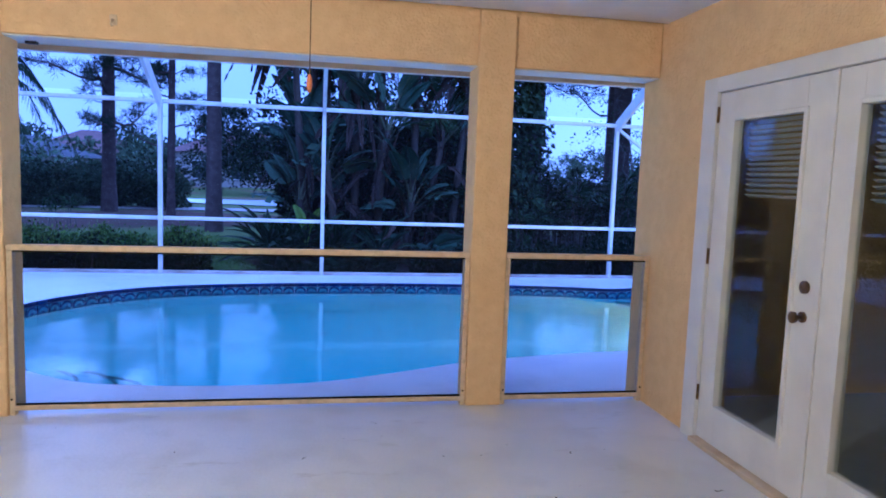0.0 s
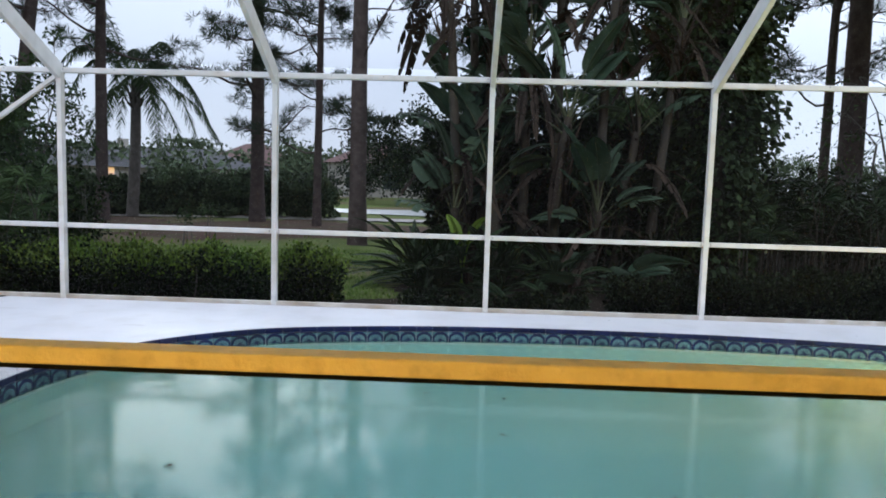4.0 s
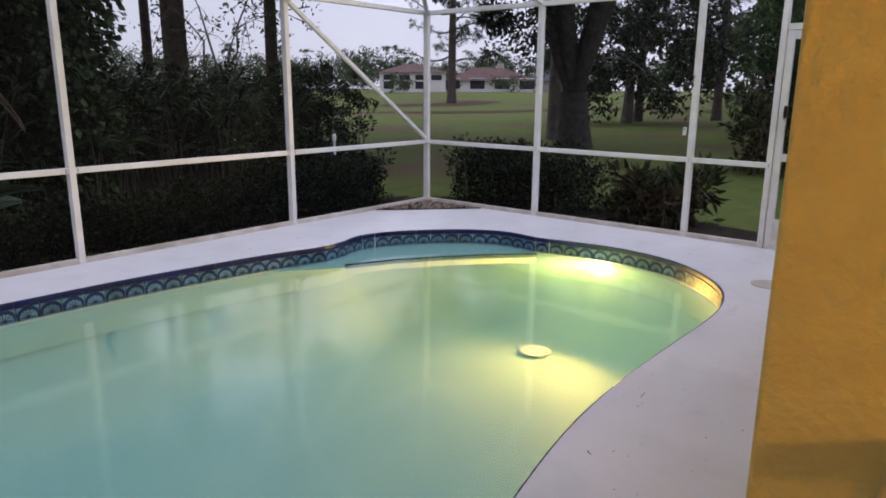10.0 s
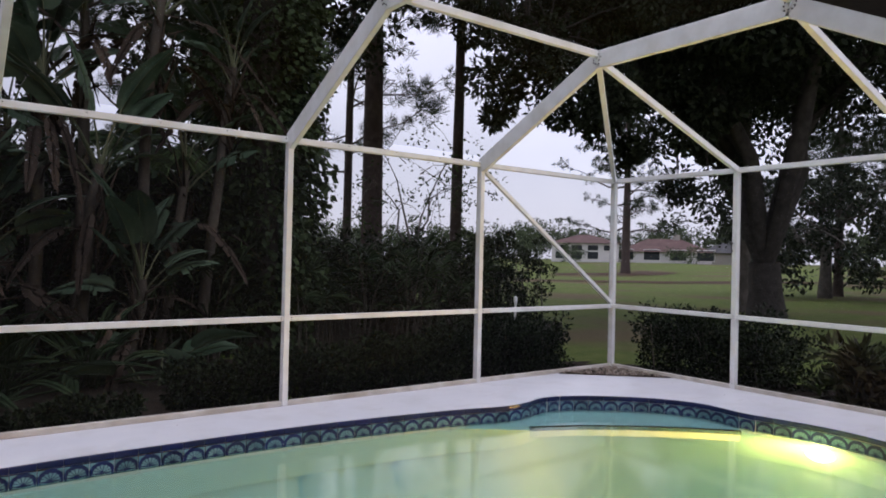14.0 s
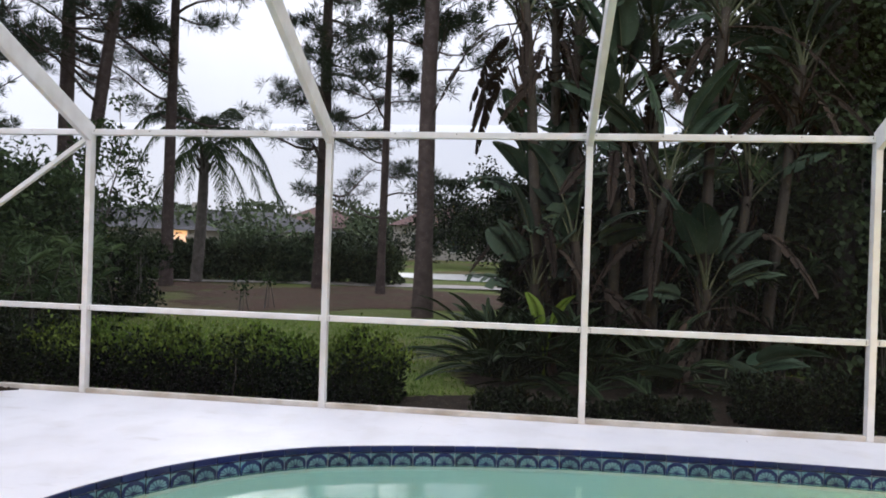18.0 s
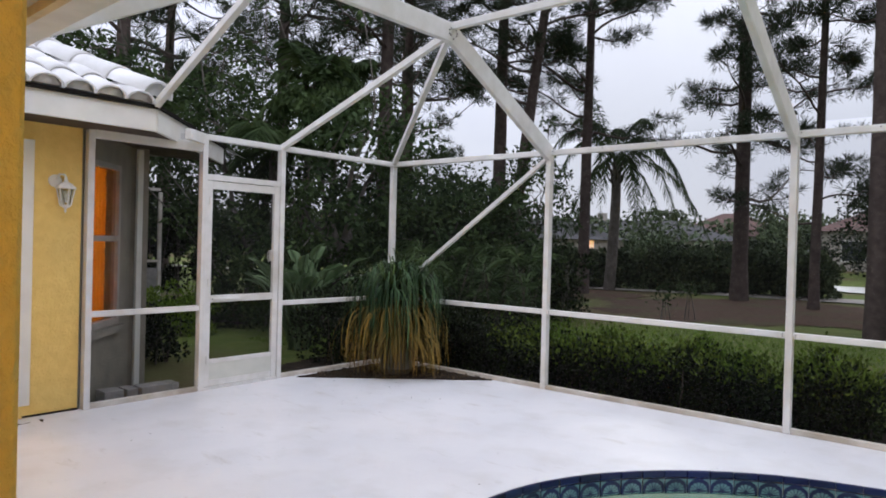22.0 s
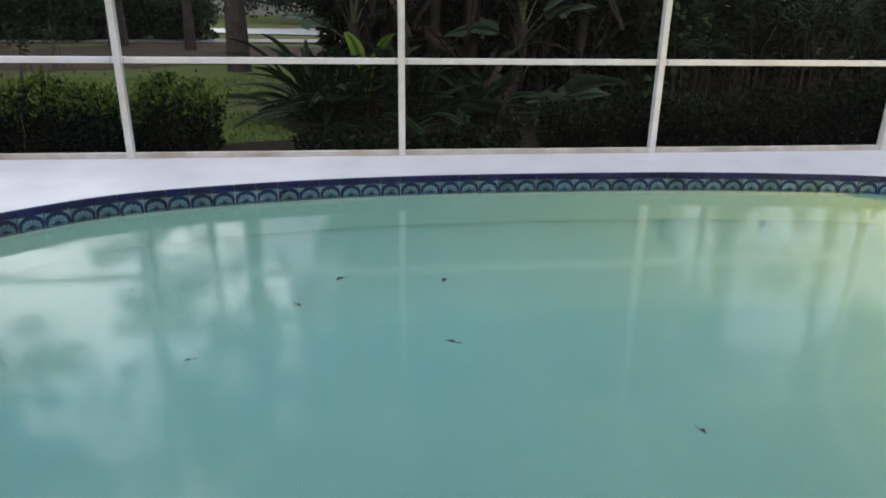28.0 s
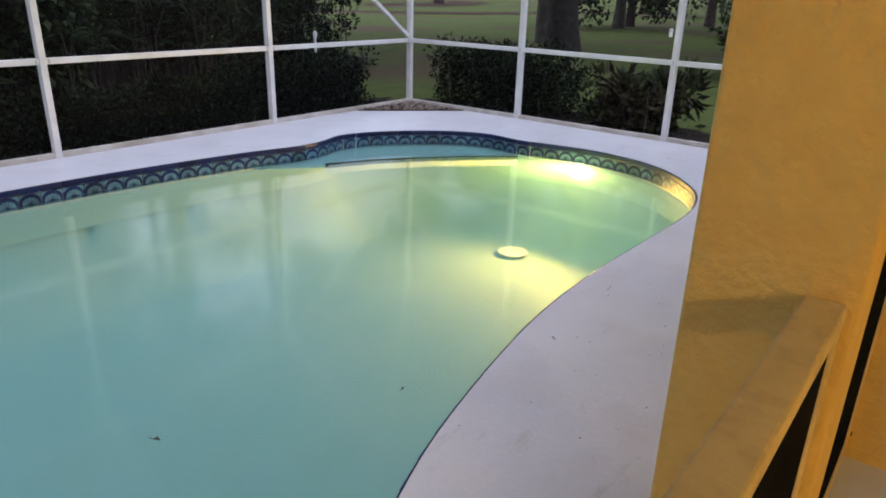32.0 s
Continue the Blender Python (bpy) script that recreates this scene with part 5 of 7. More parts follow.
def pine_mesh(seed, height, radius, lean=(0, 0), crown_from=0.42, limbs=38, tufts=7, reach=3.2, bend=0.25):
    """A tall slash pine at the origin: bare trunk, crooked limbs and airy needle tufts."""
    rng = np.random.default_rng(seed)
    k = np.linspace(0, 1, 14)
    wob = rng.normal(0, bend, (14, 2)).cumsum(0) * 0.12
    trunk = np.stack([lean[0] * k * height + wob[:, 0] * k, lean[1] * k * height + wob[:, 1] * k, k * height], 1)
    wood = [tube(trunk, radius * (1.25 - 0.25 * np.minimum(k / 0.06, 1)) * (1 - 0.75 * k ** 1.4), 9)]
    tips, dirs = [], []
    for i in range(limbs):
        h = crown_from + (1 - crown_from) * ((i + rng.uniform(0, 0.9)) / limbs) ** 0.85
        p0 = np.array([np.interp(h, k, trunk[:, a]) for a in range(3)])
        a = rng.uniform(0, 2 * np.pi)
        ln = reach * (1.05 - 0.4 * (h - crown_from) / (1 - crown_from)) * rng.uniform(0.5, 1.15)
        d = np.array([math.cos(a), math.sin(a), rng.uniform(-0.25, 0.3)])
        side = np.array([-math.sin(a), math.cos(a), 0])
        s = np.linspace(0, 1, 7)[:, None]
        bow = rng.normal(0, 0.22)
        line = p0 + d * ln * s + side * bow * ln * s ** 2 + UP * ln * (0.26 * s ** 2 + 0.05 * np.sin(7 * s + a))
        wood.append(tube(line, np.linspace(radius * 0.22, 0.012, 7) * (0.7 + 0.5 * ln / reach), 5))
        for j in range(tufts):
            t = 1.0 if j == 0 else rng.uniform(0.38, 1.0)
            q = np.array([np.interp(t, s[:, 0], line[:, c]) for c in range(3)])
            out = unit(d * 0.7 + side * rng.normal(0, 0.9) + UP * rng.uniform(0.0, 0.5))
            twig = ln * rng.uniform(0.14, 0.34)
            tip = q + out * twig
            mid = (q + tip) / 2 - UP * 0.10 * twig
            wood.append(tube(np.stack([q, mid, tip]), [0.022, 0.015, 0.007], 4))
            for m in range(rng.integers(2, 5)):
                tips.append(tip - out * twig * rng.uniform(0, 0.5) + rng.normal(0, 0.20, 3) * [1.2, 1.2, 0.55] * (reach / 3.2))
                dirs.append(unit(out + UP * 0.5))
    tips, dirs = np.array(tips), np.array(dirs)
    per = 38
    v = unit(np.repeat(dirs, per, 0) * 0.55 + rng.normal(0, 0.6, (len(tips) * per, 3)))
    p = np.repeat(tips, per, 0) + v * rng.uniform(0.0, 0.10, (len(v), 1))
    return join(*wood), leaves(p, v, rng.uniform(0.22, 0.38, len(p)), 0.021 * max(1.0, reach / 3.4), rng, 0.1)


def pine(seed, x, y, height, radius, label="tall slash pine with a bare trunk and airy needle tufts", **more):
    z = float(ground_height(x, y)) - 0.05
    wood, crown = pine_mesh(seed, height, radius, **more)
    t = thing("pine_tree", (x, y, z), label, "tree", "slash pines")
    o = np.array([x, y, z])
    part("trunk", (wood[0] + o, wood[1]), BARK, t, smooth=True)
    part("crown", (crown[0] + o, crown[1]), NEEDLES, t)
    return t


def tree_mesh(seed, height, radius, crown_r, crown_h, count, leaf=(0.10, 0.05), forks=4, base=0.35, clumps=60, squash=0.8):
    """A broadleaf tree: forked limbs and a ragged crown of leaf clumps."""
    rng = np.random.default_rng(seed)
    wood, ends = [], []
    fork = np.array([rng.normal(0, 0.1), rng.normal(0, 0.1), height * base])
    wood.append(tube(np.stack([np.zeros(3), fork * [0.4, 0.4, 0.5], fork]), [radius * 1.35, radius * 1.02, radius * 0.95], 9))
    top = np.array([0, 0, height - crown_h / 2])
    for i in range(forks):
        a = 2 * np.pi * (i + rng.uniform(-0.25, 0.25)) / forks
        end = top + np.array([math.cos(a) * crown_r * 0.55, math.sin(a) * crown_r * 0.55, rng.uniform(-0.1, 0.35) * crown_h])
        s = np.linspace(0, 1, 6)[:, None]
        line = fork + (end - fork) * s + UP * 0.25 * crown_h * (s - s * s) + rng.normal(0, 0.04, (6, 3)) * crown_r
        line[0] = fork
        wood.append(tube(line, np.linspace(radius * 0.62, radius * 0.14, 6), 7))
        for j in range(6):
            t = rng.integers(2, 6)
            q = line[t]
            e = q + rng.normal(0, 0.42, 3) * np.array([crown_r, crown_r, crown_h * 0.5])
            wood.append(tube(np.stack([q, (q + e) / 2 + UP * 0.1, e]), [radius * 0.16, radius * 0.1, 0.015], 4))
            ends.append(e)
    u = unit(rng.normal(size=(clumps, 3))) * rng.uniform(0.35, 1.0, (clumps, 1)) ** 0.6
    cl = np.concatenate([top + u * np.array([crown_r, crown_r, crown_h / 2]), np.array(ends)])
    size = rng.uniform(0.28, 0.75, len(cl)) * crown_r * 0.33
    who = rng.integers(0, len(cl), count)
    d = unit(rng.normal(size=(count, 3)))
    p = cl[who] + d * (size[who] * rng.uniform(0.15, 1.0, count) ** 0.5)[:, None] * np.array([1, 1, squash])
    return join(*wood), leaves(p, d * 0.6 + rng.normal(size=(count, 3)) * 0.6 - UP * 0.25, rng.uniform(0.7, 1.3, count) * leaf[0], leaf[1], rng)


def tree(seed, x, y, label, wood_mat=BARK, leaf_mat=BROAD, name="tree", **more):
    z = float(ground_height(x, y)) - 0.05
    wood, crown = tree_mesh(seed, **more)
    t = thing(name, (x, y, z), label, "tree")
    o = np.array([x, y, z])
    part("trunk", (wood[0] + o, wood[1]), wood_mat, t, smooth=True)
    part("crown", (crown[0] + o, crown[1]), leaf_mat, t)
    return t


def bush(name, seed, centre, size, count, mat, label, category="bush", leaf=(0.055, 0.032), clumps=70, up=0.3, wood=True, group=""):
    """A shrub filling an ellipsoid or clipped box of leaf clumps, with thin stems inside."""
    rng = np.random.default_rng(seed)
    x, y = centre
    z = float(ground_height(x, y))
    sx, sy, sz = size
    c = rng.uniform(-1, 1, (clumps, 3)) * [sx / 2 * 0.92, sy / 2 * 0.85, 0.5] + [0, 0, 0.5]
    c[:, 2] = (0.05 + 0.87 * c[:, 2] ** 0.9) * sz * (1 - 0.10 * (np.abs(c[:, 0]) / (sx / 2)) ** 4)
    c[:, 2] *= 1 + 0.12 * np.sin(c[:, 0] * 4.1 + seed) + 0.09 * np.sin(c[:, 0] * 9.7 + 2 * seed) + rng.normal(0, 0.05, clumps)
    r = rng.uniform(0.08, 0.22, clumps) * min(1.0, sz) * 1.1
    who = rng.integers(0, clumps, count)
    d = unit(rng.normal(size=(count, 3)))
    p = c[who] + d * (r[who] * rng.uniform(0.2, 1, count) ** 0.5)[:, None]
    p[:, 2] = np.maximum(p[:, 2], 0.03)
    t = thing(name, (x, y, z), label, category, group)
    o = np.array([x, y, z])
    lv = leaves(p + o, d + UP * up + rng.normal(0, 0.4, (count, 3)), rng.uniform(0.7, 1.3, count) * leaf[0], leaf[1], rng)
    part("foliage", lv, mat, t)
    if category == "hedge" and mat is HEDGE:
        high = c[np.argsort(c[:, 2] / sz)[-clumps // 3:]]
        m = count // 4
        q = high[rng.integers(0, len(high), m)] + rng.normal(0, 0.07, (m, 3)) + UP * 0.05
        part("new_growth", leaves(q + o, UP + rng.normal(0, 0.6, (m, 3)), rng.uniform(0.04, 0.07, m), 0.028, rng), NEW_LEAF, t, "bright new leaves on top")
    if wood:
        st = []
        for k in range(int(10 + sx * 4)):
            b = np.array([rng.uniform(-0.45, 0.45) * sx, rng.uniform(-0.3, 0.3) * sy, -0.03])
            e = b + [rng.normal(0, 0.1), rng.normal(0, 0.1), sz * 0.8]
            st.append(tube(np.stack([b, (b + e) / 2 + rng.normal(0, 0.03, 3), e]) + o, [0.012, 0.009, 0.004], 5))
        part("stems", join(*st), OAK_BARK, t)
    return t


def frond_mesh(rng, base, heading, length, rise, droop, leaflets=40, leaf=0.42, width=0.03, hang=0.5, twist=0.0):
    """A feather palm frond: an arching rachis and paired leaflets."""
    s = np.linspace(0, 1, 9)[:, None]
    h = np.array([math.cos(heading), math.sin(heading), 0])
    line = base + h * length * (s * (1 - 0.12 * s)) + UP * length * (rise * s - droop * s ** 2.2)
    stem = tube(line, np.linspace(0.022, 0.005, 9), 5)
    t = np.linspace(0.14, 0.99, leaflets)
    q = np.stack([np.interp(t, s[:, 0], line[:, a]) for a in range(3)], 1)
    d = unit(np.stack([np.interp(t, s[:, 0], np.gradient(line[:, a])) for a in range(3)], 1))
    side = unit(np.cross(d, UP))
    out = []
    for sg in (-1, 1):
        v = unit(d * 0.55 + sg * side * 0.8 - UP * hang * rng.uniform(0.5, 1.2, (leaflets, 1)) + rng.normal(0, 0.08, (leaflets, 3)))
        ln = leaf * np.sin(np.pi * (0.12 + 0.85 * t)) ** 0.6 * rng.uniform(0.85, 1.1, leaflets)
        mid = q + v * ln[:, None] * 0.5
        tip = mid + (v - UP * 0.35) * ln[:, None] * 0.5
        out.append(ribbon(np.stack([q, mid, tip], 1), np.array([width, width * 0.9, width * 0.1]), unit(np.cross(v, rng.normal(size=v.shape)))))
    return stem, join(*out)


def feather_palm(seed, x, y, height, fronds, length, label, trunk_r=0.13, name="palm_tree", droop=1.25, hang=0.6, mat=PALM, leaf=0.6, rises=(0.1, 1.7)):
    rng = np.random.default_rng(seed)
    z = float(ground_height(x, y)) - 0.05
    o = np.array([x, y, z])
    k = np.linspace(0, 1, 8)
    trunk = np.stack([0.15 * np.sin(2 * k), 0.1 * k, k * height], 1) + o
    t = thing(name, (x, y, z), label, "palm")
    part("trunk", tube(trunk, trunk_r * (1.15 - 0.3 * k), 10), OAK_BARK, t, smooth=True)
    boots = []
    for i in range(16):
        a = 2.4 * i
        q = trunk[-1] - UP * (0.1 + 0.05 * i)
        o = np.array([math.cos(a), math.sin(a), 0])
        boots.append(tube(np.stack([q - UP * 0.1 + o * trunk_r * 0.7, q + o * trunk_r * 1.3, q + o * trunk_r * 1.9 + UP * 0.22]), [0.05, 0.045, 0.012], 5))
    part("old_leaf_bases", join(*boots), STEM, t, "rough old leaf bases under the crown")
    order = rng.permutation(fronds)
    for i in range(fronds):
        a = 2.4 * i + rng.uniform(-0.3, 0.3)
        rise = rises[0] + rises[1] * order[i] / fronds
        stem, lf = frond_mesh(rng, trunk[-1] - UP * 0.1, a, length * rng.uniform(0.75, 1.05) / (1 + 0.25 * rise), rise, droop * rng.uniform(0.45, 0.95), 62, leaf * rng.uniform(0.8, 1.1), 0.034, hang)
        fr = part("frond", join(stem, lf), mat, t)
    return t


def paddle(rng, base, heading, stalk, size, rise, width, torn=0.5, droop=0.25):
    """A giant bird-of-paradise leaf: long stalk, keeled blade of two halves with a few tears in from the edge."""
    h = np.array([math.cos(heading), math.sin(heading), 0])
    s = np.linspace(0, 1, 5)[:, None]
    d0 = unit(h * (1 - rise) + UP * rise)
    line = base + d0 * stalk * s + h * 0.10 * stalk * s ** 2 - UP * 0.08 * stalk * s ** 2
    thick = min(0.75, stalk / 0.9)
    stem = tube(line, np.array([0.035, 0.028, 0.022, 0.018, 0.014]) * thick, 5)
    n = 15
    t = np.linspace(0, 1, n + 1)
    d1 = unit(line[-1] - line[-2])
    rib = line[-1] + d1 * size * t[:, None] + (h * 0.18 - UP * droop) * size * (t ** 2)[:, None]
    roll = rng.normal(0, 0.5)
    flat = unit(np.cross(d1, UP) + 1e-4)
    side = flat * math.cos(roll) + np.cross(flat, d1) * math.sin(roll)
    nrm = np.cross(side, d1)
    half = width / 2 * np.sin(np.pi * (0.05 + 0.94 * t ** 0.85)) ** 0.5
    v, f = list(rib), []
    for sg in (-1, 1):
        fold = rng.uniform(0.05, 0.5)
        sag, shift = 0.0, 0.0
        for i in range(n):
            tear = rng.uniform() < torn * 0.6
            if tear:
                sag, shift = rng.uniform(0, 0.9) * torn, rng.uniform(-0.2, 0.5) * torn
            gap = rng.uniform(0.15, 0.6) * min(1.0, torn) if tear else 0.0
            k = len(v)
            for share in (0.55, 1.0):
                for q, e in ((i, gap * share * 0.6), (i + 1, 0.0)):
                    o = rib[q] + sg * side * half[q] * share + nrm * fold * half[q] * (share - 0.3 * share * share) - UP * sag * half[q] * share * share
                    v.append(o + (rib[i + 1] - rib[i]) * (e + shift * share * share))
            f += [(i, i + 1, k + 1, k), (k, k + 1, k + 3, k + 2)]
    rib_line = tube(rib[::3] - nrm * 0.006, np.linspace(0.008, 0.002, 6) * thick, 4)
    return join(stem, rib_line), (np.array(v), np.array(f))


def banana_clump(seed, x, y, stems, label, name="bird_of_paradise_plant"):
    """Giant white bird of paradise: leaning stems, fans of paddle leaves, dead leaves and old sheaths hanging."""
    rng = np.random.default_rng(seed)
    z = float(ground_height(x, y)) - 0.05
    t = thing(name, (x, y, z), label, "plant")
    for sx, sy, hgt, lean, fan, count, size in stems:
        count, size = count + 1, size * 1.02
        b = np.array([sx, sy, z])
        top = b + np.array([lean, 0.0, hgt])
        k = np.linspace(0, 1, 6)[:, None]
        line = b + (top - b) * k + rng.normal(0, 0.04, (6, 3)) * k
        part("stem", tube(line, np.linspace(0.085, 0.06, 6), 8), STEM, t, smooth=True)
        green, stalks, dead, old = [], [], [], []
        for i in range(count):
            u = (i + 0.5) / count * 2 - 1
            heading = fan + (0 if u > 0 else np.pi) + rng.normal(0, 0.35)
            st, bl = paddle(rng, line[-1] - UP * 0.35 * abs(u), heading, rng.uniform(0.8, 1.35) * size / 1.5 * (1 - 0.45 * abs(u)), size * rng.uniform(0.72, 0.95) * (1 - 0.25 * abs(u)), 1 - 0.50 * abs(u) + rng.normal(0, 0.06),
                            rng.uniform(0.34, 0.50), rng.uniform(0.2, 1.0), 0.06 + 0.45 * abs(u) * rng.uniform(0.4, 1.2))
            green.append(bl)
            stalks.append(st)
        for i in range(3 + count // 3):
            heading = rng.uniform(0, 2 * np.pi)
            st, bl = paddle(rng, line[-1] - UP * rng.uniform(0.2, 0.9), heading, rng.uniform(0.2, 0.5), size * rng.uniform(0.45, 0.7), rng.uniform(-0.4, 0.25), 0.16, 1.0, rng.uniform(0.8, 1.3))
            dead += [st, bl]
        for i in range(int(6 + 4 * hgt)):
            a = rng.uniform(0, 2 * np.pi)
            q = line[-1] - UP * rng.uniform(0.1, min(1.4, hgt * 0.7))
            o = np.array([math.cos(a), math.sin(a), 0])
            ln = rng.uniform(0.3, 0.75)
            old.append(tube(np.stack([q - UP * 0.2, q + o * 0.09, q + o * (0.12 + 0.25 * rng.uniform()) + UP * ln * rng.uniform(-0.7, 1.0)]), [0.028, 0.022, 0.004], 5))
        part("leaves", join(*green), PADDLE, t)
        part("stalks", join(*stalks), STALK, t, "pale leaf stalks")
        part("dead_leaves", join(*dead), WITHERED, t, "brown withered hanging leaves")
        part("old_sheaths", join(*old), WITHERED, t, "dry brown leaf sheaths")
    return t


def palmetto(name, seed, area, count, size, label, mat=PALMETTO, kind=""):
    """A thicket of fan-leaved palmettos over an ellipse."""
    rng = np.random.default_rng(seed)
    cx, cy, rx, ry = area
    out, stems = [], []
    for i in range(count):
        a, r = rng.uniform(0, 2 * np.pi), math.sqrt(rng.uniform(0, 1))
        x, y = cx + rx * r * math.cos(a), cy + ry * r * math.sin(a)
        b = np.array([x, y, float(ground_height(x, y))])
        h = rng.uniform(0.25, 1.0) * size
        head = rng.uniform(0, 2 * np.pi)
        d = unit(np.array([math.cos(head) * 0.6, math.sin(head) * 0.6, rng.uniform(0.3, 1.0)]))
        tip = b + UP * h + d * 0.35
        stems.append(tube(np.stack([b, b + UP * h * 0.6 + d * 0.08, tip]), [0.014, 0.01, 0.007], 4))
        n = 15
        ang = np.linspace(-1.9, 1.9, n)
        s = unit(np.cross(d, UP))
        blades = d[None] * np.cos(ang)[:, None] + s[None] * np.sin(ang)[:, None]
        ln = rng.uniform(0.35, 0.6) * (0.75 + 0.25 * np.cos(ang))
        p0 = np.repeat(tip[None], n, 0)
        p1 = p0 + blades * ln[:, None] * 0.55
        p2 = p0 + blades * ln[:, None] - UP * 0.12
        out.append(ribbon(np.stack([p0, p1, p2], 1), np.array([0.012, 0.035, 0.004]), unit(np.cross(blades, rng.normal(size=blades.shape)))))
    t = thing(name, (cx, cy, float(ground_height(cx, cy))), label, "shrub")
    part("stems", join(*stems), STEM, t)
    part("fan_leaves", join(*out), mat, t)
    return t


def broad_leaf_plant(name, seed, x, y, count, reach, leaf, width, label, mat=PADDLE, rise=(0.4, 0.95), category="plant"):
    rng = np.random.default_rng(seed)
    z = float(ground_height(x, y))
    t = thing(name, (x, y, z), label, category)
    for i in range(count):
        g = paddle(rng, np.array([x, y, z]) + rng.normal(0, 0.08, 3) * [1, 1, 0], 2.4 * i + rng.uniform(-0.4, 0.4), reach * rng.uniform(0.6, 1.1), leaf * rng.uniform(0.7, 1.1), rng.uniform(*rise), width, 0.15, 0.35)
        lf = part("leaf", g[1], mat, t)
        part("stalk", g[0], STALK if mat is PADDLE else mat, t)
    return t


# pines behind the enclosure
pine(11, -11.1, 21.8, 17, 0.20, crown_from=0.30, reach=3.0)
pine(12, -6.45, 23.6, 17, 0.25, crown_from=0.17, reach=3.1, limbs=36)
pine(13, -4.0, 22.2, 15, 0.14, crown_from=0.16, reach=2.3, limbs=32)
pine(14, -1.62, 15.9, 18, 0.21, crown_from=0.50, reach=3.0)
pine(33, -2.35, 20.4, 17, 0.13, crown_from=0.36, reach=2.8)
pine(15, -12.9, 19.2, 18, 0.24, crown_from=0.36, reach=3.2)
pine(16, -12.2, 18.6, 17, 0.20, lean=(0.16, -0.03), crown_from=0.32, reach=3.4)
pine(17, -15.5, 17.5, 18, 0.20, crown_from=0.25, reach=3.2)
pine(18, -13.6, 14.4, 18, 0.22, crown_from=0.3, reach=3.4)
pine(19, -16.5, 13.0, 17, 0.2, crown_from=0.3, reach=3.2)
pine(20, -19.0, 21.0, 18, 0.22, crown_from=0.25, reach=3.4)
pine(21, 11.1, 17.9, 19, 0.33, crown_from=0.42, reach=3.2, limbs=38)
pine(22, 12.3, 21.6, 17, 0.16, crown_from=0.24, reach=3.6)
pine(23, 14.4, 18.2, 18, 0.20, crown_from=0.45, reach=2.6)
pine(24, 52.9, 41.8, 17, 0.42, crown_from=0.22, reach=5.0)
pine(25, 40.5, 13.2, 13, 0.25, crown_from=0.25, reach=4.2)
pine(26, 36.5, 16.0, 12, 0.22, crown_from=0.25, reach=4.0)
pine(27, 44.0, 9.5, 13, 0.25, crown_from=0.2, reach=4.5)
pine(32, 2.0, 21.0, 17, 0.2, crown_from=0.33, reach=3.6, limbs=44)
pine(29, 7.0, 27.0, 17, 0.2, crown_from=0.25, reach=3.8)
pine(30, -21.5, 12.0, 16, 0.2, crown_from=0.2, reach=3.6)
pine(31, -16.0, 8.0, 15, 0.2, crown_from=0.25, reach=3.4)

# the big oak on the fairway side
oak = tree(41, 19.0, 10.3, "large dark live oak with several heavy trunks", OAK_DARK, OAKLEAF, "oak_tree", height=16.5, radius=0.42, crown_r=8.5, crown_h=11, count=105000, leaf=(0.20, 0.12), forks=6, base=0.10, clumps=340)
rng = np.random.default_rng(410)
limb = [(18.6, 10.4, 3.6), (17.0, 10.9, 5.0), (14.8, 11.4, 6.0), (12.6, 12.0, 6.6), (11.2, 12.4, 6.8)]
twigs = [tube(limb, [0.20, 0.16, 0.12, 0.07, 0.03], 7)]
spots = []
for k in range(96):
    s = rng.uniform(0.9, 4.0)
    i = min(3, int(s))
    q = np.array(limb[i]) + (np.array(limb[i + 1]) - np.array(limb[i])) * (s - i)
    e = q + rng.normal(0, 1, 3) * [0.9, 0.9, 0.8] + UP * rng.uniform(-1.5, 2.4)
    twigs.append(tube(np.stack([q, (q + e) / 2 + UP * 0.1, e]), [0.035, 0.022, 0.008], 4))
    spots.append(e)
part("low_limb", join(*twigs), OAK_DARK, oak)
who = rng.integers(0, len(spots), 30000)
d = unit(rng.normal(size=(30000, 3)))
p = np.array(spots)[who] + d * (rng.uniform(0.1, 1, 30000) ** 0.5 * rng.uniform(0.3, 0.6, 96)[who])[:, None]
part("low_foliage", leaves(p, d + rng.normal(0, 0.5, (30000, 3)) - UP * 0.3, rng.uniform(0.11, 0.19, 30000), 0.09, rng), OAKLEAF, oak)
tree(42, 33.0, 6.0, "green broadleaf tree at the lawn's edge", OAK_BARK, PALM, height=8.5, radius=0.25, crown_r=3.8, crown_h=7.5, count=16000, leaf=(0.22, 0.12), clumps=60)
tree(43, 27.0, 3.5, "green broadleaf tree at the lawn's edge", OAK_BARK, PALM, height=6.2, radius=0.2, crown_r=3.4, crown_h=5.8, count=15000, leaf=(0.2, 0.11), clumps=60)
tree(44, 34.0, 15.5, "dark rounded tree beyond the oak", OAK_BARK, OAKLEAF, height=6.2, radius=0.25, crown_r=4.5, crown_h=5.8, count=9000, leaf=(0.24, 0.13), clumps=70)
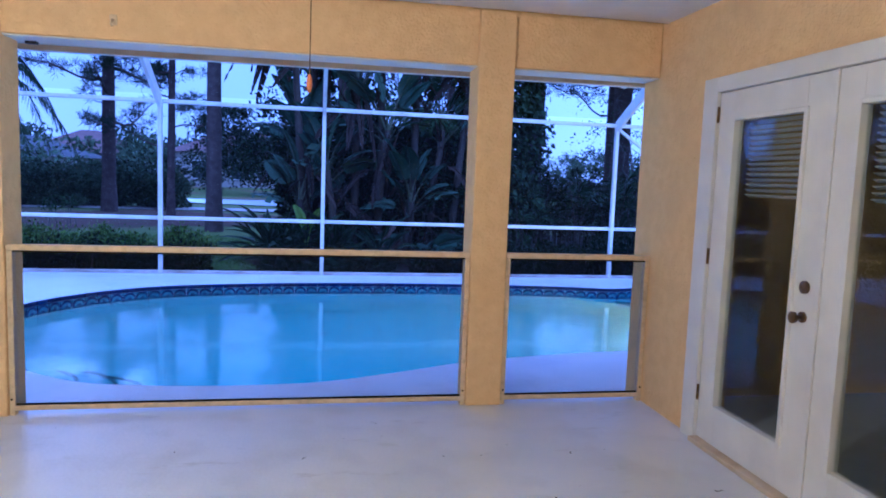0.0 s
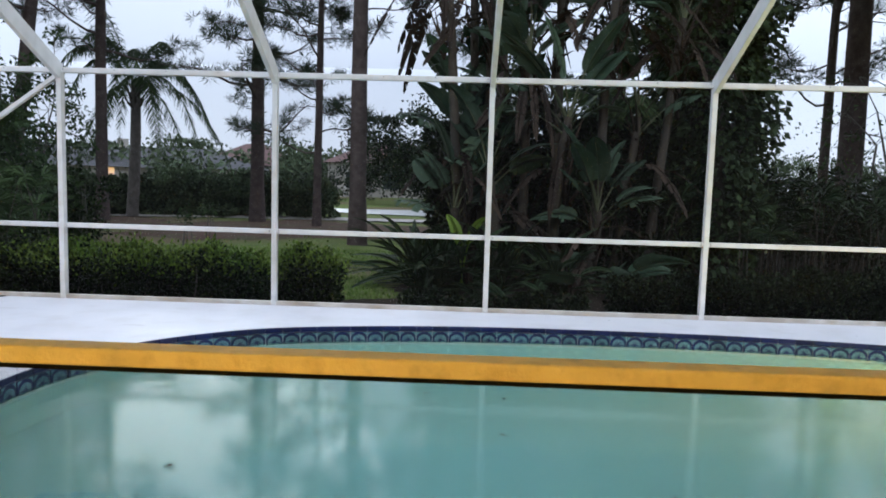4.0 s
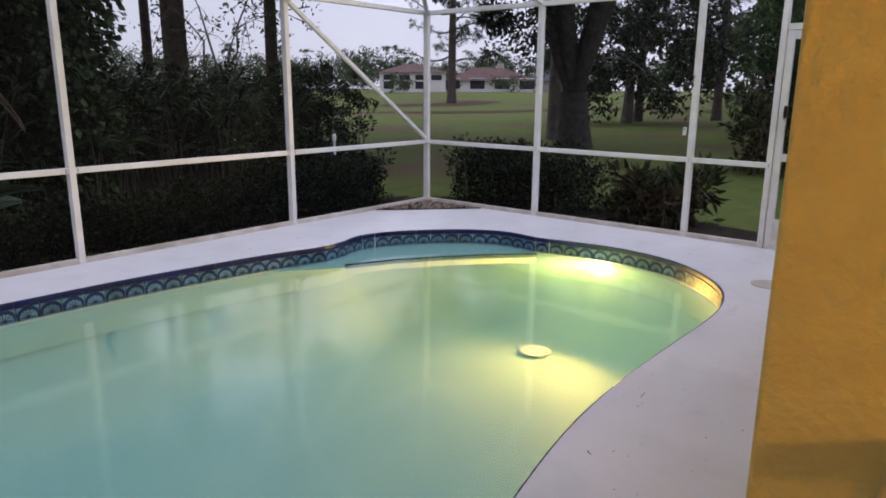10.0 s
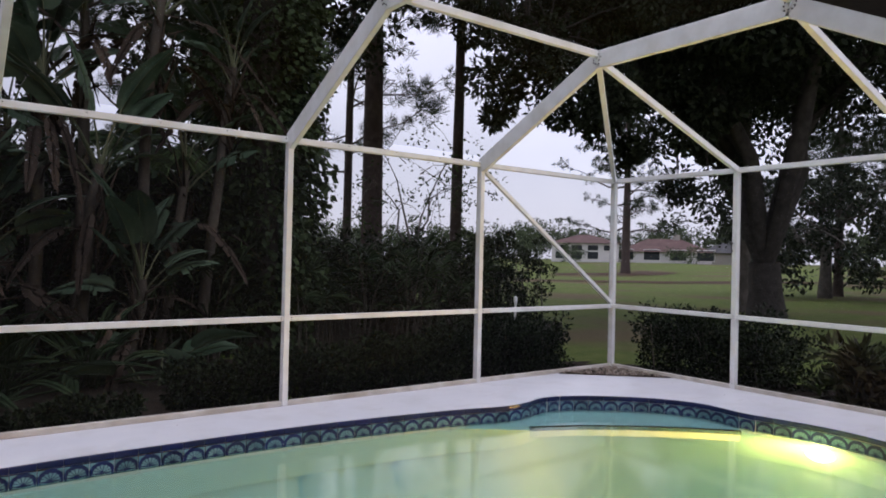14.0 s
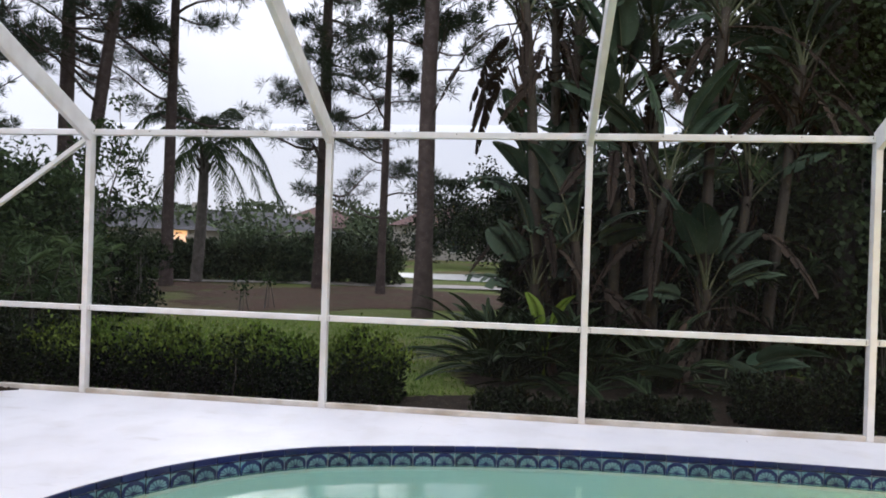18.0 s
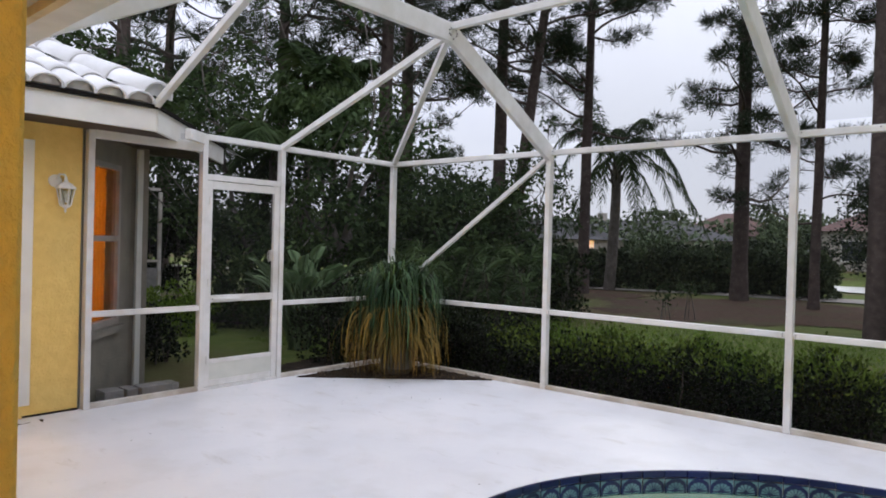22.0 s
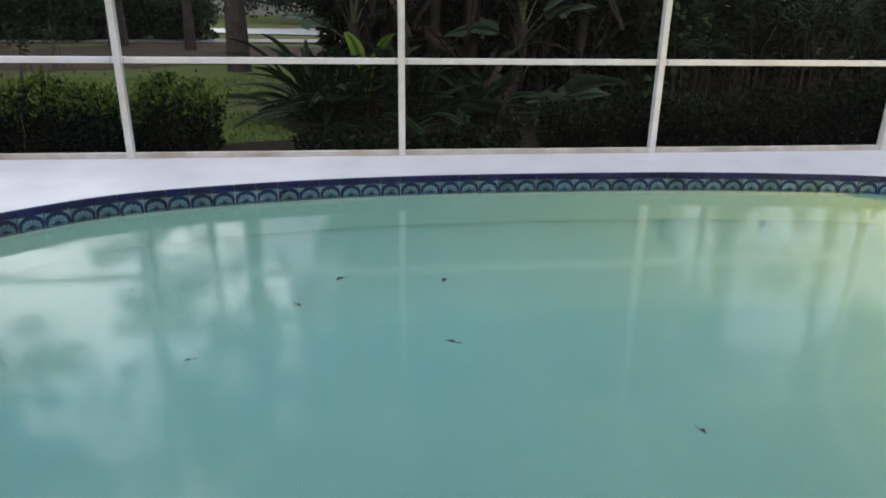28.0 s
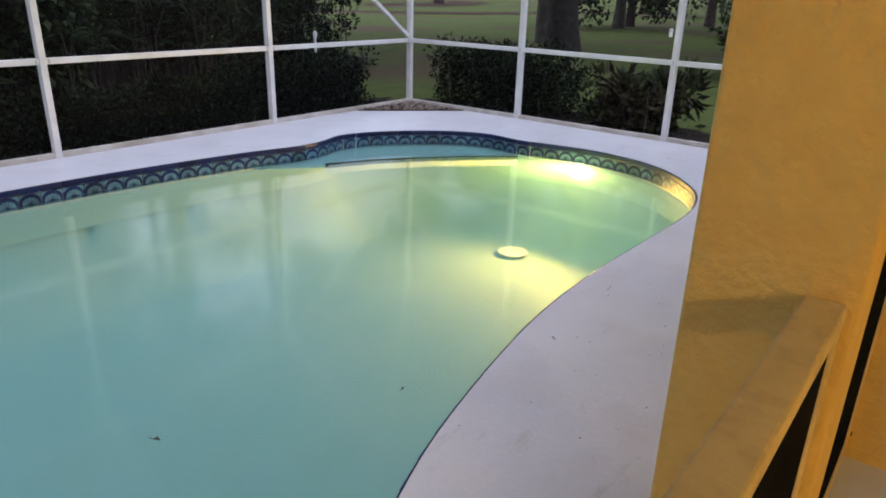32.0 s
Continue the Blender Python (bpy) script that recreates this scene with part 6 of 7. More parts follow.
# dense trees beyond the left wall
for k, (x, y, h, r, n) in enumerate(((-9.8, 9.4, 5.0, 2.0, 6000), (-13.4, 6.2, 5.6, 2.5, 9000), (-8.9, 12.2, 3.2, 1.8, 7000), (-13.2, 9.8, 6.2, 2.8, 6500), (-12.5, 3.0, 4.0, 2.4, 7000), (-11.6, 14.2, 3.6, 2.0, 7000), (-17.5, 5.0, 4.6, 3.2, 8000))):
    tree(50 + k, x, y, "dense dark broadleaf tree beside the garden", OAK_BARK, BROAD, height=h, radius=0.11, crown_r=r, crown_h=h * 0.86, count=n, leaf=(0.15, 0.075), clumps=110, base=0.22, forks=5)
tree(60, -9.4, 15.9, "slender young tree with sparse leaves", OAK_BARK, BROAD, height=4.4, radius=0.05, crown_r=1.2, crown_h=3.0, count=1800, leaf=(0.13, 0.07), clumps=30)
tree(61, 9.6, 13.5, "thin bare-branched sapling with few leaves", OAK_BARK, BROAD, height=4.6, radius=0.05, crown_r=1.9, crown_h=3.2, count=900, leaf=(0.10, 0.05), clumps=40)
feather_palm(62, -11.3, 24.2, 4.9, 22, 4.4, "queen palm with drooping feathery fronds", 0.19, droop=1.9, hang=0.8, rises=(0.15, 2.1), mat=BROAD)
feather_palm(63, -11.2, 9.6, 4.9, 12, 1.5, "tall palm among the dark trees", 0.08, mat=BROAD)
feather_palm(64, -12.0, 11.0, 5.4, 12, 1.6, "tall palm among the dark trees", 0.08, mat=BROAD)
feather_palm(65, -10.4, 8.2, 3.4, 11, 1.4, "palm among the dark trees", 0.07, mat=BROAD)

# giant bird of paradise in front of the back screen
banana_clump(71, 1.6, 10.0, [(0.95, 10.0, 5.0, -0.3, 0.15, 13, 1.4), (1.15, 10.7, 5.3, -0.1, 0.5, 8, 1.2), (3.0, 10.2, 4.9, 0.2, 0.1, 13, 1.3), (1.9, 10.3, 3.6, 0.0, 0.6, 10, 1.2), (1.25, 10.5, 4.9, 0.1, 2.8, 9, 1.15), (2.3, 9.9, 2.6, 0.2, 0.2, 9, 1.15), (1.5, 9.8, 1.8, -0.1, 2.9, 8, 1.0),
                            (1.0, 10.3, 2.4, -0.1, 0.3, 9, 1.05), (3.4, 10.5, 2.7, 0.3, 0.0, 10, 1.1), (2.4, 10.7, 4.7, 0.1, 1.0, 9, 1.15), (1.0, 9.9, 1.2, -0.1, 0.2, 7, 0.9), (2.8, 9.7, 1.3, 0.2, 0.4, 8, 0.95), (3.9, 10.4, 4.3, 0.35, 0.2, 9, 1.15), (1.6, 10.9, 2.9, 0.0, 0.4, 9, 1.1)],
             "giant white bird of paradise clump with torn grey-green leaves")
broad_leaf_plant("yellow_leaf_plant", 72, 1.05, 9.2, 2, 0.75, 0.80, 0.17, "upright yellow-green young leaf", FRESH, (0.94, 0.99))
for k, (x, y) in enumerate(((0.30, 9.3), (0.62, 9.15), (0.45, 9.55), (1.5, 9.0), (2.3, 9.15), (1.0, 9.25))):
    broad_leaf_plant("strap_leaf_plant", 75 + k, x, y, 34, 0.55, 0.85, 0.10, "low clump of arching dark strap leaves", PALMETTO, (0.1, 0.9))
broad_leaf_plant("elephant_ear_plant", 82, 2.9, 9.0, 7, 0.6, 0.7, 0.5, "broad grey-green leaves near the ground", PADDLE, (0.3, 0.8))
broad_leaf_plant("large_leaf_plant", 83, -7.7, 6.9, 46, 1.35, 0.42, 0.20, "pale green large-leaved shrub beside the lawn", PALE_LEAF, (0.62, 0.92))
part_b = feather_palm(84, 3.4, 11.4, 2.6, 12, 1.7, "short fan of dark palm fronds", 0.12)

# vine-wrapped trunk
vt = thing("vine_covered_trunk", (5.1, 11.4, GROUND - 0.05), "thick trunk wrapped in dark ivy with hanging heart leaves", "tree")
rng = np.random.default_rng(90)
part("trunk", tube([(5.1, 11.4, GROUND - 0.05), (5.12, 11.4, 3), (5.1, 11.45, 7), (5.2, 11.5, 12)], [0.36, 0.32, 0.28, 0.2], 10), OAK_DARK, vt)
n = 15000
a, h = rng.uniform(0, 6.283, n), rng.uniform(0, 9.0, n)
rad = 0.40 + 0.42 * rng.uniform(0, 1, n) ** 1.6 + 0.28 * np.sin(h * 1.9 + a) ** 2 + 0.2 * np.sin(h * 0.8 + 2 * a) ** 2
p = np.stack([5.1 + rad * np.cos(a), 11.42 + rad * np.sin(a), h + GROUND], 1)
part("ivy", leaves(p, np.stack([np.cos(a), np.sin(a), -0.9 + 0 * a], 1) + rng.normal(0, 0.35, (n, 3)), rng.uniform(0.09, 0.17, n), 0.10, rng), IVY, vt)
strands = []
hl = []
for k in range(9):
    q = np.array([5.80 + rng.uniform(-0.1, 0.3), 11.2 + rng.uniform(-0.4, 0.4), rng.uniform(2.6, 3.8)])
    ln = rng.uniform(0.5, 1.5)
    line = np.stack([q + [0, 0, 0], q + [0.06, 0, -ln / 2], q + [0.05, 0, -ln]])
    strands.append(tube(line, [0.006] * 3, 4))
    m = int(ln * 9)
    hl.append(np.stack([np.full(m, q[0]) + rng.normal(0.04, 0.06, m), np.full(m, q[1]) + rng.normal(0, 0.05, m), q[2] - np.linspace(0, ln, m)], 1))
hl = np.concatenate(hl)
part("hanging_vine", join(join(*strands), leaves(hl, np.tile([0.1, 0, -1.0], (len(hl), 1)) + rng.normal(0, 0.25, (len(hl), 3)), 0.13, 0.11, rng, wide_at=0.25)), IVY, vt, "loose strands of heart-shaped leaves")
tree(91, 5.3, 13.6, "dark tree behind the banana plants", OAK_BARK, OAKLEAF, height=9.5, radius=0.2, crown_r=1.9, crown_h=6.5, count=8000, leaf=(0.15, 0.085), clumps=80)
tree(93, 6.7, 14.0, "tall dark tree with a heavy crown behind the screen", OAK_DARK, OAKLEAF, height=14, radius=0.28, crown_r=4.4, crown_h=8.0, count=38000, leaf=(0.17, 0.10), clumps=170, base=0.4, forks=5)
tree(94, 21.8, 12.6, "tall dark tree with a high crown beside the oak", OAK_BARK, OAKLEAF, height=14.5, radius=0.2, crown_r=5.5, crown_h=7.5, count=26000, leaf=(0.17, 0.10), clumps=130, base=0.5, forks=4)
palmetto("palmetto_thicket", 95, (4.4, 11.6, 2.2, 1.6), 130, 1.2, "thicket of fan-leaved saw palmetto")
palmetto("palmetto_thicket", 96, (8.0, 12.8, 2.8, 2.2), 200, 1.45, "thicket of fan-leaved saw palmetto")
palmetto("palmetto_thicket", 97, (11.4, 15.5, 2.6, 2.4), 140, 1.5, "thicket of fan-leaved saw palmetto")
palmetto("palmetto_thicket", 98, (-7.4, 10.2, 1.7, 1.8), 130, 1.25, "thicket of young palms beside the lawn", BROAD)
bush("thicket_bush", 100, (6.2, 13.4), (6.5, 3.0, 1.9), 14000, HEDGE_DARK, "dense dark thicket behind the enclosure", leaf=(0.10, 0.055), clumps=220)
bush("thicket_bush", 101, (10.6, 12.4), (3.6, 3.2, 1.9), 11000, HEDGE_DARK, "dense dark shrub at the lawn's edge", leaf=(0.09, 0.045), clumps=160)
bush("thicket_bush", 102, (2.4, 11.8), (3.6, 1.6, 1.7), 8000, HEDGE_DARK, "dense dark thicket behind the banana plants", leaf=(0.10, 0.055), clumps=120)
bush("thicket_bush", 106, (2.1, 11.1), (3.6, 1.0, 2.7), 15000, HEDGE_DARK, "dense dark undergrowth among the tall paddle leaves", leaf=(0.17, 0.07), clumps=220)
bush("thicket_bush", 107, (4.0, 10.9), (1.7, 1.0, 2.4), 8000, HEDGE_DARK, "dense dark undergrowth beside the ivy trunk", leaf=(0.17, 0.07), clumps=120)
bush("thicket_bush", 103, (-9.9, 9.0), (2.0, 4.4, 1.7), 11000, BROAD, "dense green shrubs beyond the wing", leaf=(0.10, 0.05), clumps=160)
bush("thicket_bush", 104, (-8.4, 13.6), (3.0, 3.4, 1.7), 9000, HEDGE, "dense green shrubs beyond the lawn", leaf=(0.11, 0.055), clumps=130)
bush("thicket_bush", 105, (-11.6, 17.0), (3.6, 2.6, 1.6), 7000, BROAD, "green shrubs under the pines", leaf=(0.12, 0.06), clumps=110)

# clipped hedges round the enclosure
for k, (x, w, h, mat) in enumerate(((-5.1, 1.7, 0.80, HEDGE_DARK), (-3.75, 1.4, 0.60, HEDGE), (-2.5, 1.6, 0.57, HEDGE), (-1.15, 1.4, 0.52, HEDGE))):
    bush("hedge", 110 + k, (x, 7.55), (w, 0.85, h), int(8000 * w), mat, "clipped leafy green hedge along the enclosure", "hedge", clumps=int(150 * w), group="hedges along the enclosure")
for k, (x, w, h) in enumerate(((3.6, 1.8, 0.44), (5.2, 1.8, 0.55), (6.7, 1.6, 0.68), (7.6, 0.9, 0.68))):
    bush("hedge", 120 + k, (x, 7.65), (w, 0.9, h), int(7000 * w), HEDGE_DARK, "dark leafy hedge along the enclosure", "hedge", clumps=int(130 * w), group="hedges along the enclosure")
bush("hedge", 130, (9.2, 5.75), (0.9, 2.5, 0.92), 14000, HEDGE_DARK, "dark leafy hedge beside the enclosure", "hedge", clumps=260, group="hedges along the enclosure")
bush("croton_bush", 131, (9.25, 3.80), (0.8, 1.2, 0.72), 1300, CROTON, "dark glossy croton bush beside the enclosure", leaf=(0.20, 0.06), clumps=60)
bush("croton_bush", 132, (16.1, 3.7), (2.4, 2.8, 1.7), 3600, CROTON, "tall croton with green and red leaves", leaf=(0.22, 0.06), clumps=90)
bush("thicket_bush", 133, (23.5, 4.6), (4.5, 4.4, 3.0), 11000, BROAD, "dense green shrub on the far lawn", leaf=(0.14, 0.08), clumps=150)
bush("hedge", 134, (-6.5, 6.9), (1.0, 1.6, 0.85), 6500, HEDGE_DARK, "dark leafy hedge outside the screen corner", "hedge", clumps=110, group="hedges along the enclosure")
bush("hedge", 136, (-8.4, 4.62), (1.6, 1.3, 0.70), 8000, HEDGE_DARK, "dark clipped hedge beside the house corner", "hedge", clumps=130)
bush("thicket_bush", 138, (-15.2, 8.4), (3.4, 4.6, 2.7), 12000, HEDGE_DARK, "dense dark shrubs beyond the bright hedge", leaf=(0.13, 0.06), clumps=170)
fs = thing("far_screen_panel", (-12.25, 6.55, GROUND), "weathered white screen frame standing beyond the hedge", "screen panel")
fa, fb = Vector((-12.28, 6.42, GROUND)), Vector((-12.05, 6.98, GROUND))
for q in (fa, fb):
    part("post", bar(q, q + Vector((0, 0, 2.45)), 0.06, 0.06, 0.004, up=(1, 0, 0)), DIRTY_WHITE, fs)
for z in (0.06, 1.05, 2.40):
    part("rail", bar(fa + Vector((0, 0, z + 0.1)), fb + Vector((0, 0, z + 0.1)), 0.05, 0.05, 0.004), DIRTY_WHITE, fs)
part("kick_panel", bar(fa + Vector((0, 0, 0.60)), fb + Vector((0, 0, 0.60)), 0.012, 0.84, 0), GREYBLOCK, fs, "grey lower panel")
part("screen", quad(fa + Vector((0, 0, 1.15)), fb + Vector((0, 0, 1.15)), fb + Vector((0, 0, 2.5)), fa + Vector((0, 0, 2.5))), SCREEN, fs)
bush("hedge", 135, (-10.5, 6.2), (1.4, 1.6, 0.78), 6000, FRESH, "low bright green hedge beside the house", "hedge", clumps=80)

bush("ground_cover", 137, (1.35, 7.12), (2.3, 0.55, 0.26), 5000, HEDGE_DARK, "low dark leafy ground cover along the deck", "bush", clumps=170)

# ponytail palm in the corner
pp = thing("ponytail_palm", (-4.95, 6.10, 0.01), "ponytail palm with long drooping strap leaves, yellowed below", "plant")
rng = np.random.default_rng(140)
part("trunk", lathe([(0.15, 0), (0.19, 0.07), (0.15, 0.25), (0.08, 0.55), (0.06, 0.98)], (-4.95, 6.10, 0.01), 14), OAK_BARK, pp)


def straps(count, top, spread, drop0, drop1, width, lift, at=(0.0, 0.0)):
    a = rng.uniform(0, 2 * np.pi, count)
    h = np.stack([np.cos(a), np.sin(a), 0 * a], 1)
    r = spread * rng.uniform(0.25, 1.0, count) ** 0.7 * (1 + 0.16 * np.sin(2 * a + 0.6 + 9 * at[0]) + 0.12 * np.sin(5 * a + 1.9) + 0.10 * np.sin(11 * a))
    s = np.linspace(0, 1, 9)
    rise = lift * rng.uniform(0.2, 1.2, count)
    drop = rng.uniform(drop0, drop1, count)
    bend = rng.uniform(1.7, 3.1, count)
    z = top + rise[:, None] * np.sin(np.minimum(s * 2.4, np.pi))[None] * 0.8 - drop[:, None] * s[None] ** bend[:, None]
    out = r[:, None] * (1 - (1 - s[None]) ** 2.4)
    pth = np.array([-4.95 + at[0], 6.10 + at[1], 0.0]) + h[:, None] * out[..., None]
    pth[..., 2] = np.maximum(z, 0.02 + 0.02 * rng.uniform(0, 1, (count, 1)))
    sway = rng.normal(0, 0.05, (count, 1, 2))
    pth[..., :2] += sway * (s ** 1.5)[None, :, None]
    return ribbon(pth, width * np.array([1, 1, 1, 0.95, 0.9, 0.8, 0.65, 0.45, 0.1]))


for hx, hy, hz, n in ((0.0, 0.0, 1.06, 190), (0.17, 0.08, 0.96, 130), (-0.18, 0.05, 0.93, 130), (0.06, -0.19, 0.95, 130), (-0.08, 0.16, 0.98, 90)):
    part("leaf_tuft", straps(n, hz, 0.46, 0.30, 0.92, 0.017, 0.36, (hx, hy)), PONYTAIL, pp)
    part("upright_leaf", straps(34, hz, 0.34, -0.22, 0.34, 0.014, 0.34, (hx, hy)), PONYTAIL_NEW, pp, "paler young leaves standing up")
    part("dry_leaf", straps(60, hz - 0.22, 0.50, 0.50, 0.84, 0.015, 0.16, (hx, hy)), STRAWLEAF, pp, "yellowed old leaves hanging low")
part("dry_skirt", straps(150, 0.50, 0.60, 0.40, 0.52, 0.015, 0.08), STRAWLEAF, pp, "yellow leaf tips spread over the bed")
part("dry_skirt", straps(110, 0.36, 0.50, 0.30, 0.37, 0.014, 0.05), DEAD_STRAP, pp, "brown dead leaves at the foot")

# far hedgerow, woods and houses
for k, (x, y, w) in enumerate(((-14.5, 25.6, 4.6), (-10.4, 26.2, 4.6), (-6.6, 27.0, 4.2))):
    bush("far_hedge", 150 + k, (x, y), (w + 0.6, 2.0, 1.5), 20000, FARGREEN, "tall dark hedge row beyond the path", "hedge", leaf=(0.17, 0.10), clumps=420, group="far hedge row", wood=False)


def woods(name, seed, spots, label, mat=FARGREEN, leaf=0.6):
    rng = np.random.default_rng(seed)
    pts, lens = [], []
    for x, y, r, h, n in spots:
        z = float(ground_height(x, y))
        c = rng.normal(0, 1, (26, 3)) * [r * 0.5, r * 0.5, h * 0.2] + [0, 0, h * 0.55]
        who = rng.integers(0, 26, n)
        p = c[who] + unit(rng.normal(size=(n, 3))) * (rng.uniform(0.1, 1, n) * r * 0.32)[:, None]
        p[:, 2] = np.clip(p[:, 2], 0, h)
        pts.append(p + [x, y, z])
        lens.append(np.full(n, leaf * (0.5 + r / 8)))
    p, ln = np.concatenate(pts), np.concatenate(lens)
    ob = part(name, leaves(p, rng.normal(size=(len(p), 3)), ln * rng.uniform(0.6, 1.2, len(p)), ln * 0.55, rng), mat, kind="stuff")
    return tagged(ob, label, "woods")


rng = np.random.default_rng(160)
ring = []
for k in range(64):
    a = radians(20 + k * 2.4)
    d = rng.uniform(120, 150) if a < radians(75) else rng.uniform(62, 90)
    ring.append((math.cos(a) * d, math.sin(a) * d, rng.uniform(4, 7), rng.uniform(5.5, 8.5) if a < radians(75) else rng.uniform(3.6, 5.6), 2200))
woods("far_woods", 161, ring, "distant tree line across the golf course", leaf=0.42)
ring = []
for k in range(40):
    a = radians(-70 + k * 2.3)
    d = rng.uniform(46, 80)
    ring.append((math.cos(a) * d, math.sin(a) * d, rng.uniform(4, 6), rng.uniform(6, 9), 1100))
woods("far_woods", 162, ring, "distant trees beyond the lawn")
ring = []
for k in range(30):
    a = radians(150 + k * 4)
    d = rng.uniform(22, 34)
    ring.append((math.cos(a) * d, math.sin(a) * d, rng.uniform(3, 5), rng.uniform(7, 11), 500))
woods("far_woods", 163, ring, "dark woods beyond the garden", HEDGE_DARK, 0.35)
woods("far_woods", 164, [(-4.5, 52, 4, 6.5, 7000), (1, 50, 5, 8, 7000), (6, 47, 5, 9, 5000), (11, 44, 5, 9, 3000), (-20, 52, 4, 1.8, 1500), (-27, 46, 4, 1.8, 1500), (-13.5, 54, 4, 2.2, 2000), (-7.5, 58, 4, 4, 2500), (-14.5, 50, 3, 2.0, 1500)], "trees round the pond", HEDGE_DARK, 0.3)


def house(x, y, turn, w, d, wall_h, roof_h, roof_mat, label, windows=(), chimney=None, lit=(), wall_mat=FARWALL):
    """A far bungalow: walls, hipped roof with overhang, windows, sometimes a chimney."""
    z = float(ground_height(x, y)) - 0.1
    m = pose(x, y, z, 0, 0, turn)
    t = thing("house", (x, y, z), label, "house")

    def put(name, bm, mat, label="", under=None):
        bm.transform(m)
        return part(name, bm, mat, under or t, label)

    put("wall", box((-w / 2, -d / 2, 0), (w / 2, d / 2, wall_h)), wall_mat)
    bm = bmesh.new()
    o, r = 0.5, max(0.0, w / 2 - d / 2)
    low = [bm.verts.new(p) for p in ((-w / 2 - o, -d / 2 - o, wall_h), (w / 2 + o, -d / 2 - o, wall_h), (w / 2 + o, d / 2 + o, wall_h), (-w / 2 - o, d / 2 + o, wall_h))]
    a, b = bm.verts.new((-r, 0, wall_h + roof_h)), bm.verts.new((r + 0.01, 0, wall_h + roof_h))
    for f in ((low[0], low[1], b, a), (low[1], low[2], b), (low[2], low[3], a, b), (low[3], low[0], a), tuple(low[::-1])):
        bm.faces.new(f)
    roof = put("roof", bm, roof_mat)
    for k, (wx, wz, ww, wh) in enumerate(windows):
        win = put("window", box((wx - ww / 2 - 0.08, -d / 2 - 0.05, wz - 0.08), (wx + ww / 2 + 0.08, -d / 2 + 0.05, wz + wh + 0.08)), WHITE_PAINT)
        put("pane", box((wx - ww / 2, -d / 2 - 0.07, wz), (wx + ww / 2, -d / 2 - 0.052, wz + wh)), LIT if k in lit else WINDOW, under=win)
    if chimney:
        put("chimney", box((chimney - 0.5, -0.4, wall_h + 0.3), (chimney + 0.5, 0.4, wall_h + roof_h + 0.7)), FARWALL, under=roof)
    return t


house(-33.5, 55.0, 32, 14, 9, 2.2, 1.7, GREYROOF, "pale house with a grey roof beyond the hedge", [(-3, 0.9, 1.4, 1.1), (0.2, 0.9, 1.4, 1.1), (4.0, 0.8, 1.0, 1.3)], lit=(2,))
house(-30.0, 67.0, 24, 20, 10, 2.2, 2.0, GREYROOF, "grey-roofed house with a chimney beyond the hedge", [(-4, 0.9, 1.6, 1.2), (0, 0.9, 1.6, 1.2), (4, 0.9, 1.6, 1.2)], chimney=-3.0)
house(-24.0, 80, 15, 12, 10, 2.6, 2.6, FARROOF, "brown-roofed house beyond the hedge", [(-2, 1.0, 1.4, 1.2), (2, 1.0, 1.4, 1.2)])
house(-6.5, 68, 6, 12, 8, 3.2, 2.2, FARROOF, "pale house across the pond", [(-3.5, 0.8, 1.6, 1.6), (0, 0.8, 1.6, 1.6), (3.5, 0.8, 1.6, 1.6)])
house(83.5, 74.0, -48, 10, 8, 2.9, 1.4, FARROOF, "two-storey house with a terracotta roof across the fairway", [(-3.6, 0.5, 1.6, 1.1), (-1.2, 0.5, 1.6, 1.1), (1.2, 0.5, 1.6, 1.1), (-3.6, 1.8, 1.6, 0.8), (-1.2, 1.8, 1.6, 0.8), (1.2, 1.8, 1.6, 0.8), (3.6, 1.8, 1.6, 0.8)], wall_mat=PALE_WALL)
house(97.0, 69.0, -52, 14, 9, 1.9, 2.2, FARROOF, "long house with a terracotta roof across the fairway", [(-6, 0.6, 2.4, 1.6), (-2, 0.6, 2.4, 1.6), (2, 0.6, 2.4, 1.6), (6, 0.6, 2.4, 1.6)], chimney=2, wall_mat=PALE_WALL)
house(104.0, 60.0, -55, 12, 9, 1.9, 2.0, GREYROOF, "house with a grey roof across the fairway", [(-5, 0.6, 2.4, 1.6), (0, 0.6, 2.4, 1.6), (5, 0.6, 2.4, 1.6)])

woods("far_woods", 165, [(75, 69, 2.4, 2.6, 700), (88, 72, 3, 2.2, 700), (92, 62, 3, 2.4, 700), (70, 73, 3, 4.5, 900), (99, 55, 3.5, 3.0, 800), (80, 84, 4, 7, 1200), (100, 72, 4, 6, 1200)], "garden trees round the far houses", FARGREEN, 0.4)

# grass blades on the near lawn
rng = np.random.default_rng(170)
n = 60000
gx, gy = rng.uniform(-9, 12, n), 6.9 + 7.5 * rng.uniform(0, 1, n) ** 1.3
clear = ((gx - 2.35) / 2.5) ** 2 + ((gy - 9.35) / 1.75) ** 2 > 1
clear &= (gx < 4.5) & ((((gx - 1.3) / 2.1) ** 2 + ((gy - 7.35) / 0.72) ** 2) > 1)
gx, gy = gx[clear], gy[clear]
n = len(gx)
gp = np.stack([gx, gy, np.array([GROUND] * n)], 1)
ob = part("grass", leaves(gp, np.tile(UP, (n, 1)) + rng.normal(0, 0.5, (n, 3)), rng.uniform(0.03, 0.09, n), 0.012, rng, 0.05), GRASS, kind="stuff")
tagged(ob, "short lawn grass outside the enclosure", "grass")

lay_tiles()

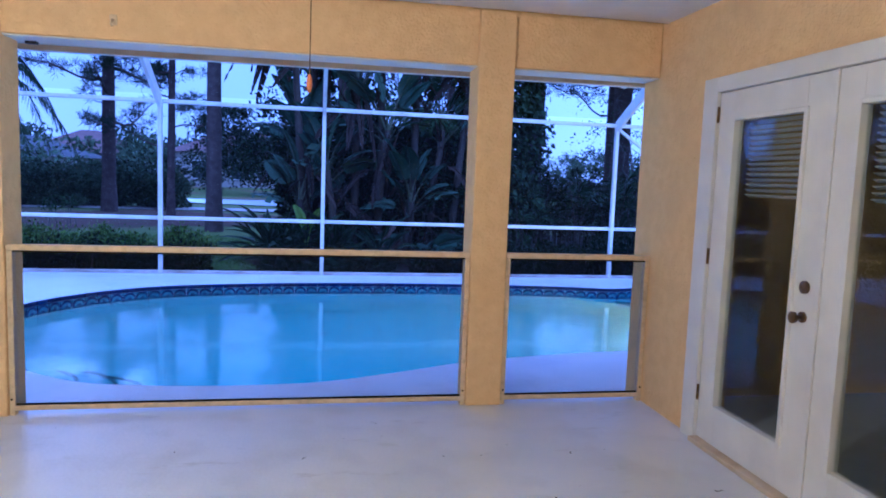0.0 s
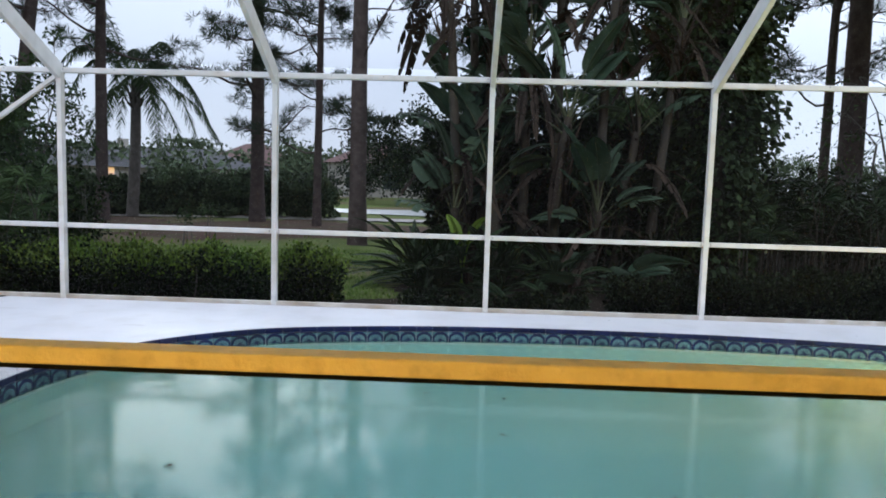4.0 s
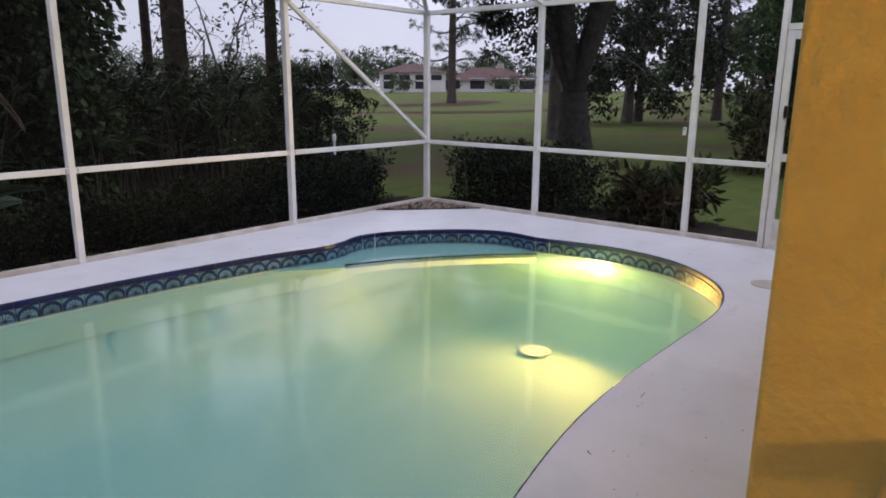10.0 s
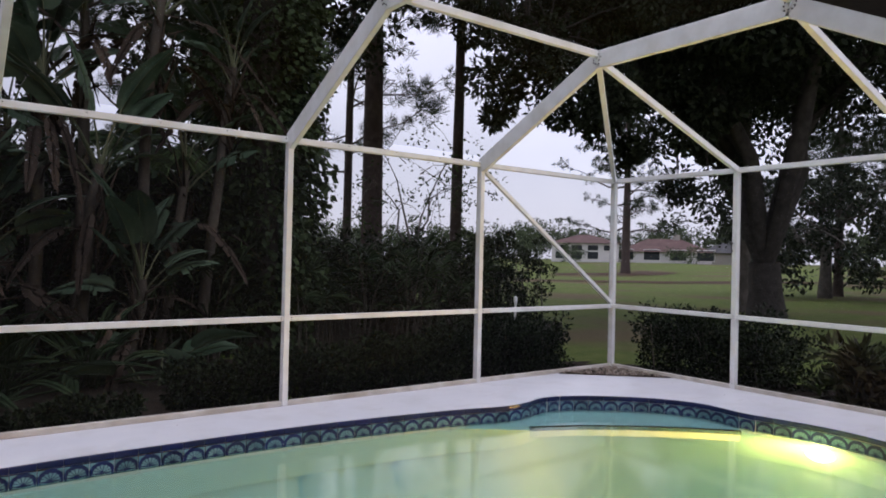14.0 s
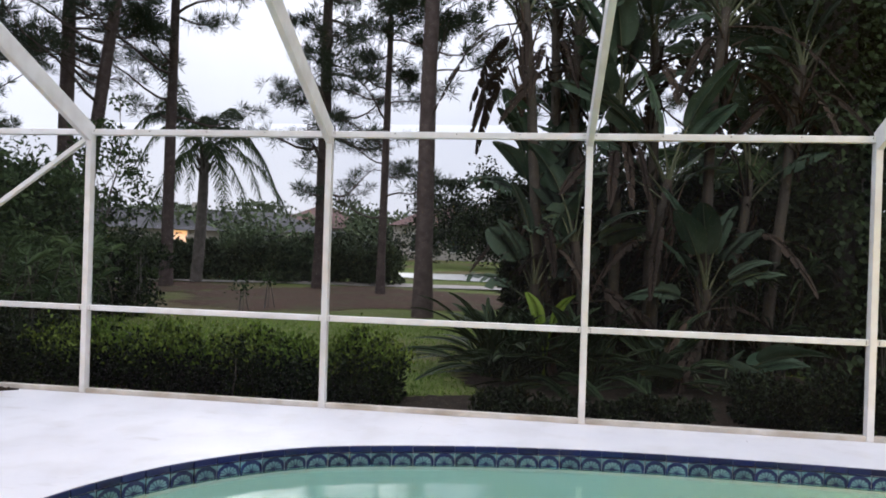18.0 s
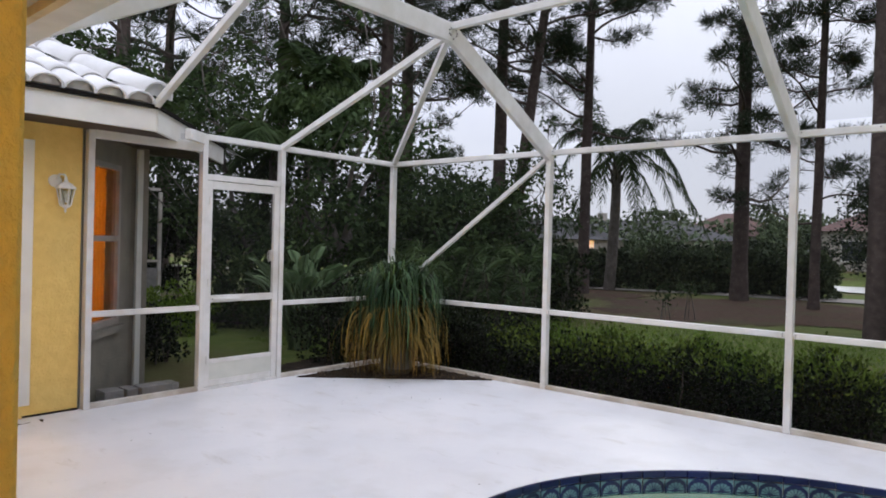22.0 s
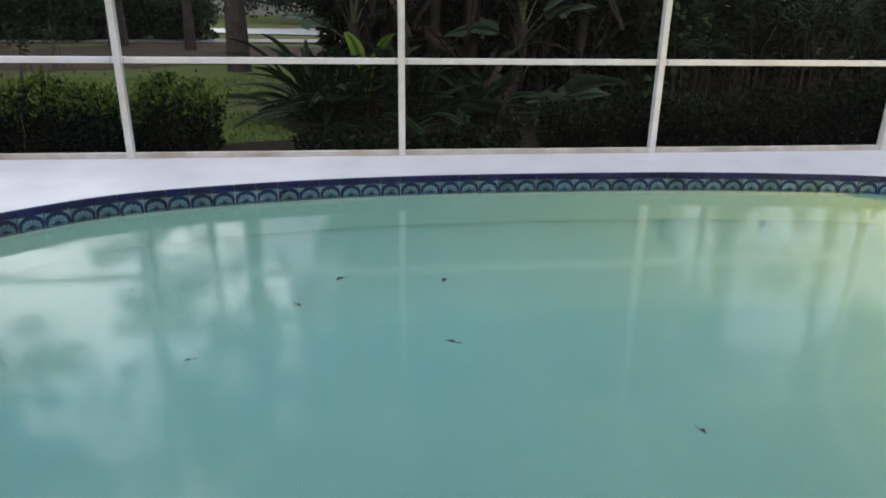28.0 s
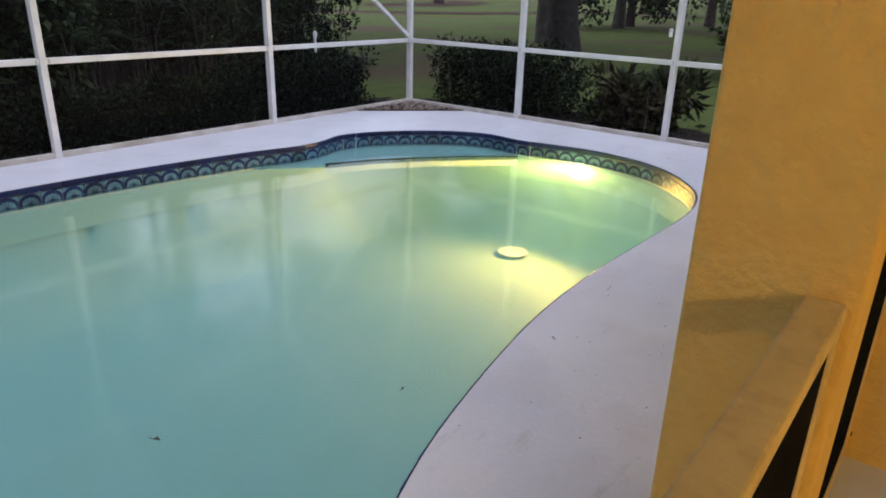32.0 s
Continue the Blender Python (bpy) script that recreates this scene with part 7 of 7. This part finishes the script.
# fallen leaves: a few float on the water, a few lie on the deck and the lanai floor
rng = np.random.default_rng(180)
FALLEN = [
    (0.79, 4.15, -0.143, 0.085, "dark dead leaf floating on the pool"),
    (1.31, 4.05, -0.143, 0.075, "dark dead leaf floating on the pool"),
    (0.55, 3.83, -0.143, 0.075, "dark dead leaf floating on the pool"),
    (1.29, 3.35, -0.143, 0.08, "dark dead leaf floating on the pool"),
    (1.4, 3.1, -0.143, 0.11, "thin dark twig floating on the pool"),
    (0.18, 3.3, -0.143, 0.055, "dark dead leaf floating on the pool"),
    (2.05, 2.63, -0.143, 0.05, "dark dead leaf floating on the pool"),
    (2.89, 2.15, -0.143, 0.04, "dark dead leaf floating on the pool"),
    (-0.48, 2.72, -0.143, 0.07, "dark dead leaf floating on the pool"),
    (-0.75, 2.39, -0.143, 0.15, "thin dark twig floating on the pool"),
    (1.13, -0.18, 0.000, 0.030, "small dry leaf lying on the painted floor"),
    (2.29, -0.77, 0.000, 0.040, "small dry leaf lying on the painted floor"),
    (3.12, -0.77, 0.000, 0.050, "small dry leaf lying on the painted floor"),
    (2.56, -0.25, 0.000, 0.030, "small dry leaf lying on the painted floor"),
    (1.53, 0.30, 0.000, 0.050, "small dry leaf lying on the painted floor"),
    (3.47, 1.76, 0.000, 0.035, "small dry leaf lying on the painted floor"),
    (4.16, 1.82, 0.000, 0.050, "small dry leaf lying on the painted floor"),
    (-5.42, 2.62, 0.000, 0.130, "curled brown leaf by the house wall"),
    (-5.45, 2.50, 0.000, 0.130, "curled brown leaf by the house wall"),
]
for k, (x, y, z, size, label) in enumerate(FALLEN):
    a = rng.uniform(0, 6.283)
    d = np.array([[math.cos(a), math.sin(a), 0.05]])
    wet = z < -0.1
    size = size * (0.74 if wet else 0.85)
    lf = leaves(np.array([[x, y, z + 0.004]]), d, size, size * (0.10 if "twig" in label else 0.55 if wet else 0.34), rng, 0.0)
    v = lf[0].copy()
    v[:, 2] = z + 0.003 + (0.010 if wet else 0.009) * (np.arange(4) % 2)
    stem = tube(np.array([[x, y, z + 0.006], [x - d[0, 0] * size * 0.4, y - d[0, 1] * size * 0.4, z + 0.01]]), [0.002, 0.0015], 4)
    lt = thing("fallen_leaf", (x, y, z), label, "leaf", "fallen leaves")
    part("blade", (v, lf[1]), FLOATING if wet else DEAD, lt)
    part("stem", stem, FLOATING if wet else DEAD, lt)

# small things outside and on the posts
mk = thing("garden_light", (8.77, 9.2, GROUND), "small white garden light on a post behind the hedge", "garden light")
part("post", lathe([(0.02, 0), (0.02, 0.80)], (8.77, 9.2, GROUND), 10), WHITE, mk)
part("cap", lathe([(0.035, 0), (0.035, 0.07), (0.02, 0.10)], (8.77, 9.2, GROUND + 0.80), 12), WHITE, mk)
sn = thing("post_bracket", (8.07, 3.14, 1.04), "small white plastic bracket screwed to the enclosure post", "bracket")
part("body", box((8.045, 3.125, 1.05), (8.083, 3.155, 1.13), 0.006), WHITE, sn)
part("screw", lathe([(0.006, 0), (0.006, 0.004)], (8.043, 3.14, 1.11), 8, turn=Euler((0, radians(-90), 0)).to_matrix().to_4x4()), DARK, sn)
for hx, hy in ((8.10, 4.93), (8.08, 3.09)):
    hk = thing("wall_hook", (hx, hy, 1.53), "dark metal hook on the enclosure post", "hook", "hooks on the enclosure posts")
    part("shank", tube([(hx, hy, 1.63), (hx - 0.03, hy, 1.62), (hx - 0.04, hy, 1.56), (hx - 0.025, hy, 1.53), (hx - 0.01, hy, 1.545)], [0.006] * 5, 6), DARK, hk)
for x, y, h in ((-5.14, 14.24, 0.55), (-5.40, 16.30, 0.6)):
    sp = thing("staked_sapling", (x, y, GROUND), "young sapling held by thin dark stakes on the lawn", "sapling", "saplings on the lawn")
    for a in (0.3, 2.4, 4.5):
        part("stake", tube([(x + 0.16 * math.cos(a), y + 0.16 * math.sin(a), float(ground_height(x, y)) - 0.02), (x + 0.05 * math.cos(a), y + 0.05 * math.sin(a), GROUND + h)], [0.012, 0.010], 5), OAK_BARK, sp)
    part("stem", tube([(x, y, float(ground_height(x, y)) - 0.02), (x + 0.02, y, GROUND + h * 0.6), (x, y, GROUND + h + 0.25)], [0.012, 0.009, 0.005], 5), OAK_BARK, sp)
    rng = np.random.default_rng(int(y * 10))
    q = np.array([x, y, GROUND + h + 0.1]) + rng.normal(0, 0.11, (60, 3))
    part("leaves", leaves(q, rng.normal(size=(60, 3)) + UP * 0.4, 0.10, 0.05, rng), BROAD, sp)

# fine litter on the deck: grit, seed husks and leaf crumbs
rng = np.random.default_rng(190)
n = 420
fx = np.concatenate([rng.uniform(-5.3, 7.8, 180), rng.normal(3.6, 0.5, 30), rng.uniform(-3.0, 3.0, 90), rng.normal(-4.6, 0.5, 60)])
fy = np.concatenate([rng.uniform(1.0, 6.4, 180), rng.normal(1.45, 0.22, 30), rng.uniform(-3.0, 0.4, 90), rng.normal(5.3, 0.3, 60)])
dry = ~inside(np.stack([fx, fy], 1), RIM_FINE) & (fy < 6.5) & (fx > -5.5)
fx, fy = fx[dry], fy[dry]
n = len(fx)
turn = rng.uniform(0, 6.283, n)
fd_ = np.stack([np.cos(turn), np.sin(turn), np.zeros(n)], 1)
v, f = leaves(np.stack([fx, fy, np.full(n, 0.003)], 1), fd_, rng.uniform(0.006, 0.022, n), rng.uniform(0.003, 0.009, n), rng, 0.0)
v[:, 2] = 0.003 + 0.0025 * (np.arange(len(v)) % 2)
tagged(part("litter", (v, f), DEAD, kind="stuff"), "fine leaf crumbs and grit scattered on the deck", "litter")
